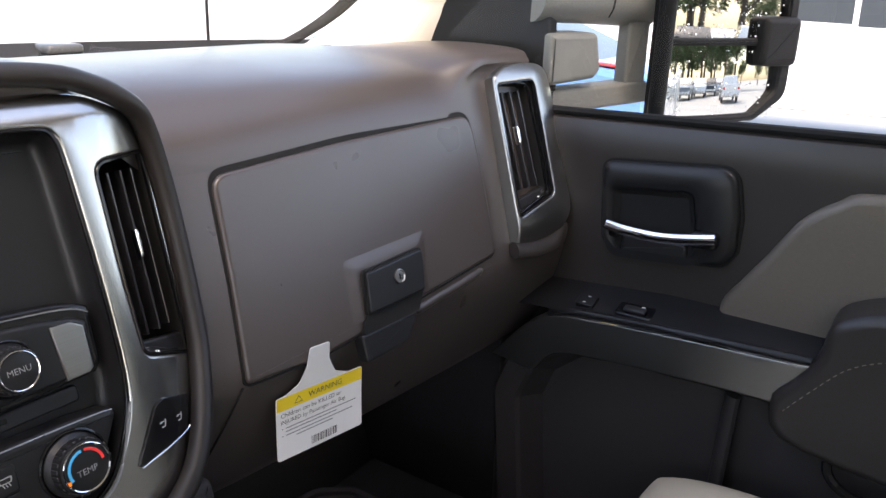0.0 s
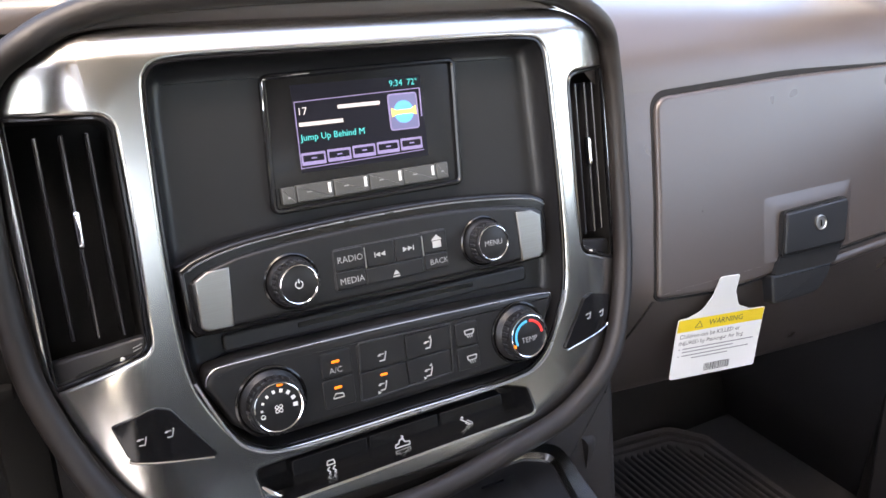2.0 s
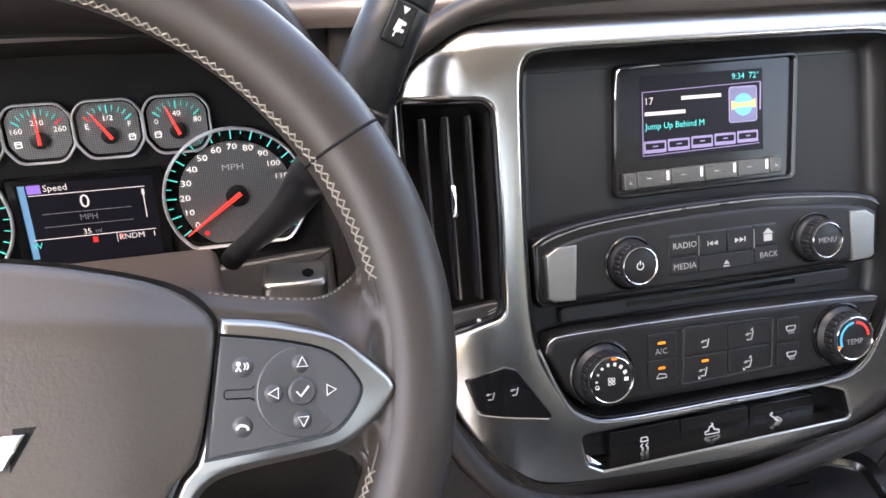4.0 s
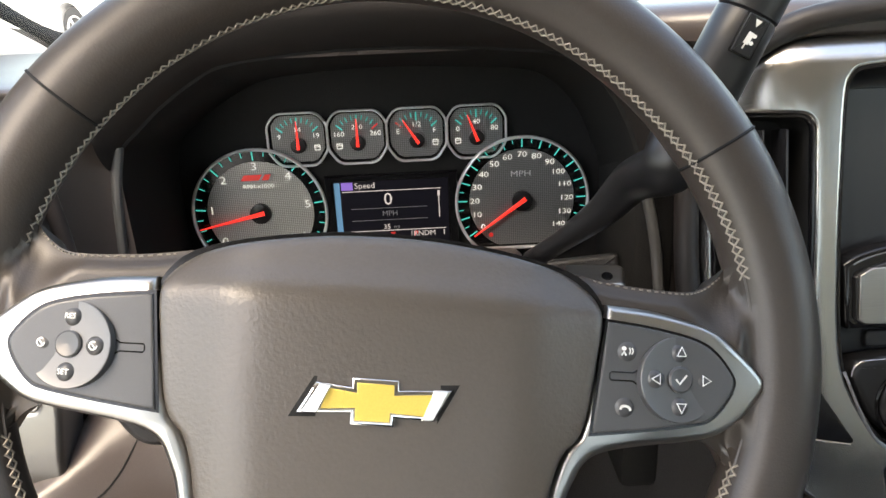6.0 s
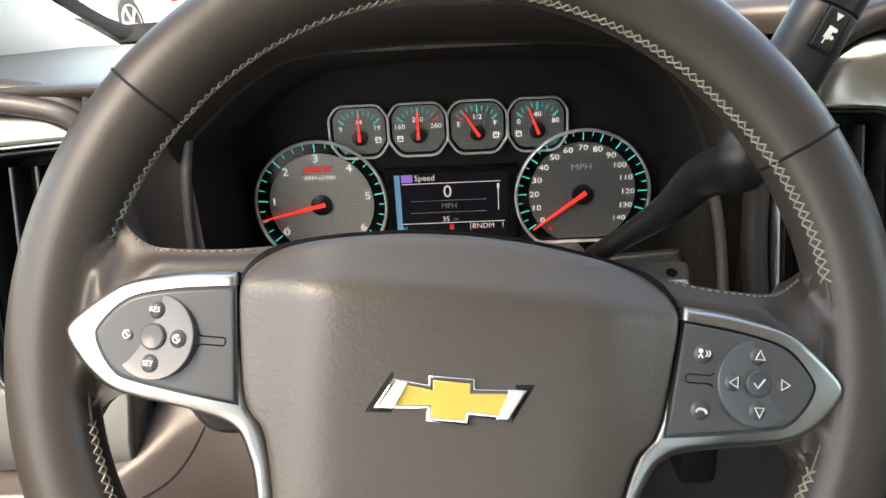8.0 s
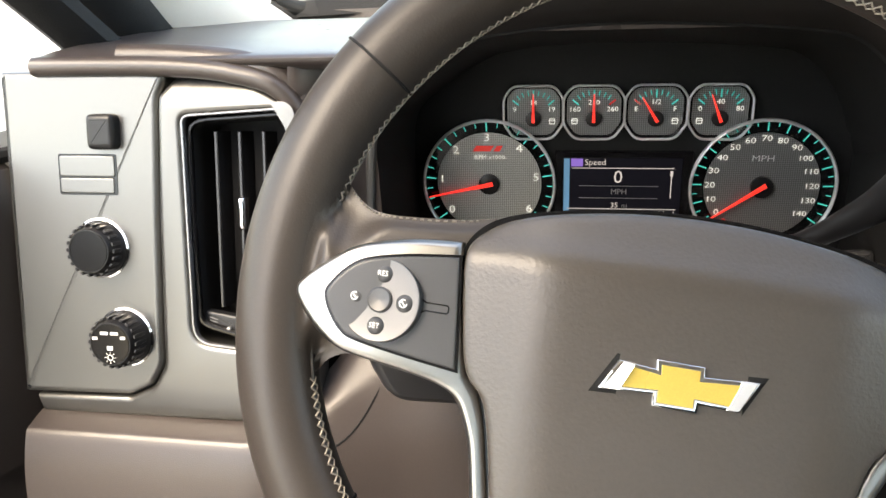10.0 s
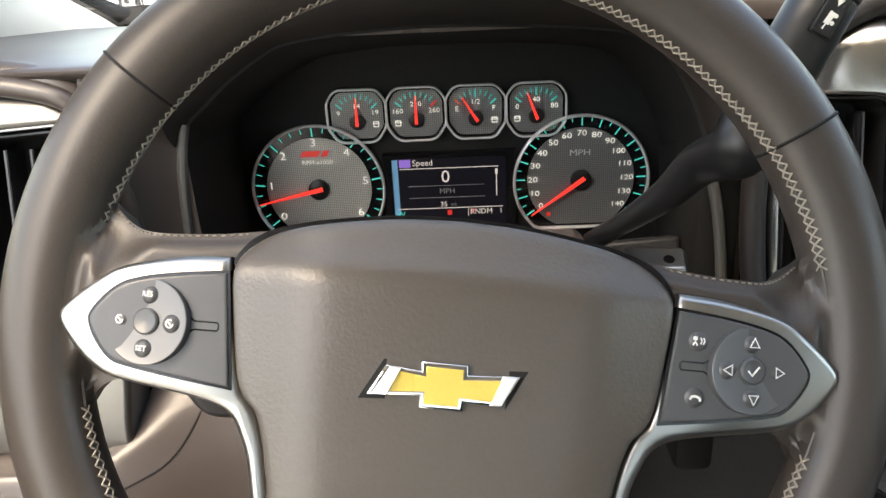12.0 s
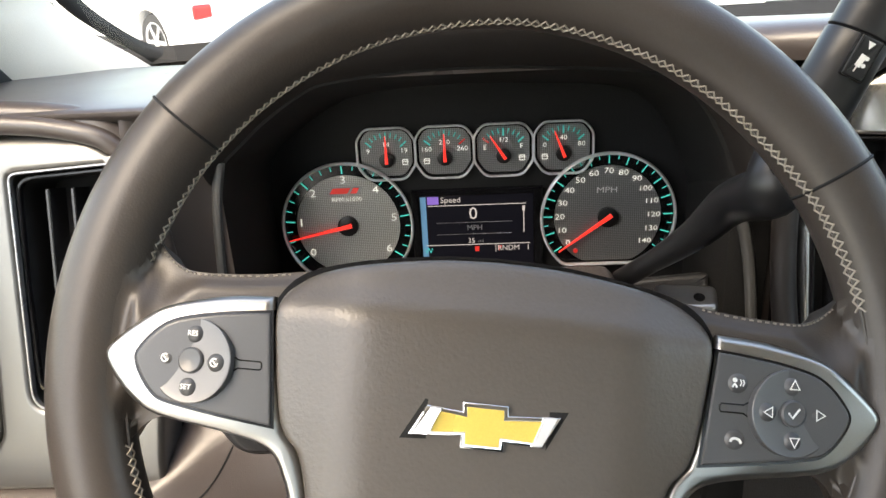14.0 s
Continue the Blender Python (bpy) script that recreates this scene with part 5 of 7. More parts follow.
dsp = part("info_display", plate(B(), K, rect(-0.0525, -0.046, 0.0515, 0.0255), -0.010, -0.0035), LCD, clu, "lit driver information display")
part("display_frame", ringplate(B(), K, rect(-0.0600, -0.060, 0.0605, 0.0315), rect(-0.0525, -0.050, 0.0515, 0.0255), -0.010, -0.0005, 0.0008), GLOSSY, dsp)
part("tab", plate(B(), K, rect(-0.0520, -0.040, -0.0468, 0.0245), -0.004, -0.0032), mat("lcd_blue_tab", (.05, .15, .3), .3, emit=(0.10, 0.24, 0.40), emit_strength=.5), dsp)
part("badge", plate(B(), K, rect(-0.0455, 0.0172, -0.0350, 0.0245), -0.004, -0.0032), mat("lcd_violet", (.08, .05, .2), .3, emit=(0.15, 0.09, 0.40), emit_strength=.9), dsp)
bm = text(B(), "Speed", 0.0078, K, -0.0335, 0.0210, -0.0030, "LEFT")
text(bm, "0", 0.0170, K, -0.0035, 0.0070, -0.0030), text(bm, "35", 0.0070, K, -0.0060, -0.0195, -0.0030)
text(bm, "RNDM   1", 0.0072, K, 0.0485, -0.0275, -0.0030, "RIGHT")
bar(bm, K, 0.0, 0.0158, 0.090, 0.0006, -0.0030), bar(bm, K, 0.0, -0.0230, 0.097, 0.0006, -0.0030)
bar(bm, K, 0.0430, 0.0, 0.0008, 0.024, -0.0030), bar(bm, K, 0.0430, 0.0110, 0.0022, 0.005, -0.0030), bar(bm, K, 0.0165, -0.0275, 0.0005, 0.008, -0.0030)
part("display_text", bm, LCDTXT, dsp)
bm = text(B(), "MPH", 0.0072, K, -0.0025, -0.0065, -0.0030)
bar(bm, K, -0.003, -0.0010, 0.070, 0.0004, -0.0030), bar(bm, K, -0.003, -0.0125, 0.070, 0.0004, -0.0030), text(bm, "mi", 0.0055, K, 0.0030, -0.0197, -0.0030)
part("display_dim", bm, GREYINK, dsp)
part("gear_letter", text(B(), "P", 0.0072, K, 0.0205, -0.0275, -0.0030), REDINK, dsp)
part("warning_lamp", bar(B(), K, -0.0010, -0.0275, 0.004, 0.005, -0.0031), REDINK, dsp)
part("compass", text(B(), "W", 0.0078, K, -0.0465, -0.0285, -0.0030), CYAN, dsp)

# ---- steering wheel ----
W = Frame((-0.4635, 0.5385, 1.3635), (0.9925, -0.0120, -0.1216), (0.1154, 0.4211, 0.8996))
wheel = thing("steering_wheel", "cocoa leather-wrapped steering wheel with silver spokes, turned slightly clockwise", "steering wheel", W(0, 0, -0.08))
RM = 0.0015


def rim_pt(a, b, r=1.0):
    """a round the wheel, b round the rim's section."""
    rad = 0.1855 + 0.0195 * math.cos(b) * r
    return W(rad * math.cos(a), RM + rad * math.sin(a), -0.012 + 0.0190 * math.sin(b) * r)


part("rim", sheet(B(), lambda s, t: rim_pt(2 * math.pi * s, 2 * math.pi * t), 144, 28), LEATHER, wheel, "brown leather rim")
for a in (145.0, 35.0, 216, 324):
    bm = tube(B(), [rim_pt(radians(a), 2 * math.pi * i / 32, 1.002) for i in range(32)], 0.0008, n=5, closed=True)
    part("rim_seam", bm, MATTE, wheel)
# a slightly raised sewn welt with cross stitches over it
bm = B()
n = 236
rs = random.Random(21)
SEAM = [(0, 2.5), (20, 2.52), (33, 2.6), (45, 2.78), (90, 2.85), (108, 3.06), (140, 3.18), (180, 2.9), (215, 2.74), (260, 2.75), (300, 2.8), (340, 2.75), (361, 2.5)]


def seam(a):
    """Where the sewn joint lies round the rim's section; it wanders a little round the wheel."""
    for (a0, b0), (a1, b1) in zip(SEAM, SEAM[1:]):
        if a <= a1:
            return b0 + (b1 - b0) * (a - a0) / (a1 - a0)


for i in range(n):
    a = 360 * i / n
    if abs(a - 360 * (a > 180)) < 15 or abs(a - 180) < 15:
        continue
    a0, a1 = radians(a + rs.uniform(-.12, .12)), radians(a + 1.62)
    for b0, b1 in ((seam(a) - .13, seam(a) + .13), (seam(a) + .13, seam(a) - .13)):
        p, q = rim_pt(a0, b0 + rs.uniform(-.02, .02), 1.012), rim_pt(a1, b1, 1.012)
        tube(bm, [p, (p + q) / 2 + (W(0, RM, -0.012) - (p + q) / 2).normalized() * 0.0006, q], 0.00048, n=4, caps=False)
tagged(part("stitching", bm, RIM_THREAD, wheel, "tan cross stitching along the inner rim"), kind="stuff")
part("welt", tube(B(), [rim_pt(2 * math.pi * i / 160, seam(360 * i / 160), 0.985) for i in range(160)], 0.0009, n=6, closed=True), LEATHER, wheel)


def ease(k):
    k = max(0.0, min(1.0, k))
    return k * k * (3 - 2 * k)


# leather-covered arms that swell into the rim
def along(pts, u):
    for (u0, v0), (u1, v1) in zip(pts, pts[1:]):
        if u <= u1:
            return v0 + (v1 - v0) * max(0.0, (u - u0) / (u1 - u0))
    return pts[-1][1]


arm_top = smooth([(.086, .0430), (.104, .0402), (.123, .0386), (.138, .0384), (.147, .0410), (.155, .0470), (.162, .0565), (.170, .0700), (.188, .0860)], 6)
arm_low = smooth([(.086, -.0350), (.120, -.0325), (.140, -.0290), (.1500, -.0300), (.1580, -.0355), (.1632, -.0455), (.1660, -.0560), (.172, -.0680), (.188, -.0820)], 6)


def arm_height(u, v):
    """The arm's front, run smoothly into the rim's round section."""
    r = math.hypot(u, v - RM)
    lo, hi = along(arm_low, u), along(arm_top, u)
    out = ease((u - .132) / .030)
    edge = min(v - lo, hi - v)
    flat = .0012 + .0030 * ease((r - .135) / .03) - (.0055 + .0145 * out) * (1 - ease(edge / (.008 + .032 * out))) - .024 * ease((r - .160) / .022)
    d = (r - .1855) / .0195
    ring = -.0122 + .0190 * math.sqrt(max(0.0, 1 - d * d))
    h = max(.012 - abs(flat - ring), 0.0) / .012
    return max(flat, ring) + h * h * .003 - .0005 * ease((r - .178) / .008)


def arm_point(s, t, k):
    u = .086 + .102 * s
    lo, hi = along(arm_low, u), along(arm_top, u)
    if t < .06 or t > .94:
        e = (.06 - t) / .06 if t < .06 else (t - .94) / .06
        v = lo if t < .06 else hi
        return W(k * u, v - (1 if t > .5 else -1) * .006 * e, arm_height(u, v) - .026 * e)
    v = lo + (hi - lo) * (t - .06) / .88
    return W(k * u, v, arm_height(u, v))


for sgn in (-1, 1):
    part("arm", sheet(B(), lambda s, t, k=sgn: arm_point(s, t, k), 44, 50), LEATHER, wheel, "leather-covered arm", 70)
    bm = B()
    path = smooth([(.094, .0408), (.110, .0386), (.126, .0376), (.139, .0376), (.1475, .0402), (.1555, .0464)], 9)
    for a_, b_ in list(zip(path, path[1:]))[::2]:
        tube(bm, [W(sgn * a_[0], a_[1], arm_height(*a_) + .0003), W(sgn * b_[0], b_[1], arm_height(*b_) + .0003)], 0.00048, n=4)
    tagged(part("stitching", bm, THREAD, wheel, "tan stitching along the arm's edge"), kind="stuff")
# silver chevrons with their tails down beside the cover, a dark joint, then the switch pad
PADSKIN = mat("charcoal_pad_plastic", (0.060, 0.061, 0.064), 0.33, spec=0.5, grain=0.06, grain_scale=1200, bump=0.06, bump_scale=1500, blotch=0.05)
DISCSKIN = mat("satin_grey_disc", (0.060, 0.061, 0.064), 0.33, spec=0.8, grain=0.05, grain_scale=1200, blotch=0.04)
chev_top = smooth([(.0985, .0302), (.118, .0288), (.136, .0252), (.147, .0216), (.1545, .0168), (.1645, .0092), (.1708, .0030), (.1726, -.0018), (.1700, -.0080), (.1622, -.0168), (.1525, -.0236), (.1450, -.0266)], 4)
chev_low = smooth([(.1345, -.0286), (.114, -.0318), (.1000, -.0350), (.0925, -.0398), (.0880, -.0480), (.0838, -.0600), (.0785, -.0900), (.0745, -.1150)], 4)
chev_in = smooth([(.0660, -.1150), (.0712, -.0850), (.0752, -.0640), (.0785, -.0480), (.0832, -.0352), (.0890, -.0285)], 4) + [(.0915, -.0200), (.0952, .0040), (.0978, .0235)]
pad_edge = smooth([(.0985, .0233), (.121, .0207), (.139, .0168), (.148, .0116), (.1553, .0028), (.1565, -.0024), (.1530, -.0100), (.1470, -.0170), (.1400, -.0198), (.118, -.0235), (.0935, -.0266)], 4)


def chevron(u, v, w):
    """The trim is crowned: it falls away towards its outer edge."""
    return w - .0030 * ease((abs(u) - .150) / .022) - .0016 * ease((v - .022) / .010) - .0012 * ease((-.024 - v) / .010)


for sgn in (-1, 1):
    flip = (lambda q: q) if sgn > 0 else (lambda q: q[::-1])
    out_ = flip([(sgn * u, v) for u, v in chev_top + chev_low + chev_in])
    bm, lay = B(), [(out_, -0.010)]
    for i in range(6):
        a = radians(18 * i)
        lay.append((offset(out_, -.0034 * (1 - math.cos(a))), .0042 + .0034 * math.sin(a)))
    loops(bm, lambda u, v, w: W(u, v, chevron(u, v, w) if w > 0 else w), lay)
    part("spoke_trim", bm, SILVER_LIT, wheel, "satin silver spoke trim", 50)
    pd = flip([(sgn * u, v) for u, v in pad_edge])
    part("pad_joint", plate(B(), W, offset(pd, .0009), 0.0, 0.0079), GLOSSY, wheel)
    sp_ = part("switch_pad", plate(B(), W, offset(pd, -.0003), 0.0, 0.0090, 0.0010), PADSKIN, wheel, "charcoal switch pad")
    cu, cv = sgn * .1314, -.0006
    # a shallow dish that leans outwards
    DS = Frame(W(cu, cv, .0098), W.u - W.w * (.17 * sgn), W.v - W.w * .08)
    part("disc", lathe(B(), DS, 0, 0, [(.0188, -.008), (.0188, .0000), (.0184, .0003), (.0176, .0002), (.0150, .0000), (.0080, -.0002), (0, -.0002)], 48), DISCSKIN, sp_, "dished round control disc")
    part("center_button", lathe(B(), DS, 0, 0, [(.0060, -.002), (.0058, .0008), (.0050, .0014), (.0030, .0010), (0, .0008)], 28), PADSKIN, sp_)
    bm = B()
    for a in (90, 180, 270, 0):
        x_, y_ = .0117 * math.cos(radians(a)), .0117 * math.sin(radians(a))
        part("button", lathe(B(), DS, x_, y_, [(.0046, -.002), (.0040, .0000), (.0026, .0010), (.0012, .0014), (0, .0015)], 20), PADSKIN, sp_)
        if sgn > 0:
            tri = [(x_ + .0026 * math.cos(radians(a + d)), y_ + .0026 * math.sin(radians(a + d)), .0017) for d in (0, 122, 238)]
            tube(bm, [DS(*p) for p in tri], 0.00045, 0.0002, 5, closed=True, up=DS.w)
        elif a == 90:
            text(bm, "RES", .0033, DS, x_, y_, .0018)
        elif a == 270:
            text(bm, "SET", .0033, DS, x_, y_, .0018)
        else:
            tube(bm, [DS(x_ + q[0], y_ + q[1], .0016) for q in circle(0, 0, .0017, 16, 60, 360)], .0003, .0002, 5, up=DS.w)
            tube(bm, [DS(x_ - .0012, y_ + .0012, .0016), DS(x_ + .0012, y_ - .0012, .0016)], .0003, .0002, 5, up=DS.w)
    if sgn > 0:
        tube(bm, [DS(-.0026, .0002, .0014), DS(-.0008, -.0019, .0014), DS(.0026, .0021, .0014)], 0.0005, 0.0002, 5, up=DS.w)
        for v in (.0103, -.0140):
            part("button", lathe(B(), W, .1075, v, [(.0046, .0086), (.0040, .0094), (.0024, .0101), (0, .0103)], 20), PADSKIN, sp_)
        v = .0103
        lathe(bm, W, .1058, v + .0014, [(.0010, .0100), (.0010, .0105), (0, .0105)], 10)
        tube(bm, [W(.1048, v - .0016, .0104), W(.1058, v, .0104), W(.1068, v - .0016, .0104)], 0.0005, 0.0002, 5, up=W.w)
        for k in (0, 1):
            tube(bm, smooth([W(.1080 + .0012 * k, v + .0018, .0105), W(.1086 + .0012 * k, v + .0004, .0105), W(.1080 + .0012 * k, v - .0010, .0105)], 3), 0.0003, 0.0002, 5, up=W.w)
        v = -.0140
        tube(bm, smooth([W(.1052, v - .0008, .0105), W(.1060, v + .0006, .0105), W(.1076, v + .0008, .0105), W(.1092, v + .0002, .0105), W(.1098, v - .0012, .0105)], 4), 0.0006, 0.0002, 5, up=W.w)
    part("symbol_print", bm, INK, sp_)
    key = [(.1125, cv + .0030), (.1105, cv + .0018), (.1010, cv + .0018), (.1003, cv + .0010), (.1003, cv - .0010), (.1010, cv - .0018), (.1105, cv - .0018), (.1125, cv - .0030)]
    part("slot", tube(B(), [W(sgn * u, v, .0091) for u, v in key], .00035, .0002, 5, up=W.w), GLOSSY, sp_)
# airbag cover: crowned, its flanks and its top edge bent back
hub = smooth([(0, .0540), (.022, .0532), (.0435, .0507), (.0660, .0466), (.0830, .0413), (.0925, .0340), (.0968, .0240), (.0950, .0040), (.0912, -.0200), (.0872, -.0295), (.0815, -.0350), (.0778, -.0440), (.0742, -.0600), (.0690, -.0900), (.0640, -.1120), (.050, -.1290), (0, -.1330)], 5)
hub = hub + [(-u, v) for u, v in hub[::-1] if u > 1e-6]


def cover_height(u, v):
    flank = .0070 * ease((abs(u) - .050 - .10 * min(0.0, v + .02)) / .050) + .10 * max(0.0, abs(u) - .066)
    brow = .50 * max(0.0, v - .026 + .0016 * (u / .05) ** 2) ** 1.0 * ease((v - .018) / .020)
    return .0212 - flank - brow - .3 * u * u


bm, rings = B(), []
for d, sink in ((0, .030), (0, .0040), (.004, .0016), (.010, .0005), (.020, .0), (.05, 0), (.09, 0), (.13, 0), (.18, 0), (.23, 0), (.28, 0), (.33, 0), (.38, 0), (.44, 0), (.50, 0), (.58, 0), (.68, 0), (.80, 0), (.93, 0)):
    ring = []
    for u, v in hub:
        p = (u * (1 - d), -.034 + (v + .034) * (1 - d))
        ring.append(bm.verts.new(W(*p, cover_height(*p) - sink)))
    rings.append(ring)
for r0, r1 in zip(rings, rings[1:]):
    for i in range(len(r0)):
        bm.faces.new((r0[i], r0[(i + 1) % len(r0)], r1[(i + 1) % len(r0)], r1[i]))
bm.faces.new(rings[-1])
part("airbag_cover", bm, AIRBAG, wheel, "grained brown airbag cover", 60)
part("cover_gap", plate(B(), W, offset(hub, 0.0018), -0.02, 0.0020), GLOSSY, wheel)
part("hub_back", plate(B(), W, circle(0, -.02, 0.075, 40), -0.06, -0.010, 0.01), DARK, wheel)
part("lower_spoke", plate(B(), W, rnd([(-.075, -.09), (.075, -.09), (.06, -.172), (-.06, -.172)], .01, 3), -0.02, 0.004, 0.006), DARK, wheel)
# emblem: a plain gold cross-shaped plate in a chrome edge
em = [(-.0332, -.0218), (-.0258, -.0087), (-.0108, -.0103), (-.0112, -.0062), (.0084, -.0065), (.0086, -.0106), (.0306, -.0094), (.0236, -.0229), (.0075, -.0221), (.0075, -.0259), (-.0110, -.0257), (-.0110, -.0207)]
EW = 0.0208
# thin black plate that outlines the emblem
part("emblem_outline", plate(B(), W, offset(em, 0.0019), EW - .002, EW + .0002), MATTE, wheel)
e = part("emblem", plate(B(), W, em, EW - .001, EW + .0030, 0.0010), CHROME, wheel, "chrome-edged gold emblem plate")
GOLD = mat("gold_enamel", (0.72, 0.51, 0.11), 0.28, 0.35, grain=0.12, grain_scale=1500, blotch=.06)
part("emblem_face", plate(B(), W, [(max(min(p[0], .0218 + .30 * (p[1] + .016)), -.0222 + .30 * (p[1] + .016)), p[1]) for p in offset(em, -0.0020)], EW, EW + .0034, 0.0003), GOLD, e, "gold enamel")
# whitened facets on the emblem's ends, where the chrome mirrors the window
for k, quad in ((-1, [(-.0240, -.0097), (-.0198, -.0100), (-.0247, -.0206), (-.0306, -.0210)]), (1, [(.0232, -.0104), (.0288, -.0102), (.0232, -.0219), (.0190, -.0219)])):
    top_w = (EW + .0032, EW + .0056, EW + .0056, EW + .0032) if k < 0 else (EW + .0040, EW + .0032, EW + .0032, EW + .0040)
    bm = B()
    hi = [bm.verts.new(W(u, v, w)) for (u, v), w in zip(quad, top_w)]
    lo = [bm.verts.new(W(u, v, EW + .0024)) for u, v in offset(quad, .0006)]
    bm.faces.new(hi)
    for n_ in range(4):
        bm.faces.new((lo[n_], lo[(n_ + 1) % 4], hi[(n_ + 1) % 4], hi[n_]))
    part("emblem_tip", bm, RING, e, "slanting chrome tip, whitened for the bright reflection on it", 20)
tb = B()
ringplate(tb, W, rect(-.0045, -.0640, .0030, -.0600), rect(-.0040, -.0635, .0025, -.0605), EW - .001, EW + .0004)
part("cover_mark", tb, AIRBAG, wheel)

# ---- steering column and stalks ----
col = thing("steering_column", "brown plastic steering column shroud with an ignition lock", "steering column", (-0.47, 0.72, 1.2))
axis = W.w
pts = [W(0, -0.005, -0.05 - 0.03 * i) for i in range(7)]
part("shroud", tube(B(), pts, [.055, .062, .066, .068, .07, .072, .074], [.05, .056, .06, .062, .062, .062, .062], 24), SOFTD, col)
part("lower_cover", plate(B(), Frame((-0.47, 0.640, 1.25), (1, 0, 0), (0, -0.25, 1)), rnd([(-.155, .0), (.06, .0), (.06, .040), (-.172, .055)], [.022, .02, .02, .02], 5), -0.06, 0.0, 0.010), CHAR, col, "charcoal lower column cover")
part("ignition_ring", tube(B(), [(-0.352, 0.665, 1.292), (-0.352, 0.700, 1.287)], 0.019, n=24), BRUSHED, col, "metal ignition lock ring")
part("ignition_tab", block(B(), Matrix.Translation((-0.352, 0.655, 1.292)), (0.026, 0.016, 0.007), 0.002), CHAR, col)
part("column_top", plate(B(), Frame((-0.445, 0.735, 1.317), (1, 0, 0), (0, 1, -0.05)), rnd([(-.095, -.06), (.082, -.06), (.076, .060), (-.085, .060)], .012, 5), -0.05, 0.0, 0.008), SOFT, col, "brown upper column cover")
part("lock_corner", plate(B(), Frame((-0.318, 0.770, 1.300), (1, 0, 0), (0, 1, 0.35)), rnd([(-.024, -.018), (.022, -.020), (.026, .006), (-.020, .010)], .007, 4), -0.03, 0.0, 0.004), BRUSHED, col, "grey ignition lock housing")
part("lock_hole", lathe(B(), Frame((-0.318, 0.770, 1.300), (1, 0, 0), (0, 1, 0.35)), .010, -.008, [(.0042, -.002), (.0042, .0006), (0, .0004)], 16), GLOSSY, col)
part("lower_panel", plate(B(), Frame((-0.345, 0.832, 1.285), (1, 0, 0), (0, 0.40, 1)), rnd([(-.060, -.080), (.064, -.080), (.064, .002), (-.060, -.006)], .004, 4), -0.02, 0.0, 0.004), CHAR, clu, "charcoal panel under the gauges")


# ---- column shift lever ----
shift = thing("shift_lever", "black column shift lever with a tow-mode button on its grip", "shift lever", (-0.37, 0.69, 1.355))
ax = Vector((0.455, 0.10, 0.885)).normalized()
GR = Frame((-0.2523, 0.6850, 1.4776), ax.cross(Vector((0, -1, 0))), ax)
if GR.w.y > 0:
    GR = Frame(GR.o, -GR.u, ax)
rod = smooth([(-0.360, 0.790, 1.302), (-0.353, 0.772, 1.316), (-0.337, 0.757, 1.334), (-0.318, 0.742, 1.356), (-0.303, 0.722, 1.383), tuple(GR(0, -0.086, -0.014)), tuple(GR(0, -0.070, -0.015)), tuple(GR(0, -0.052, -0.015))], 5)
wide = [max(.0080, .0080 + .0107 * min(1.0, max(0.0, (i - 8) / 18)) ** 1.2) for i in range(len(rod))]
part("rod", tube(B(), rod, wide, [r * .90 for r in wide], 24), DARK, shift)
part("grip", tube(B(), [GR(0, v, -0.0150) for v in (-.0495, -.0485, -.046, -.030, -.010, .0105, .0118)], [.0178, .0190, .0195, .0192, .0189, .0186, .0178], [.0158, .0170, .0174, .0172, .0170, .0168, .0160], 32, up=GR.w), DARK, shift)
part("cap", tube(B(), [GR(0, v, -0.0150) for v in (.0124, .0134, .030, .040, .0455, .0480)], [.0176, .0185, .0182, .0165, .0125, .0060], [.0158, .0167, .0164, .0148, .0110, .0050], 32, up=GR.w), DARK, shift)
tw = part("tow_button", plate(B(), GR, rect(-.0066, -.0118, .0066, .0112, .0012, 3), -.006, 0.0036, 0.0008), DARK, shift, "black button with a trailer symbol")
part("button_joint", ringplate(B(), GR, rect(-.0072, -.0124, .0072, .0118, .0014, 3), rect(-.0065, -.0117, .0065, .0111, .0012, 3), -.006, .0028), GLOSSY, tw)
# a trailer seen from the side, and an arrow
bm = bar(B(), GR, -.0004, -.0018, .0034, .0070, 0.0038, -6)
poly(bm, GR, [(-.0018, .0092), (.0026, .0092), (.0004, .0050)], 0.0039)
for v in (-.0038, .0004):
    lathe(bm, GR, .0024, v, [(.0012, .0036), (.0012, .0040), (0, .0040)], 12)
bar(bm, GR, -.0010, -.0066, .0008, .0036, 0.0038, -6)
part("symbol", bm, INK, tw)
pm = part("plus_minus_key", plate(B(), GR, rect(-.0120, -.0752, .0120, -.0575, .0025, 3), -0.010, 0.0030, 0.0016), DARK, shift, "rocker with plus and minus marks")
part("key_joint", plate(B(), GR, rect(-.0129, -.0761, .0129, -.0566, .003, 3), -.012, .0012), GLOSSY, pm)
bm = bar(B(), GR, -.0082, -.0655, .0046, .0011, 0.0032)
bar(bm, GR, -.0082, -.0655, .0011, .0046, 0.0032), bar(bm, GR, .0082, -.0655, .0013, .0046, 0.0032, -20), bar(bm, GR, 0, -.0655, .0004, .0066, 0.0032, -14)
part("mark_print", bm, INK, pm)

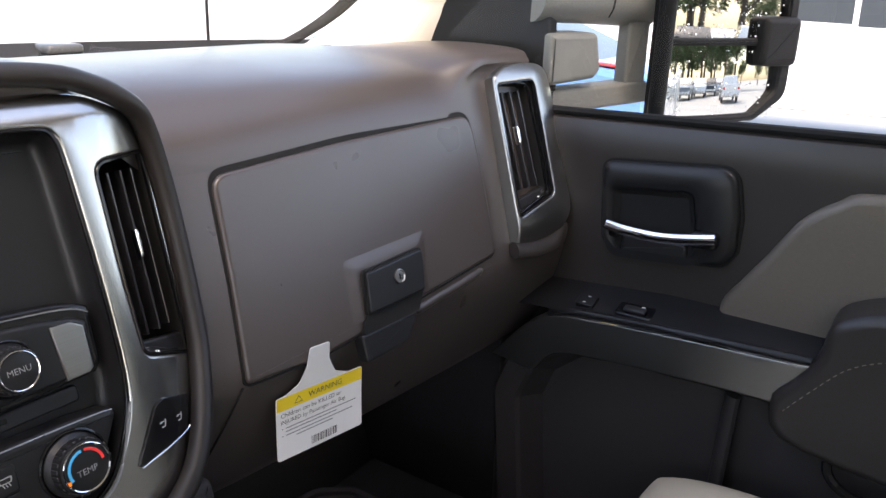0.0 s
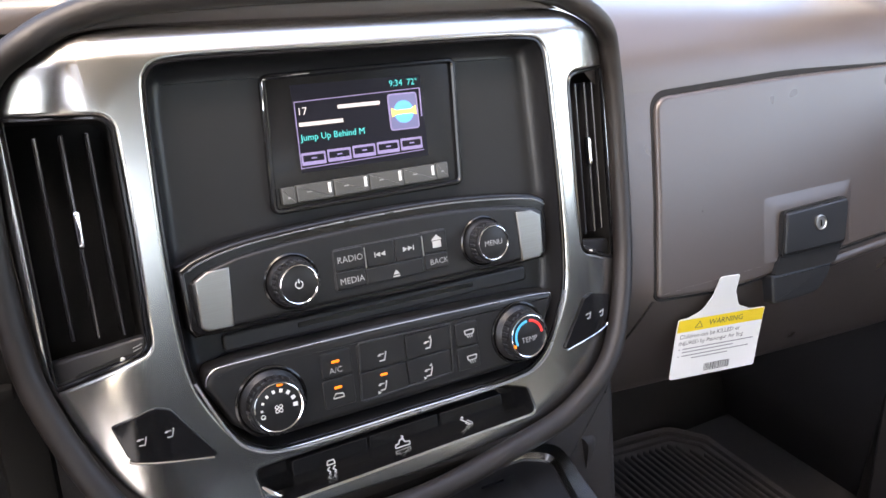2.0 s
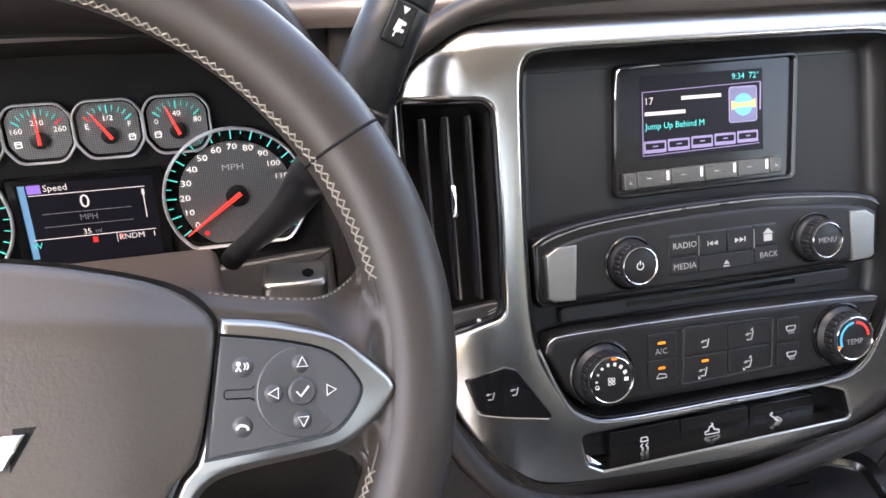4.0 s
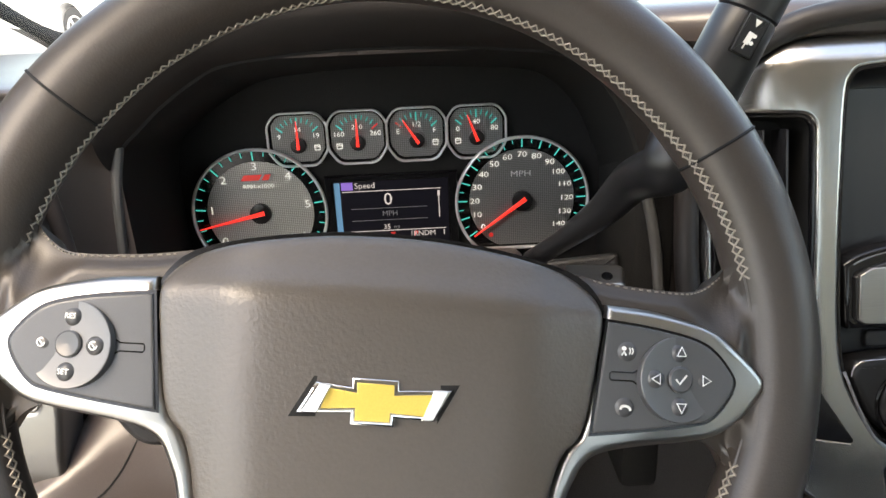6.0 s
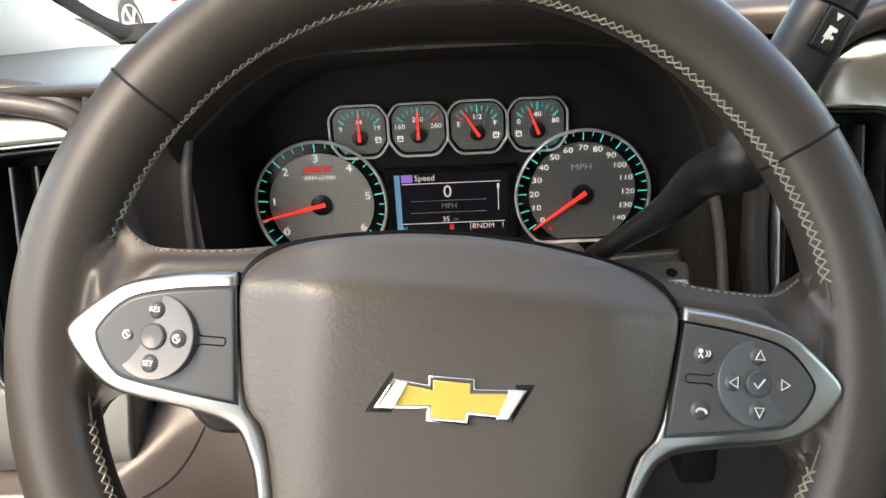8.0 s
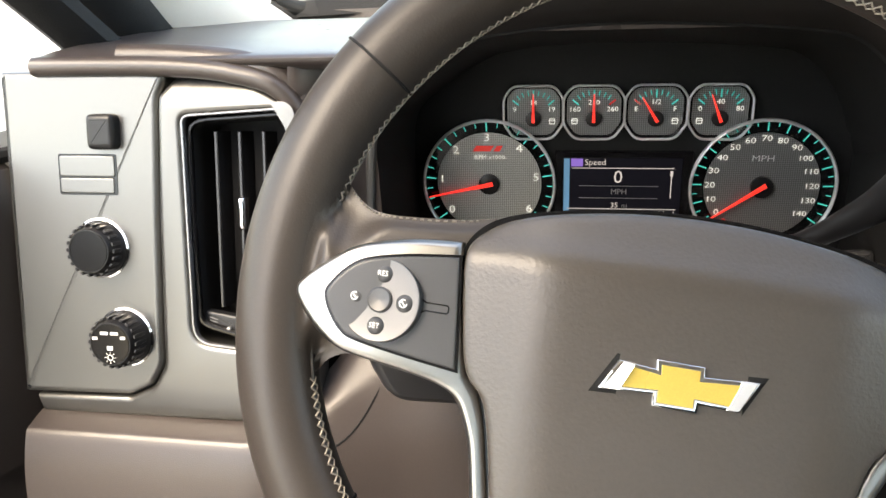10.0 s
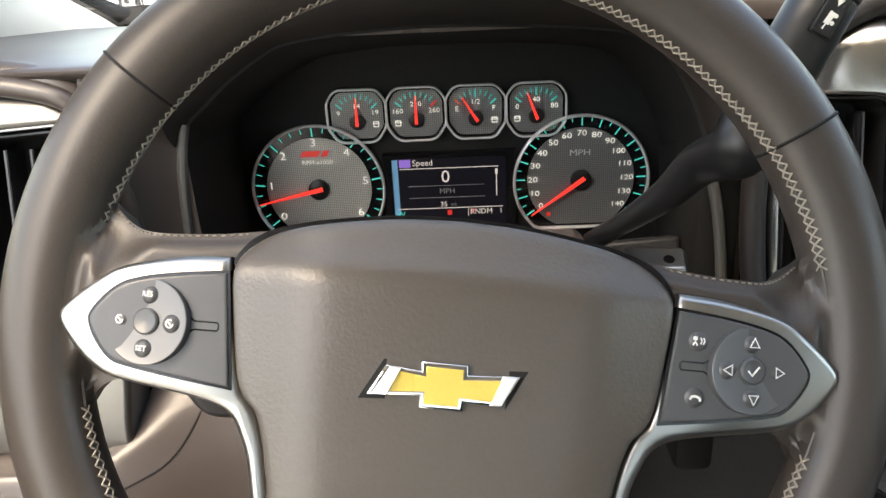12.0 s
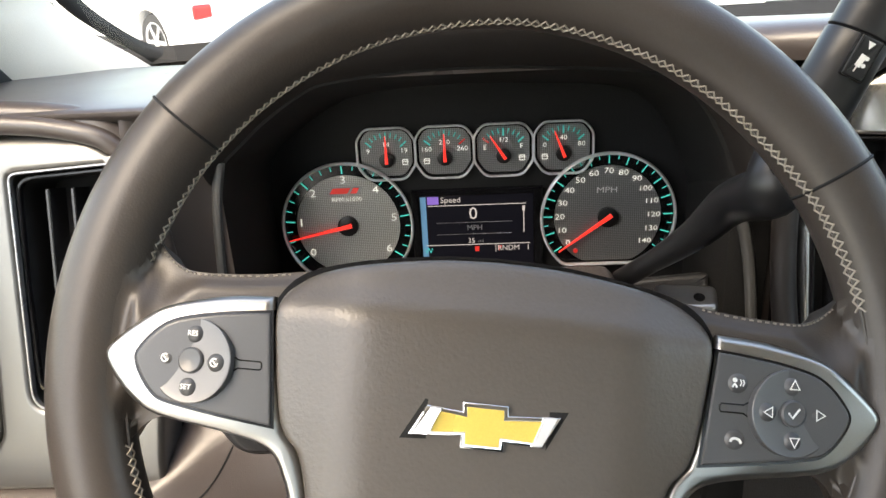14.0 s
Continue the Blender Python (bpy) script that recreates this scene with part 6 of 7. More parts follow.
# ---- console ----
con = thing("center_console", "dark centre console with a silver-edged tray and an outlet flap", "console", (0, 0.4, 0.70))
C0 = Frame((0, 0, 1.10), (1, 0, 0), (0, 1, 0))
co = rnd([(-0.135, 0.700), (0.05, 0.7025), (0.122, 0.6985), (0.1495, 0.680), (0.131, 0.60), (0.128, 0.15), (-0.145, 0.15)], [.012, 0, .016, .02, .04, .01, .01], 5)
part("body", plate(B(), C0, co, -0.40, -0.004, 0.004), DARK, con)
ci = rnd([(-0.118, 0.683), (0.04, 0.6845), (0.108, 0.6815), (0.1290, 0.6685), (0.1065, 0.60), (0.100, 0.17), (-0.128, 0.17)], [.01, 0, .014, .016, .03, .01, .01], 5)
part("rim", ringplate(B(), C0, co, ci, -0.010, 0.002, 0.004), SILVER, con, "satin silver edging")
part("tray", loops(B(), C0, [(offset(ci, .001), -0.001), (offset(ci, -0.002), -0.006), (offset(ci, -0.003), -0.010)]), CHAR, con)
fp = part("outlet_flap", plate(B(), C0, rnd([(0.043, 0.6745), (0.0945, 0.6722), (0.088, 0.598), (0.040, 0.600)], .006, 4), -0.012, -0.004, 0.003), CHAR, con, "grey power outlet flap")
part("flap_slit", bar(B(), C0, 0.0680, 0.6675, 0.022, 0.0022, -0.0038), GLOSSY, fp)
part("flap_hinge", bar(B(), C0, 0.069, 0.6760, 0.05, 0.003, -0.006), MATTE, fp)
# added black block, unseen itself, that darkens what the bezel mirrors
part("unseen_dark_block", block(B(), Matrix.Translation((0.0, -0.03, 1.02)), (0.44, 0.50, 0.22), 0.04, 3), MATTE, con)
# skirt between the console and the stack
part("skirt", plate(B(), Frame((0.02, 0.705, 1.11), (1, 0, 0), (0, 0.25, 1)), rnd([(-.17, -.40), (.20, -.40), (.215, .02), (-.19, .02)], .01, 3), -0.06, 0.0, 0.01), KICK, con)
part("side_panel", plate(B(), Frame((0.185, 0.74, 1.02), (-0.35, 1, 0), (0, 0, 1)), rnd([(-.05, -.32), (.35, -.32), (.35, .10), (-.05, .06)], .01, 3), -0.01, 0.006, 0.004), KICK, con)

# ---- firewall, footwell ----
shell_panel("wall_front", lambda s, t: Vector((-0.92 + 1.84 * s, 1.20 - 0.16 * (1 - t) ** 2, 0.68 + 0.76 * t)), 8, 8, CARPET, "dark carpeted firewall behind the dashboard", "wall")
shell_panel("cowl_side", lambda s, t: Vector((0.87 - 0.02 * t, 0.66 + 0.54 * s, 0.66 + 0.69 * t)), 4, 4, KICK, "dark kick panel beside the footwell", "trim")
shell_panel("cowl_side_left", lambda s, t: Vector((-0.90, 0.78 + 0.42 * s, 0.68 + 0.74 * t)), 4, 4, KICK, "dark kick panel beside the pedals", "trim")

# ribbed all-weather mat
mt = thing("floor_mat", "ribbed black rubber floor mat in the passenger footwell", "floor mat", (0.62, 0.75, 0.69))
M0 = Frame((0, 0, 0.690), (1, 0, 0), (0, 1, 0))
mo = rnd([(0.475, 0.30), (0.475, 1.02), (0.53, 1.055), (0.70, 1.035), (0.745, 0.98), (0.735, 0.30)], [.02, .03, .02, .05, .04, .02], 5)
part("base", plate(B(), M0, mo, 0.0, 0.010, 0.004), RUBBER, mt)
part("edge", ringplate(B(), M0, mo, offset(mo, -0.012), 0.006, 0.022, 0.004), RUBBER, mt, "raised rim")
part("inner_edge", ringplate(B(), M0, offset(mo, -0.024), offset(mo, -0.029), 0.006, 0.016, 0.002), RUBBER, mt)
for i in range(17):
    x = 0.512 + 0.0125 * i
    y1 = 1.010 - 0.10 * (x - 0.50) - (0.06 * max(0, x - 0.67) / 0.04)
    part("rib", block(B(), Matrix.Translation((x, (0.33 + y1) / 2, 0.7065)), (0.0058, y1 - 0.33, 0.013), 0.0020, 1), RUBBER, mt)

# ---- airbag warning tag ----
TG = Frame((0.3135, 0.7113, 1.1685), (0.9872, -0.1588, -0.0142), (0.0060, -0.0515, 0.9987), su=1.144, sv=0.985)
tag = thing("warning_tag", "white cardboard warning tag with a yellow band below the glove box", "tag", TG(0.047, -0.06))
CARD = mat("white_card", (0.78, 0.78, 0.76), 0.55, blotch=0.04)
YELLOW = mat("yellow_print", (0.82, 0.60, 0.03), 0.55, blotch=0.04)
PRINT = mat("black_print", (0.05, 0.05, 0.05), 0.6)
PRINTG = mat("grey_print", (0.30, 0.30, 0.30), 0.6)
cardp = rnd([(.0300, .0480), (.0510, .0480), (.0530, .0270), (.0620, .0080), (.0780, .0000), (.0945, .0000), (.0945, -.0700), (.0000, -.0700), (.0000, .0000), (.0100, .0010), (.0230, .0090), (.0290, .0260)],
            [.003, .003, .01, .012, .006, .003, .003, .003, .003, .008, .012, .01], 4)
# a slight curl away from the dash at its foot
TGB = Frame(TG.o, TG.u, TG.v, su=TG.su, sv=TG.sv, curl=lambda v: 0.003 * max(0.0, -v / 0.06) ** 1.6 + 0.14 * max(0.0, v))
part("card", holed(B(), TGB, cardp, [], 0.0, 0.0008, 0.0002, (), [.045 - .005 * i for i in range(0, 23)]), CARD, tag)


def strip(bm, u0, v0, u1, v1, w, n=6):
    for i in range(n):
        a, b = v0 + (v1 - v0) * i / n, v0 + (v1 - v0) * (i + 1) / n
        bm.faces.new([bm.verts.new(TGB(*p, w)) for p in ((u0, a), (u1, a), (u1, b), (u0, b))])
    return bm


part("yellow_band", strip(B(), .0006, -.0150, .0938, -.0006, .0010), YELLOW, tag)
bm = B()
for s_, size, v, al, u in (("WARNING", .0088, -.0078, "CENTER", 0.052), ("Children can be KILLED or", .0068, -.0205, "LEFT", .004), ("INJURED by Passenger Air Bag", .0064, -.0282, "LEFT", .004)):
    f_ = Frame(TGB(u, v, .0014), TG.u, (TGB(0, v + .004) - TGB(0, v - .004)))
    text(bm, s_, size, f_, 0, 0, 0, al)
part("lettering", bm, PRINT, tag)
bm = B()
for v, u0, u1 in ((-.0350, .009, .087), (-.0388, .009, .065), (-.0430, .009, .083), (-.0468, .020, .060)):
    strip(bm, u0, v - .0006, u1, v + .0006, .0013, 1)
    if v in (-.0350, -.0430):
        strip(bm, .005, v - .0006, .0065, v + .0006, .0013, 1)
part("small_print", bm, PRINTG, tag)
bm = B()
random.seed(4)
u = .036
while u < .064:
    d = random.choice((.0005, .0008, .0012))
    strip(bm, u, -.0655, u + d, -.0565, .0013, 1)
    u += d + random.choice((.0006, .0009))
part("bar_code", bm, PRINT, tag)
tri = B()
tube(tri, [TGB(.0190, -.0115, .0012), TGB(.0270, -.0115, .0012), TGB(.0230, -.0045, .0012)], .0006, .0002, 5, closed=True, up=TG.w)
part("warning_triangle", tri, PRINT, tag)

# ---- doors ----
def door(sgn):
    d = thing("passenger_door" if sgn > 0 else "driver_door", "closed cocoa-brown passenger door with a silver armrest trim" if sgn > 0 else "added cocoa-brown driver's door", "door", (sgn * 0.86, 0.2, 0.75), "front doors")
    X = 0.83
    D = Frame((sgn * X, 0.6, 1.2), (0, -sgn, 0), (0, 0, 1))   # u towards the rear on the passenger side
    if sgn < 0:
        D = Frame((sgn * X - 0.045, 0.6, 1.2), (0, 1, 0), (0, 0, 1))
    k = 1 if sgn > 0 else -1

    def P(pts):
        q = [(k * u, v) for u, v in pts]
        return q if k > 0 else q[::-1]

    # upper panel with a soft rolled top
    def upper(s, t):
        u = -0.13 + 1.10 * s
        v = -0.055 + 0.243 * t + 0.03 * s * t
        w = -0.012 * max(0.0, (t - 0.8) / 0.2) ** 2 - 0.003 * math.sin(math.pi * t)
        if t > 0.96:
            w -= 0.02 * (t - 0.96) / 0.04
        return D(k * u, v, w)
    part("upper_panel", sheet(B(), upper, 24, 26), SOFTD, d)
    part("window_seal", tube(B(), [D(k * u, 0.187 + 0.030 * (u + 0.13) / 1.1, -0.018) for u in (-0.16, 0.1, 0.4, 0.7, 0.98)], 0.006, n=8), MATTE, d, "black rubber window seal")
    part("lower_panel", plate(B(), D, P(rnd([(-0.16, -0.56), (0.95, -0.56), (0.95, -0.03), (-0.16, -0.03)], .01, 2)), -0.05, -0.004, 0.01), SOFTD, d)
    if sgn < 0:
        return d
    # taupe leather insert behind the handle
    ins = smooth([(0.1643, -.0282), (0.185, 0.008), (0.2073, 0.0427), (0.225, 0.073), (0.2429, 0.0998), (0.2749, 0.1248), (0.322, 0.1415), (0.55, 0.146), (0.75, 0.14), (0.75, -0.12), (0.20, -0.12), (0.172, -0.075)], 4, closed=True)
    part("leather_insert", plate(B(), D, ins, -0.004, 0.012, 0.011, 5), DOORHIDE, d, "taupe leather insert")
    # handle bezel
    Dh = D.shifted(0.004, 0.004)
    hz = rnd([(-0.0165, 0.1290), (0.1560, 0.1430), (0.1690, 0.080), (0.1690, 0.0370), (0.1545, 0.0150), (0.0140, 0.0040), (-0.0080, 0.0200)], [.016, .026, 0, .02, .02, .014, .02], 5)
    hi = rnd([(0.0020, 0.0940), (0.1080, 0.1040), (0.1170, 0.060), (0.1210, 0.0450), (0.1150, 0.0220), (0.0140, 0.0140), (0.0060, 0.0420)], [.010, .012, 0, .02, .012, .01, .02], 5)
    hb = part("handle_bezel", loops(B(), Dh, [(hz, -.004), (hz, .004), (offset(hz, -.003), .0085), (offset(hz, -.009), .0120), (offset(hi, .012), .0125), (offset(hi, .004), .0105), (hi, .006), (hi, -.002)], False), DARK, d, "black satin handle surround")
    part("handle_cup", loops(B(), Dh, [(hi, 0.008), (offset(hi, -0.004), 0.004), (offset(hi, -0.008), 0.0016), (offset(hi, -0.009), 0.0016)]), MATTE, hb, "", 15)
    part("gap", ringplate(B(), Dh, offset(hz, 0.003), hz, -0.004, 0.0012), MATTE, hb)
    lev = smooth([(0.0055, 0.0486, 0.026), (0.0355, 0.0466, 0.031), (0.0855, 0.0466, 0.031), (0.1479, 0.0564, 0.028)], 5)
    part("lever", tube(B(), [Dh(*p) for p in lev], 0.0050, 0.0075, 14, up=(0, 0, 1)), CHROME, hb, "chrome door lever")
    part("lever_knuckle", block(B(), at(Dh, 0.1339, 0.0514, 0.021), (0.034, 0.022, 0.020), 0.006, 3), GLOSSY, hb)
    part("lever_knuckle", block(B(), at(Dh, 0.0155, 0.0406, 0.016), (0.016, 0.018, 0.022), 0.005, 3), GLOSSY, hb)
    part("lower_scoop", plate(B(), Dh, rnd([(0.024, 0.034), (0.108, 0.036), (0.112, 0.016), (0.022, 0.013)], .004, 3), 0.0, 0.012, 0.003), CHAR, hb)
    # armrest ledge with window switches
    D2 = Frame((0.76, 0.6, 1.2), (0, -1, 0), (0, 0, 1))

    def ledge(s, t):
        u = -0.115 + 0.42 * s
        v0 = -0.071 + 0.016 * min(1, max(0, (u + 0.1) / 0.2))
        w = -0.075 * (1 - t) + 0.003
        return D2(u, v0 + 0.020 * (1 - t) ** 1.5 + 0.004 * math.sin(math.pi * t), w)
    part("armrest_ledge", sheet(B(), ledge, 16, 10), DARK, d, "black armrest ledge")
    swp = Frame((0.782, 0.55, 1.149), (0, -1, 0.02), (0.96, 0, 0.27))
    wsw = part("window_switch", plate(B(), swp, rect(-0.005, -0.014, 0.045, 0.014, .006, 4), -0.004, 0.0025, 0.002), GLOSSY, d, "glossy window switch")
    part("switch_paddle", block(B(), at(swp, 0.020, -0.002, 0.004), (0.030, 0.012, 0.005), 0.002), CHAR, wsw)
    part("switch_mark", bar(B(), swp, 0.030, 0.003, 0.005, 0.002, 0.0072), INK, wsw)
    lkp = part("lock_switch", plate(B(), swp, rect(-0.062, -0.012, -0.036, 0.012, .003, 3), -0.004, 0.0015, 0.001), DARK, d)
    bm = bar(B(), swp, -0.050, -0.0065, 0.004, 0.002, 0.0016)
    bar(bm, swp, -0.048, 0.0075, 0.004, 0.002, 0.0016)
    part("lock_mark", bm, INK, lkp)
    # silver trim that bends down to the map pocket
    tr = smooth([(-0.128, -0.160), (-0.0853, -0.1079), (-0.062, -0.0880), (-0.0433, -0.0774), (-0.0017, -0.0695), (0.1358, -0.0597), (0.2900, -0.0527)], 4) + \
        smooth([(0.2530, -0.1103), (0.1781, -0.1120), (0.0677, -0.1177), (-0.0133, -0.1259), (-0.0425, -0.1408), (-0.0628, -0.1675)], 4)
    part("armrest_trim", plate(B(), D2, tr, -0.020, 0.0035, 0.0028, 3), SILVER_DIM, d, "satin silver armrest trim")
    part("trim_edge", tube(B(), [D2(u, v, 0.0032) for u, v in smooth([(-0.0433, -0.0774), (-0.0017, -0.0695), (0.06, -0.0648), (0.1358, -0.0597), (0.288, -0.0527)], 5)], 0.0011, n=6), CHROME, d)
    part("ledge_edge", tube(B(), [D2(u, v + .0040, -0.0035) for u, v in smooth([(-0.0433, -0.0774), (-0.0017, -0.0695), (0.06, -0.0648), (0.1358, -0.0597), (0.288, -0.0527)], 5)], 0.0052, n=10), DARK, d)
    # armrest pad with a stitched seam
    pad_ = smooth([(0.2531, -0.1080), (0.275, -0.070), (0.2935, -0.0389), (0.3013, 0.0020), (0.3263, 0.0210), (0.3606, 0.0300), (0.44, 0.036), (0.60, 0.038), (0.60, -0.16), (0.30, -0.16)], 4, closed=True)
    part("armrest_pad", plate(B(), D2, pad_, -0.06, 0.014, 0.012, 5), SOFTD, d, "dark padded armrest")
    bm = B()
    path = smooth([(0.2700, -0.1100), (0.2972, -0.0735), (0.3261, -0.0394), (0.3601, -0.0205), (0.40, -0.014), (0.46, -0.012)], 10)
    for a_, b_ in list(zip(path, path[1:]))[::2]:
        tube(bm, [D2(*a_, 0.0148), D2(*b_, 0.0148)], 0.0006, n=4)
    tagged(part("stitching", bm, THREAD, d, "light stitching along the armrest"), kind="stuff")
    # map pocket below
    pk = rnd([(-0.085, -0.225), (-0.0650, -0.1710), (-0.0150, -0.1290), (0.0677, -0.1205), (0.25, -0.1140), (0.62, -0.15), (0.62, -0.50), (-0.06, -0.50)], [.01, .02, .02, .02, .02, .05, .02, .02], 4)
    pki = offset(pk, -0.010)
    part("pocket_frame", ringplate(B(), D2, offset(pk, 0.045), pk, -0.05, -0.006, 0.006), KICK, d)
    part("pocket", loops(B(), D2, [(pk, -0.010), (pki, -0.030), (offset(pk, -0.02), -0.045)]), KICK, d, "dark moulded map pocket")
    part("pocket_rib", tube(B(), [D2(0.205, -0.13, -0.028), D2(0.200, -0.30, -0.022), D2(0.215, -0.49, -0.022)], 0.008, 0.012, 10), KICK, d)
    part("cup_ring", tube(B(), [D2(0.37 + 0.045 * math.cos(radians(a)), -0.165 + 0.035 * math.sin(radians(a)), 0.004) for a in range(0, 360, 15)], 0.006, n=8, closed=True), GLOSSY, d)
    return d


door(1)
# driver's door: added, its angle set by the light and reflections it gives
open_door = door(-1)
tagged(open_door, "added cocoa-brown driver's door, ajar to let light in")
glass_edge = [(-0.905, 0.86, 1.40), (-0.905, -0.40, 1.43), (-0.83, -0.40, 1.90), (-0.83, 0.34, 1.90)]
bm = B()
bm.faces.new([bm.verts.new(p) for p in glass_edge])
dp = part("window_pane", bm, glass("door_glass"), open_door)
dp.visible_shadow = False
part("window_frame", tube(B(), smooth([(-0.905, 0.88, 1.40), (-0.87, 0.62, 1.66), (-0.83, 0.33, 1.90), (-0.83, 0.0, 1.925), (-0.83, -0.38, 1.91), (-0.905, -0.42, 1.43)], 5), 0.016, 0.020, 8), MATTE, open_door, "black window frame")
part("door_skin", plate(B(), Frame((-0.935, 0.2, 1.0), (0, -1, 0), (0, 0, 1)), rect(-0.62, -0.45, 0.62, 0.40, .03, 4), -0.02, 0.0, 0.008), mat("white_door_paint", (0.74, 0.74, 0.72), 0.25, coat=0.6, blotch=0.02), open_door, "white painted outer skin")
HINGE = Matrix.Translation((-0.90, 0.84, 0.0))
open_door.matrix_world = CAB @ HINGE @ pose(0, 0, 0, 0, 0, -25) @ HINGE.inverted() @ Matrix.Translation(BASE[open_door.name])

# ---- passenger seat ----
seat = thing("passenger_seat", "cream leather passenger seat", "seat", (0.48, 0.1, 0.70))


def cushion(s, t):
    """A padded block: s across, t from front lip to the back."""
    u, v = 2 * s - 1, 2 * t - 1
    k = (1 - abs(u) ** 3.2) ** 0.4 * (1 - abs(v) ** 4) ** 0.35
    return Vector((0.475 + 0.265 * u * (1 - 0.04 * t), 0.18 - 0.29 * v, 0.930 + 0.105 * k - 0.012 * (1 - u * u)))


part("cushion", sheet(B(), cushion, 32, 32), CREAM, seat)
part("base", block(B(), Matrix.Translation((0.475, 0.17, 0.79)), (0.50, 0.52, 0.24), 0.03, 3), MATTE, seat)


def back(s, t):
    u, v = 2 * s - 1, 2 * t - 1
    k = (1 - abs(u) ** 3.2) ** 0.4 * (1 - abs(v) ** 4) ** 0.35
    return Vector((0.475 + 0.25 * u, -0.22 - 0.22 * t + 0.10 * k, 0.95 + 0.65 * t))


part("backrest", sheet(B(), back, 24, 24), CREAM, seat)
part("backrest_shell", block(B(), Matrix.Translation((0.475, -0.36, 1.26)) @ pose(0, 0, 0, 18), (0.46, 0.08, 0.62), 0.03, 3), CREAM, seat)

# ---- windscreen and windows ----
PANE = glass("window_glass")


def pane(name, pts, label):
    bm = B()
    bm.faces.new([bm.verts.new(p) for p in pts])
    ob = solo(name, bm, PANE, label, "window", kind="structure")
    ob.visible_shadow = False
    return ob


bm = sheet(B(), lambda s, t: Vector(((-0.90 + 1.80 * s) * (1 - 0.16 * t), 1.20 - 0.78 * t + 0.10 * (1 - (2 * s - 1) ** 2) * (1 - 0.5 * t), 1.41 + 0.56 * t)), 16, 8)
wsn = solo("window_1", bm, PANE, "clear windscreen", "window", kind="structure")
wsn.visible_shadow = False
pane("window_2", [(0.865, 0.98, 1.39), (0.865, -0.40, 1.43), (0.80, -0.40, 1.93), (0.80, 0.40, 1.93)], "clear passenger door window")
# rear panes, unseen: tints chosen for how much light comes from behind
DIM = glass("unseen_dim_glass", (0.16, 0.17, 0.16))
REAR = glass("rear_glass", (0.60, 0.62, 0.60))
for nm, pts in (("window_3", [(0.86, -0.50, 1.39), (0.86, -1.58, 1.39), (0.75, -1.58, 1.93), (0.75, -0.50, 1.93)]), ("window_4", [(-0.86, -0.50, 1.39), (-0.86, -1.58, 1.39), (-0.75, -1.58, 1.93), (-0.75, -0.50, 1.93)]), ("window_5", [(-0.86, -1.585, 1.60), (0.86, -1.585, 1.60), (0.74, -1.585, 1.93), (-0.74, -1.585, 1.93)])):
    bm = B()
    bm.faces.new([bm.verts.new(p) for p in pts])
    solo(nm, bm, REAR if nm == "window_5" else DIM, "unseen rear window, tinted to set the light from behind" if nm == "window_5" else "unseen rear side window, tinted to cut the light", "window", kind="structure")
# plain panels added below the rear panes to keep light out
for sx in (-1, 1):
    shell_panel("wall_rear_" + ("left" if sx < 0 else "right"), lambda s, t, k=sx: Vector((k * 0.865, -0.40 - 1.18 * s, 0.66 + 0.74 * t)), 4, 4, SOFTD, "unseen dark panel added to close the rear against light", "wall")
# black band along the foot of the windscreen
bm = sheet(B(), lambda s, t: Vector(((-0.92 + 1.84 * s), 1.165 + 0.085 * (1 - (2 * s - 1) ** 2) + 0.02 * t, 1.432 + 0.012 * (1 - (2 * s - 1) ** 2) + 0.018 * t)), 24, 2)
solo("windscreen_band", bm, MATTE, "black band along the foot of the windscreen", "seal", kind="structure")
# hood and wiper cowl of the truck
TRUCKWHITE = mat("white_car_paint", (0.74, 0.74, 0.72), 0.25, coat=0.6, blotch=0.02)
bm = sheet(B(), lambda s, t: Vector((-0.85 + 1.70 * s, 1.36 + 1.15 * t, 1.27 - 0.10 * t - 0.05 * (2 * s - 1) ** 4 + 0.015 * math.cos(6 * (2 * s - 1)) * t)), 24, 12)
solo("truck_hood", bm, TRUCKWHITE, "white painted bonnet of the pickup", "hood", kind="structure")
noz = thing("washer_nozzle", "small grey washer nozzle box on the cowl", "nozzle", (0.44, 1.22, 1.44))
part("body", block(B(), Matrix.Translation((0.448, 1.235, 1.452)), (0.050, 0.04, 0.014), 0.005, 3), SATIN, noz)
part("foot", block(B(), Matrix.Translation((0.450, 1.232, 1.443)), (0.062, 0.05, 0.006), 0.002), MATTE, noz)
solo("wiper_blade", tube(B(), smooth([(0.60, 1.235, 1.436), (0.45, 1.262, 1.447), (0.2, 1.28, 1.456), (-0.1, 1.285, 1.457)], 6), 0.006, 0.005, 8), MATTE, "black wiper blade on the cowl", "wiper")
solo("radio_antenna", tube(B(), [(0.862, 1.44, 1.20), (0.864, 1.438, 1.36), (0.87, 1.43, 2.1)], 0.003, n=8), MATTE, "thin black radio antenna on the front wing", "antenna")

# ---- tow mirror outside the passenger window ----
mir = thing("tow_mirror", "tall black folding tow mirror with rain-spotted glass", "mirror", (0.92, 0.60, 1.38))
MN = Vector((-0.545, -0.838, 0.0)).normalized()
MR = Frame((1.075, 0.565, 1.465), MN.cross(Vector((0, 0, 1))) * -1, (0, 0, 1))
if MR.w.dot(MN) < 0:
    MR = Frame(MR.o, -MR.u, MR.v)
REFLECT = mat("mirror_glass", (0.50, 0.52, 0.52), 0.01, 1.0, blotch=0.0, rough_var=0.0)
HOUSE = mat("black_mirror_plastic", (0.006, 0.0062, 0.007), 0.6, grain=0.2, grain_scale=500, bump=0.3, bump_scale=700, spec=0.14)
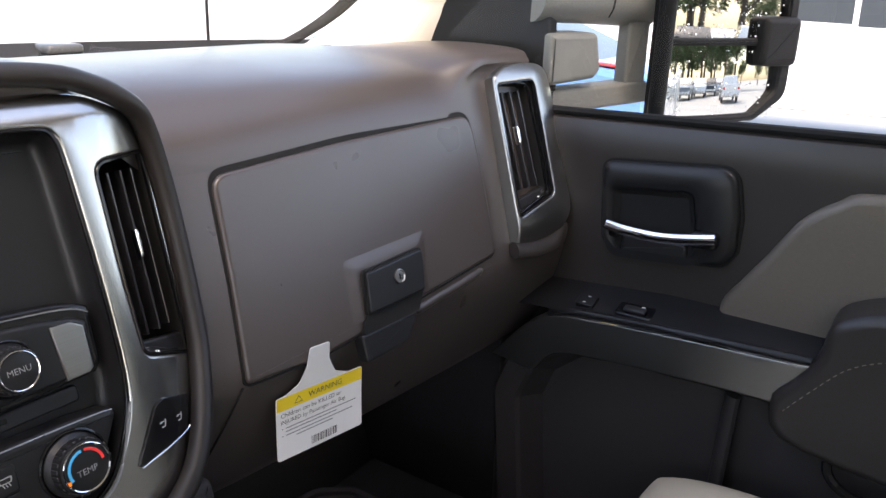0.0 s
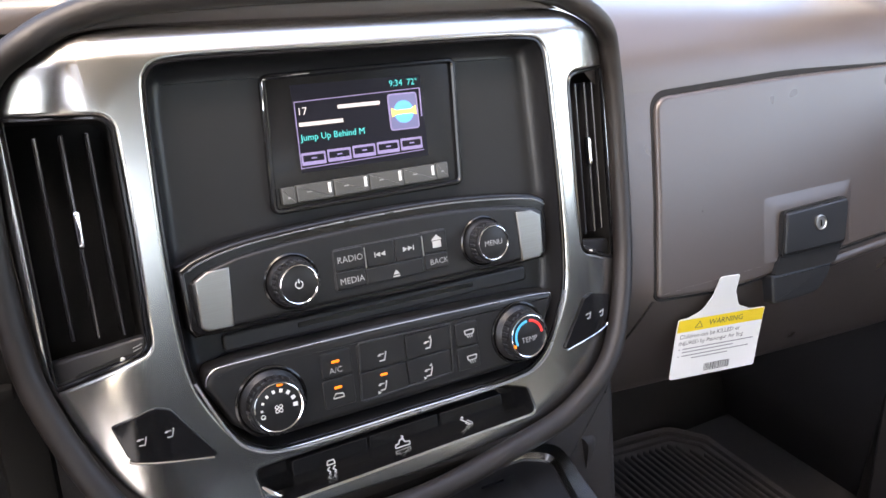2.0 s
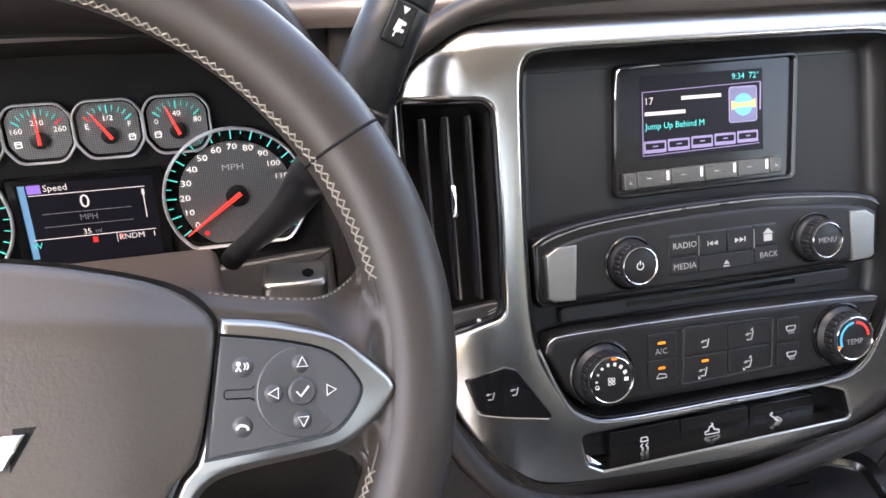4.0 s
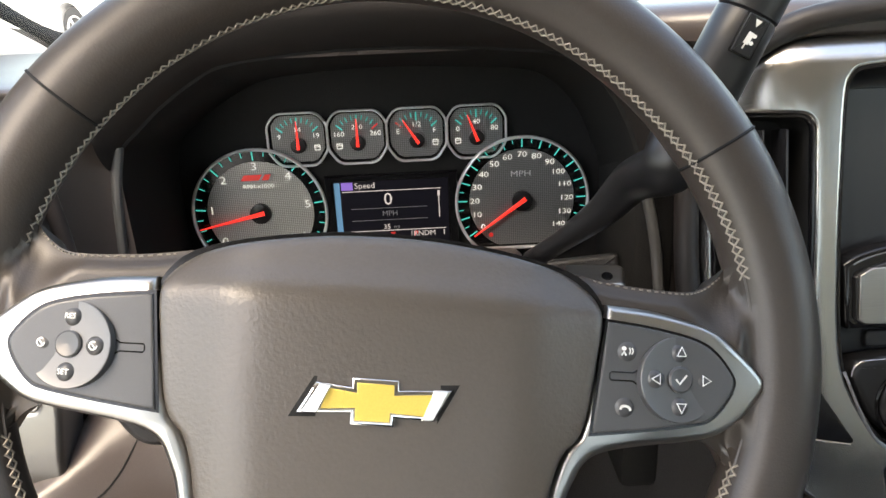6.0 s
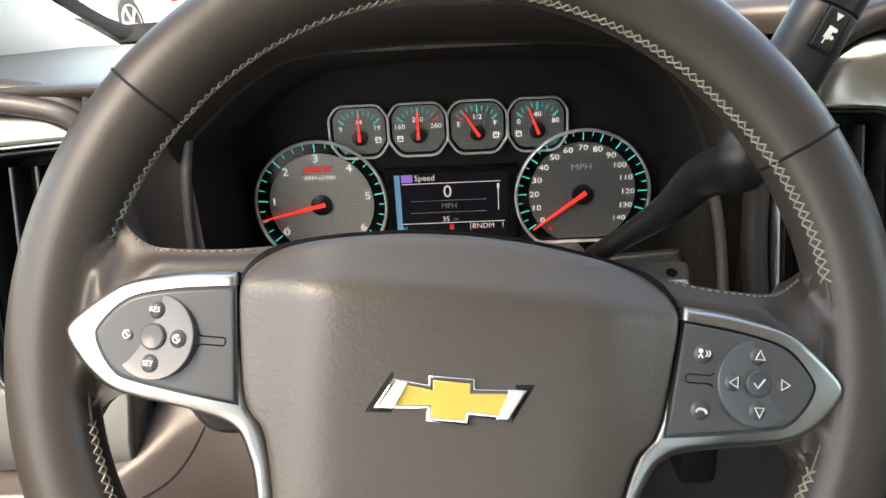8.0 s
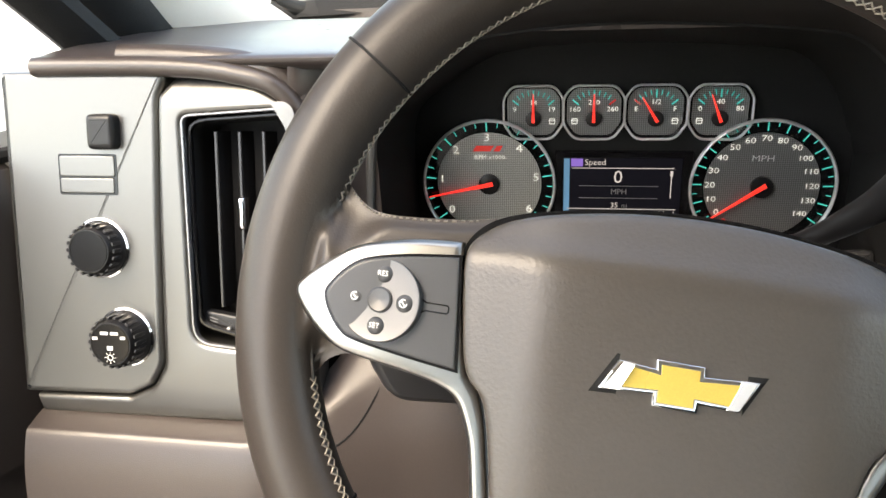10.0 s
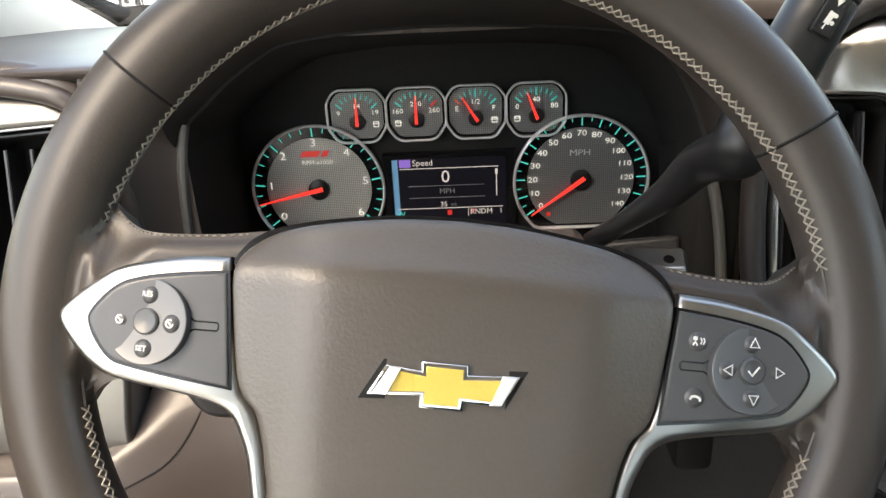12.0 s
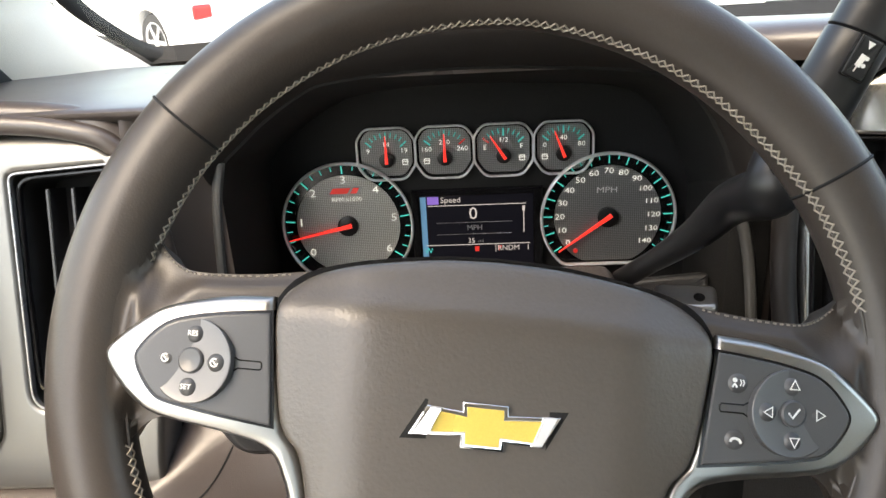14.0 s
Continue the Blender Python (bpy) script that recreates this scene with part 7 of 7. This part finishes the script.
ARMGREY = mat("weathered_grey_plastic", (0.17, 0.165, 0.150), 0.6, grain=0.2, grain_scale=400, bump=0.3, bump_scale=700, spec=0.3)
gl_o = rnd([(-0.084, -0.096), (0.090, -0.094), (0.134, -0.060), (0.138, 0.03), (0.132, 0.26), (-0.084, 0.26)], [.012, .02, .02, .01, .02, .02], 5)
fr_o = rnd([(-0.100, -0.108), (0.100, -0.106), (0.158, -0.070), (0.158, 0.03), (0.152, 0.28), (-0.100, 0.28)], [.016, .03, .03, .01, .03, .03], 5)
part("head", plate(B(), MR, [(max(u, -.026), v) for u, v in fr_o], -0.080, -0.006, 0.004), HOUSE, mir)
MU = Frame(MR.o, MR.u, Vector((0, 0, 1)) - MN * -0.006)
MD = Frame(MR.o, MR.u, Vector((0, 0, 1)) - MN * 0.030)
part("upper_glass", plate(B(), MU, rnd([(-0.086, 0.018), (0.136, 0.018), (0.132, 0.255), (-0.086, 0.255)], .006, 4), -0.006, 0.0), REFLECT, mir, "flat mirror glass")
part("lower_glass", sheet(B(), lambda a, b: MD(-0.086 + 0.222 * a, -0.100 + 0.112 * b, 0.004 - 0.42 * ((0.222 * (a - 0.5)) ** 2 + (0.10 * (b - 0.5)) ** 2)), 24, 14), REFLECT, mir, "convex lower mirror glass")
part("glass_frame", ringplate(B(), MR, fr_o, gl_o, -0.008, 0.012, 0.004), HOUSE, mir)
part("divider", plate(B(), MR, rect(-0.092, 0.0085, 0.136, 0.0195, .003, 3), -0.004, 0.008, 0.003), HOUSE, mir)
part("pivot", plate(B(), MR, rect(0.086, -0.022, 0.160, 0.052, .012, 4), -0.01, 0.022, 0.010), HOUSE, mir)
part("upright", tube(B(), [MR(-0.092, -0.112, 0.010), MR(-0.092, 0.10, 0.012), MR(-0.092, 0.29, 0.012)], 0.0125, 0.013, 12), HOUSE, mir)
AR = MR.shifted(0, 0, -0.03)
part("arm", plate(B(), AR, rnd([(-0.255, -0.0935), (-0.075, -0.0775), (-0.080, -0.0450), (-0.255, -0.0578)], .008, 3), -0.04, 0.0, 0.006), ARMGREY, mir, "grey lower mirror arm")
part("arm", tube(B(), [AR(u, v, -.03) for u, v in ((-.275, .074), (-.20, .073), (-.12, .070), (-.080, .070))], .038, .045, 16, up=MR.w), ARMGREY, mir, "grey upper mirror arm")
part("arm_joint", tube(B(), [AR(-.165, .0725, -.03), AR(-.162, .0725, -.03)], .0386, .0456, 16, up=MR.w), MATTE, mir)
part("arm_box", plate(B(), AR, rnd([(-0.262, -0.050), (-0.185, -0.040), (-0.174, -0.028), (-0.184, 0.0245), (-0.262, 0.0230)], [.006, .012, .012, .010, .006], 4), -0.05, 0.012, 0.008), ARMGREY, mir)
part("arm_post", plate(B(), AR, rect(-0.122, -0.06, -0.084, 0.06, .004, 3), -0.03, -0.004, 0.004), ARMGREY, mir)
part("sail", plate(B(), Frame((0.885, 0.80, 1.46), (0, -1, 0), (0, 0, 1)), rnd([(-.16, -.09), (.078, -.09), (.052, .30), (-.02, .30), (-.12, .10)], .01, 3), -0.01, 0.01, 0.004), MATTE, mir, "black sail panel at the window's corner")
random.seed(9)
bm = B()
for i in range(170):
    u, v = random.uniform(-.088, .13), random.uniform(-.10, .16) if i % 3 else random.uniform(0.02, .12)
    lathe(bm, MR, u, v, [(random.uniform(.0007, .0019), .0052), (.0006, .0062), (0, .0064)], 7)
# near-white drops: their glints against the glass put into the colour
tagged(part("rain_drops", bm, mat("water", (0.80, 0.82, 0.83), 0.1, spec=0.8), mir, "rain drops on the mirror, painted white for their glints"), kind="stuff")

# ---- outside ----
PAVE = mat("pale_concrete", (0.42, 0.41, 0.385), 0.85, grain=0.14, grain_scale=60, blotch=0.16, blotch_scale=0.35, bump=0.4, bump_scale=140)


ys = [-700, -60, 3.5] + [3.5 + 0.5 * i for i in range(1, 17)] + [60, 700]
bm = B()
gv = [[bm.verts.new((x, y, GROUND)) for x in (-700, -50, 0, 50, 700)] for y in ys]
for r0, r1 in zip(gv, gv[1:]):
    for i in range(4):
        bm.faces.new((r0[i], r0[i + 1], r1[i + 1], r1[i]))
solo("ground", bm, PAVE, "pale sunlit concrete and gravel lot", "ground", kind="structure", cab=False)
CARGLASS = mat("tinted_car_glass", (0.02, 0.026, 0.03), 0.10, spec=0.25, coat=0.0, blotch=0.05)
TYRE = mat("tyre_rubber", (0.025, 0.025, 0.026), 0.7, grain=0.2, grain_scale=80)
ALLOY = mat("alloy", (0.62, 0.62, 0.63), 0.28, 0.9, blotch=0.03)
TAIL = mat("red_lens", (0.55, 0.02, 0.02), 0.15, coat=0.5)
LENS = mat("clear_lens", (0.7, 0.72, 0.74), 0.12, coat=0.5)
PAINT = {n: mat(n + "_paint", c, 0.25, m, coat=0.7, blotch=0.03) for n, c, m in (("white", (0.72, 0.72, 0.71), 0.0), ("silver", (0.52, 0.53, 0.55), 0.6), ("black", (0.015, 0.016, 0.018), 0.0), ("blue", (0.09, 0.22, 0.45), 0.2), ("red", (0.42, 0.02, 0.02), 0.0), ("grey", (0.16, 0.17, 0.18), 0.4))}


def wheel_parts(parent, x, y, z, r, width, sgn):
    f = Frame((x, y, z), (0, 1, 0) if sgn > 0 else (0, -1, 0), (0, 0, 1))
    t = part("wheel", lathe(B(), f, 0, 0, [(r * .6, -width), (r * .97, -width), (r, -width * .8), (r, -width * .2), (r * .95, -.01), (r * .72, 0), (r * .70, -.02), (0, -.03)], 36), TYRE, parent)
    bm = lathe(B(), f, 0, 0, [(r * .70, -.025), (r * .70, -.004), (r * .64, -.006), (r * .60, -.04), (0, -.05)], 32)
    for i in range(6):
        block(bm, at(f.turned(60 * i), 0, 0, -.014) @ Matrix.Translation((r * .34, 0, 0)), (r * .62, r * .15, .018), .006, 2)
    lathe(bm, f, 0, 0, [(r * .14, -.03), (r * .13, -.002), (0, 0)], 18)
    part("rim", bm, ALLOY, t)


def vehicle(name, label, paint, prof, cabin, length, width, zbase, wheels, wr, x, y, heading):
    """prof: (y, z) of the body's upper line from tail (0) to nose (1); cabin: the glasshouse the same way."""
    v = thing(name, label, "truck" if "pickup" in name else "car", (0, 0, 0), "parked vehicles", cab=False)
    ol = [(p[0] * length, p[1]) for p in prof]
    low = [(length * 1.0, zbase)]
    for wy in sorted(wheels, reverse=True):
        for a in range(0, 181, 18):
            low.append((wy * length + wr * 1.18 * math.cos(radians(a)), max(zbase, wr + wr * 1.18 * math.sin(radians(a)))))
    low.append((0.0, zbase))
    side = ol + low
    hw = width / 2
    f = Frame((0, 0, 0), (0, 1, 0), (0, 0, 1))  # w towards +x
    bm = B()
    full = [(u, z) for u, z in side]
    rings = []
    for w, sc in ((-hw, .965), (-hw * .93, 1.0), (-hw * .5, 1.012), (hw * .5, 1.012), (hw * .93, 1.0), (hw, .965)):
        rings.append([bm.verts.new(((w), length / 2 + (u - length / 2) * (sc if z > zbase + .1 else 1), zbase + (z - zbase) * sc)) for u, z in full])
    for r0, r1 in zip(rings, rings[1:]):
        for i in range(len(r0)):
            j = (i + 1) % len(r0)
            bm.faces.new((r0[i], r0[j], r1[j], r1[i]))
    bm.faces.new(rings[0]), bm.faces.new(rings[-1][::-1])
    part("body", bm, paint, v)
    cb = [(p[0] * length, p[1]) for p in cabin]
    zt, zb = max(p[1] for p in cb), min(p[1] for p in cb)

    def tumble(u, z, w):
        return Vector((w * (1 - .16 * (z - zb) / (zt - zb)), u, z))
    bm = B()
    r = [[bm.verts.new(tumble(u, z, w)) for u, z in cb] for w in (-hw * .93, -hw * .5, hw * .5, hw * .93)]
    for r0, r1 in zip(r, r[1:]):
        for i in range(len(cb)):
            j = (i + 1) % len(cb)
            bm.faces.new((r0[i], r0[j], r1[j], r1[i]))
    bm.faces.new(r[0]), bm.faces.new(r[-1][::-1])
    part("cabin", bm, paint, v)
    # side windows, screen and rear window
    cin = offset(cb, -0.075)
    mid = sum(p[0] for p in cb) / len(cb)
    for sx in (-1, 1):
        for a_, b_ in ((-9, mid - .03), (mid + .03, 99)):
            pts = [(min(max(u, a_), b_), z) for u, z in cin]
            bm = B()
            bm.faces.new([bm.verts.new(tumble(u, z, sx * (hw * .93 + .006))) for u, z in pts])
            part("side_window", bm, CARGLASS, v)
    tops = sorted(cb, key=lambda p: -p[1])[:2]
    for front in (True, False):
        foot = max(cb, key=lambda p: p[0]) if front else min(cb, key=lambda p: p[0])
        top = max(tops, key=lambda p: p[0]) if front else min(tops, key=lambda p: p[0])
        d_ = .012 if front else -.012
        bm = B()
        pts = []
        for k_, sx in ((.08, -1), (.08, 1), (.92, 1), (.92, -1)):
            u, z = foot[0] + (top[0] - foot[0]) * k_ + d_, foot[1] + (top[1] - foot[1]) * k_ + .01
            pts.append(bm.verts.new(tumble(u, z, sx * hw * .86)))
        bm.faces.new(pts)
        part("windscreen" if front else "rear_window", bm, CARGLASS, v)
    for wy in wheels:
        for sx in (-1, 1):
            wheel_parts(v, sx * (hw - .02), wy * length, wr, wr, .22, sx)
    zl = prof[0][1] - .22
    for sx in (-1, 1):
        part("tail_lamp", block(B(), Matrix.Translation((sx * hw * .82, .03 * length * 0 + .03, zl)), (hw * .26, .10, .16), .03, 3), TAIL, v, "red tail lamp")
        part("headlamp", block(B(), Matrix.Translation((sx * hw * .74, length - .05, prof[-1][1] - .10)), (hw * .42, .12, .14), .03, 3), LENS, v, "clear headlamp")
        part("door_mirror", block(B(), Matrix.Translation((sx * (hw + .10), max(p[0] for p in cb) - .55, zb + .10)), (.20, .10, .15), .035, 3), TYRE, v, "black door mirror")
        for hy in (mid - .35, mid + .62):
            part("door_handle", block(B(), Matrix.Translation((sx * (hw + .006), hy, zb - .10)), (.02, .18, .03), .008, 2), paint, v)
    part("rear_bumper", block(B(), Matrix.Translation((0, -.02, zbase + .15)), (width * .94, .12, .20), .04, 3), paint if "coupe" in name else ALLOY, v)
    part("front_bumper", block(B(), Matrix.Translation((0, length + .01, zbase + .15)), (width * .94, .12, .22), .04, 3), paint if "coupe" in name else ALLOY, v)
    part("underside", block(B(), Matrix.Translation((0, length / 2, zbase + .02)), (width * .8, length * .9, .12), .02), TYRE, v)
    v.matrix_world = Matrix.Translation((x, y, GROUND)) @ pose(0, 0, 0, 0, 0, heading)
    return v


PICK = [(0, 1.28), (.33, 1.32), (.70, 1.36), (.72, 1.34), (.92, 1.24), (.985, 1.12), (1.0, .9)]
PCAB = [(.34, 1.30), (.37, 1.90), (.42, 1.96), (.58, 1.96), (.62, 1.92), (.735, 1.30)]
COUPE = [(0, .92), (.05, 1.0), (.25, 1.02), (.60, .92), (.85, .78), (.97, .62), (1.0, .5)]
CCAB = [(.12, .98), (.30, 1.26), (.42, 1.30), (.52, 1.26), (.70, .92)]


def pickup(x, y, h, colour, label):
    return vehicle("parked_pickup", label, PAINT[colour], PICK, PCAB, 5.8, 2.0, .50, (.19, .81), .40, x, y, h)


def coupe(x, y, h, colour, label):
    return vehicle("parked_coupe", label, PAINT[colour], COUPE, CCAB, 4.5, 1.85, .22, (.19, .80), .33, x, y, h)


pickup(11.2, -0.75, 30, "white", "white pickup with a black door mirror parked alongside")
bc = coupe(6.25, 2.15, 4, "blue", "blue coupe with a red stripe parked beyond the mirror")
BASE[bc.name] = Vector((0, 0, 0))
part("red_stripe", block(B(), Matrix.Translation((-0.60, 0.85, 1.032)), (0.24, 1.3, 0.02), 0.004), PAINT["red"], bc, "red stripe")
coupe(-2.96, 9.45, 50, "white", "white coupe with alloy wheels parked across the lot")
coupe(-7.2, 11.6, 50, "black", "black coupe parked beside the white one")
for i, c in enumerate(("white", "grey", "white", "black", "silver", "white", "black")):
    pickup(-0.4 + 2.3 * i, -30.0 - 4.5 * i, 8, c, c + " pickup in the row of parked trucks")
pickup(6.4, -24.0, 186, "white", "white pickup parked facing the row of trucks")
for i, c in enumerate(("white", "black", "red", "white")):
    pickup(-12 + 9.5 * i, 52 + 2 * (i % 2), 92, c, c + " pickup parked far across the lot")

# ---- trees at the edge of the lot ----
BARK = mat("bark", (0.09, 0.07, 0.055), 0.9, grain=0.3, grain_scale=20, bump=0.8, bump_scale=40)
LEAF = mat("foliage", (0.055, 0.085, 0.028), 0.7, grain=0.3, grain_scale=6, blotch=0.35, blotch_scale=0.5)


def tree(x, y, h, seed):
    r = random.Random(seed)
    t = thing("tree", "leafy green deciduous tree at the edge of the lot", "tree", (0, 0, 0), "trees at the lot's edge", cab=False)
    bm = tube(B(), [(0, 0, -.1), (.1, .05, h * .25), (-.05, .1, h * .5), (.1, 0, h * .8)], [h * .03, h * .024, h * .017, h * .006], [h * .03, h * .024, h * .017, h * .006], 10)
    for i in range(7):
        a, z = r.uniform(0, 6.3), h * r.uniform(.28, .65)
        tube(bm, [(0, .05, z), (h * .12 * math.cos(a), h * .12 * math.sin(a), z + h * .10), (h * .24 * math.cos(a), h * .24 * math.sin(a), z + h * .16)], [h * .012, h * .008, h * .003], [h * .012, h * .008, h * .003], 6)
    part("trunk", bm, BARK, t)
    verts, faces = [], []
    blobs = [(h * .26 * r.uniform(0, 1) ** .5 * math.cos(a), h * .26 * r.uniform(.2, 1) * math.sin(a), h * r.uniform(.35, .95), h * r.uniform(.08, .16)) for a in [r.uniform(0, 6.3) for _ in range(26)]]
    for bx, by, bz, br in blobs:
        for _ in range(190):
            d = Vector((r.gauss(0, 1), r.gauss(0, 1), r.gauss(0, .8))).normalized() * br * r.uniform(.55, 1.08)
            c = Vector((bx, by, bz)) + d
            n = Vector((r.gauss(0, 1), r.gauss(0, 1), r.gauss(0, 1))).normalized()
            a_ = n.orthogonal().normalized() * h * .016
            b_ = n.cross(a_)
            k = len(verts)
            verts += [c - a_, c + b_ * .6, c + a_, c - b_ * .6]
            faces.append((k, k + 1, k + 2, k + 3))
    me = bpy.data.meshes.new("crown")
    me.from_pydata([tuple(v) for v in verts], [], faces)
    me.materials.append(LEAF)
    cr = new("crown", me)
    cr.parent = t
    tagged(cr, "many small green leaves", kind="stuff")
    t.matrix_world = Matrix.Translation((x, y, GROUND))
    return t


t0 = tree(2.5, -75, 13, 3)
for i in range(20):
    a = random.Random(40 + i)
    if i < 10:
        copy_thing(t0, Matrix.Translation((-24 + 4.0 * i + a.uniform(-1, 1), -76 + a.uniform(-6, 6), GROUND)) @ pose(0, 0, 0, 0, 0, 70 * i) @ Matrix.Scale(a.uniform(.9, 1.25), 4))
    elif i > 13:
        copy_thing(t0, Matrix.Translation((-1 + 3.1 * (i - 14), -58 + a.uniform(-3, 3), GROUND)) @ pose(0, 0, 0, 0, 0, 50 * i) @ Matrix.Scale(a.uniform(.75, .95), 4))
    else:
        copy_thing(t0, Matrix.Translation((23 + 7 * (i - 10), -110 + a.uniform(-5, 5), GROUND)) @ pose(0, 0, 0, 0, 0, 50 * i) @ Matrix.Scale(a.uniform(.5, .7), 4))

# white flank of the truck itself, seen along its side in the mirror
fl = thing("truck_side", "white painted flank of the pickup", "body", (0.93, -1.0, 0.9))
FL = Frame((0.94, 0, 0), (0, -1, 0), (0, 0, 1))
part("door_skin", plate(B(), FL, rnd([(-0.80, 0.52), (0.50, 0.52), (0.50, 1.345), (-0.80, 1.335)], .03, 3), -0.05, 0.0, 0.015), TRUCKWHITE, fl)
part("rear_door_skin", plate(B(), FL, rnd([(0.506, 0.52), (1.60, 0.52), (1.60, 1.35), (0.506, 1.345)], .03, 3), -0.05, 0.0, 0.015), TRUCKWHITE, fl)
part("bed_side", plate(B(), FL, rnd([(1.63, 0.52), (3.9, 0.52), (3.9, 1.36), (1.63, 1.36)], .03, 3), -0.06, 0.0, 0.015), TRUCKWHITE, fl)
part("door_handle", block(B(), at(FL, 0.38, 1.20, 0.014), (0.20, 0.035, 0.025), 0.01, 2), CHROME, fl)
part("door_handle", block(B(), at(FL, 1.45, 1.20, 0.014), (0.20, 0.035, 0.025), 0.01, 2), CHROME, fl)
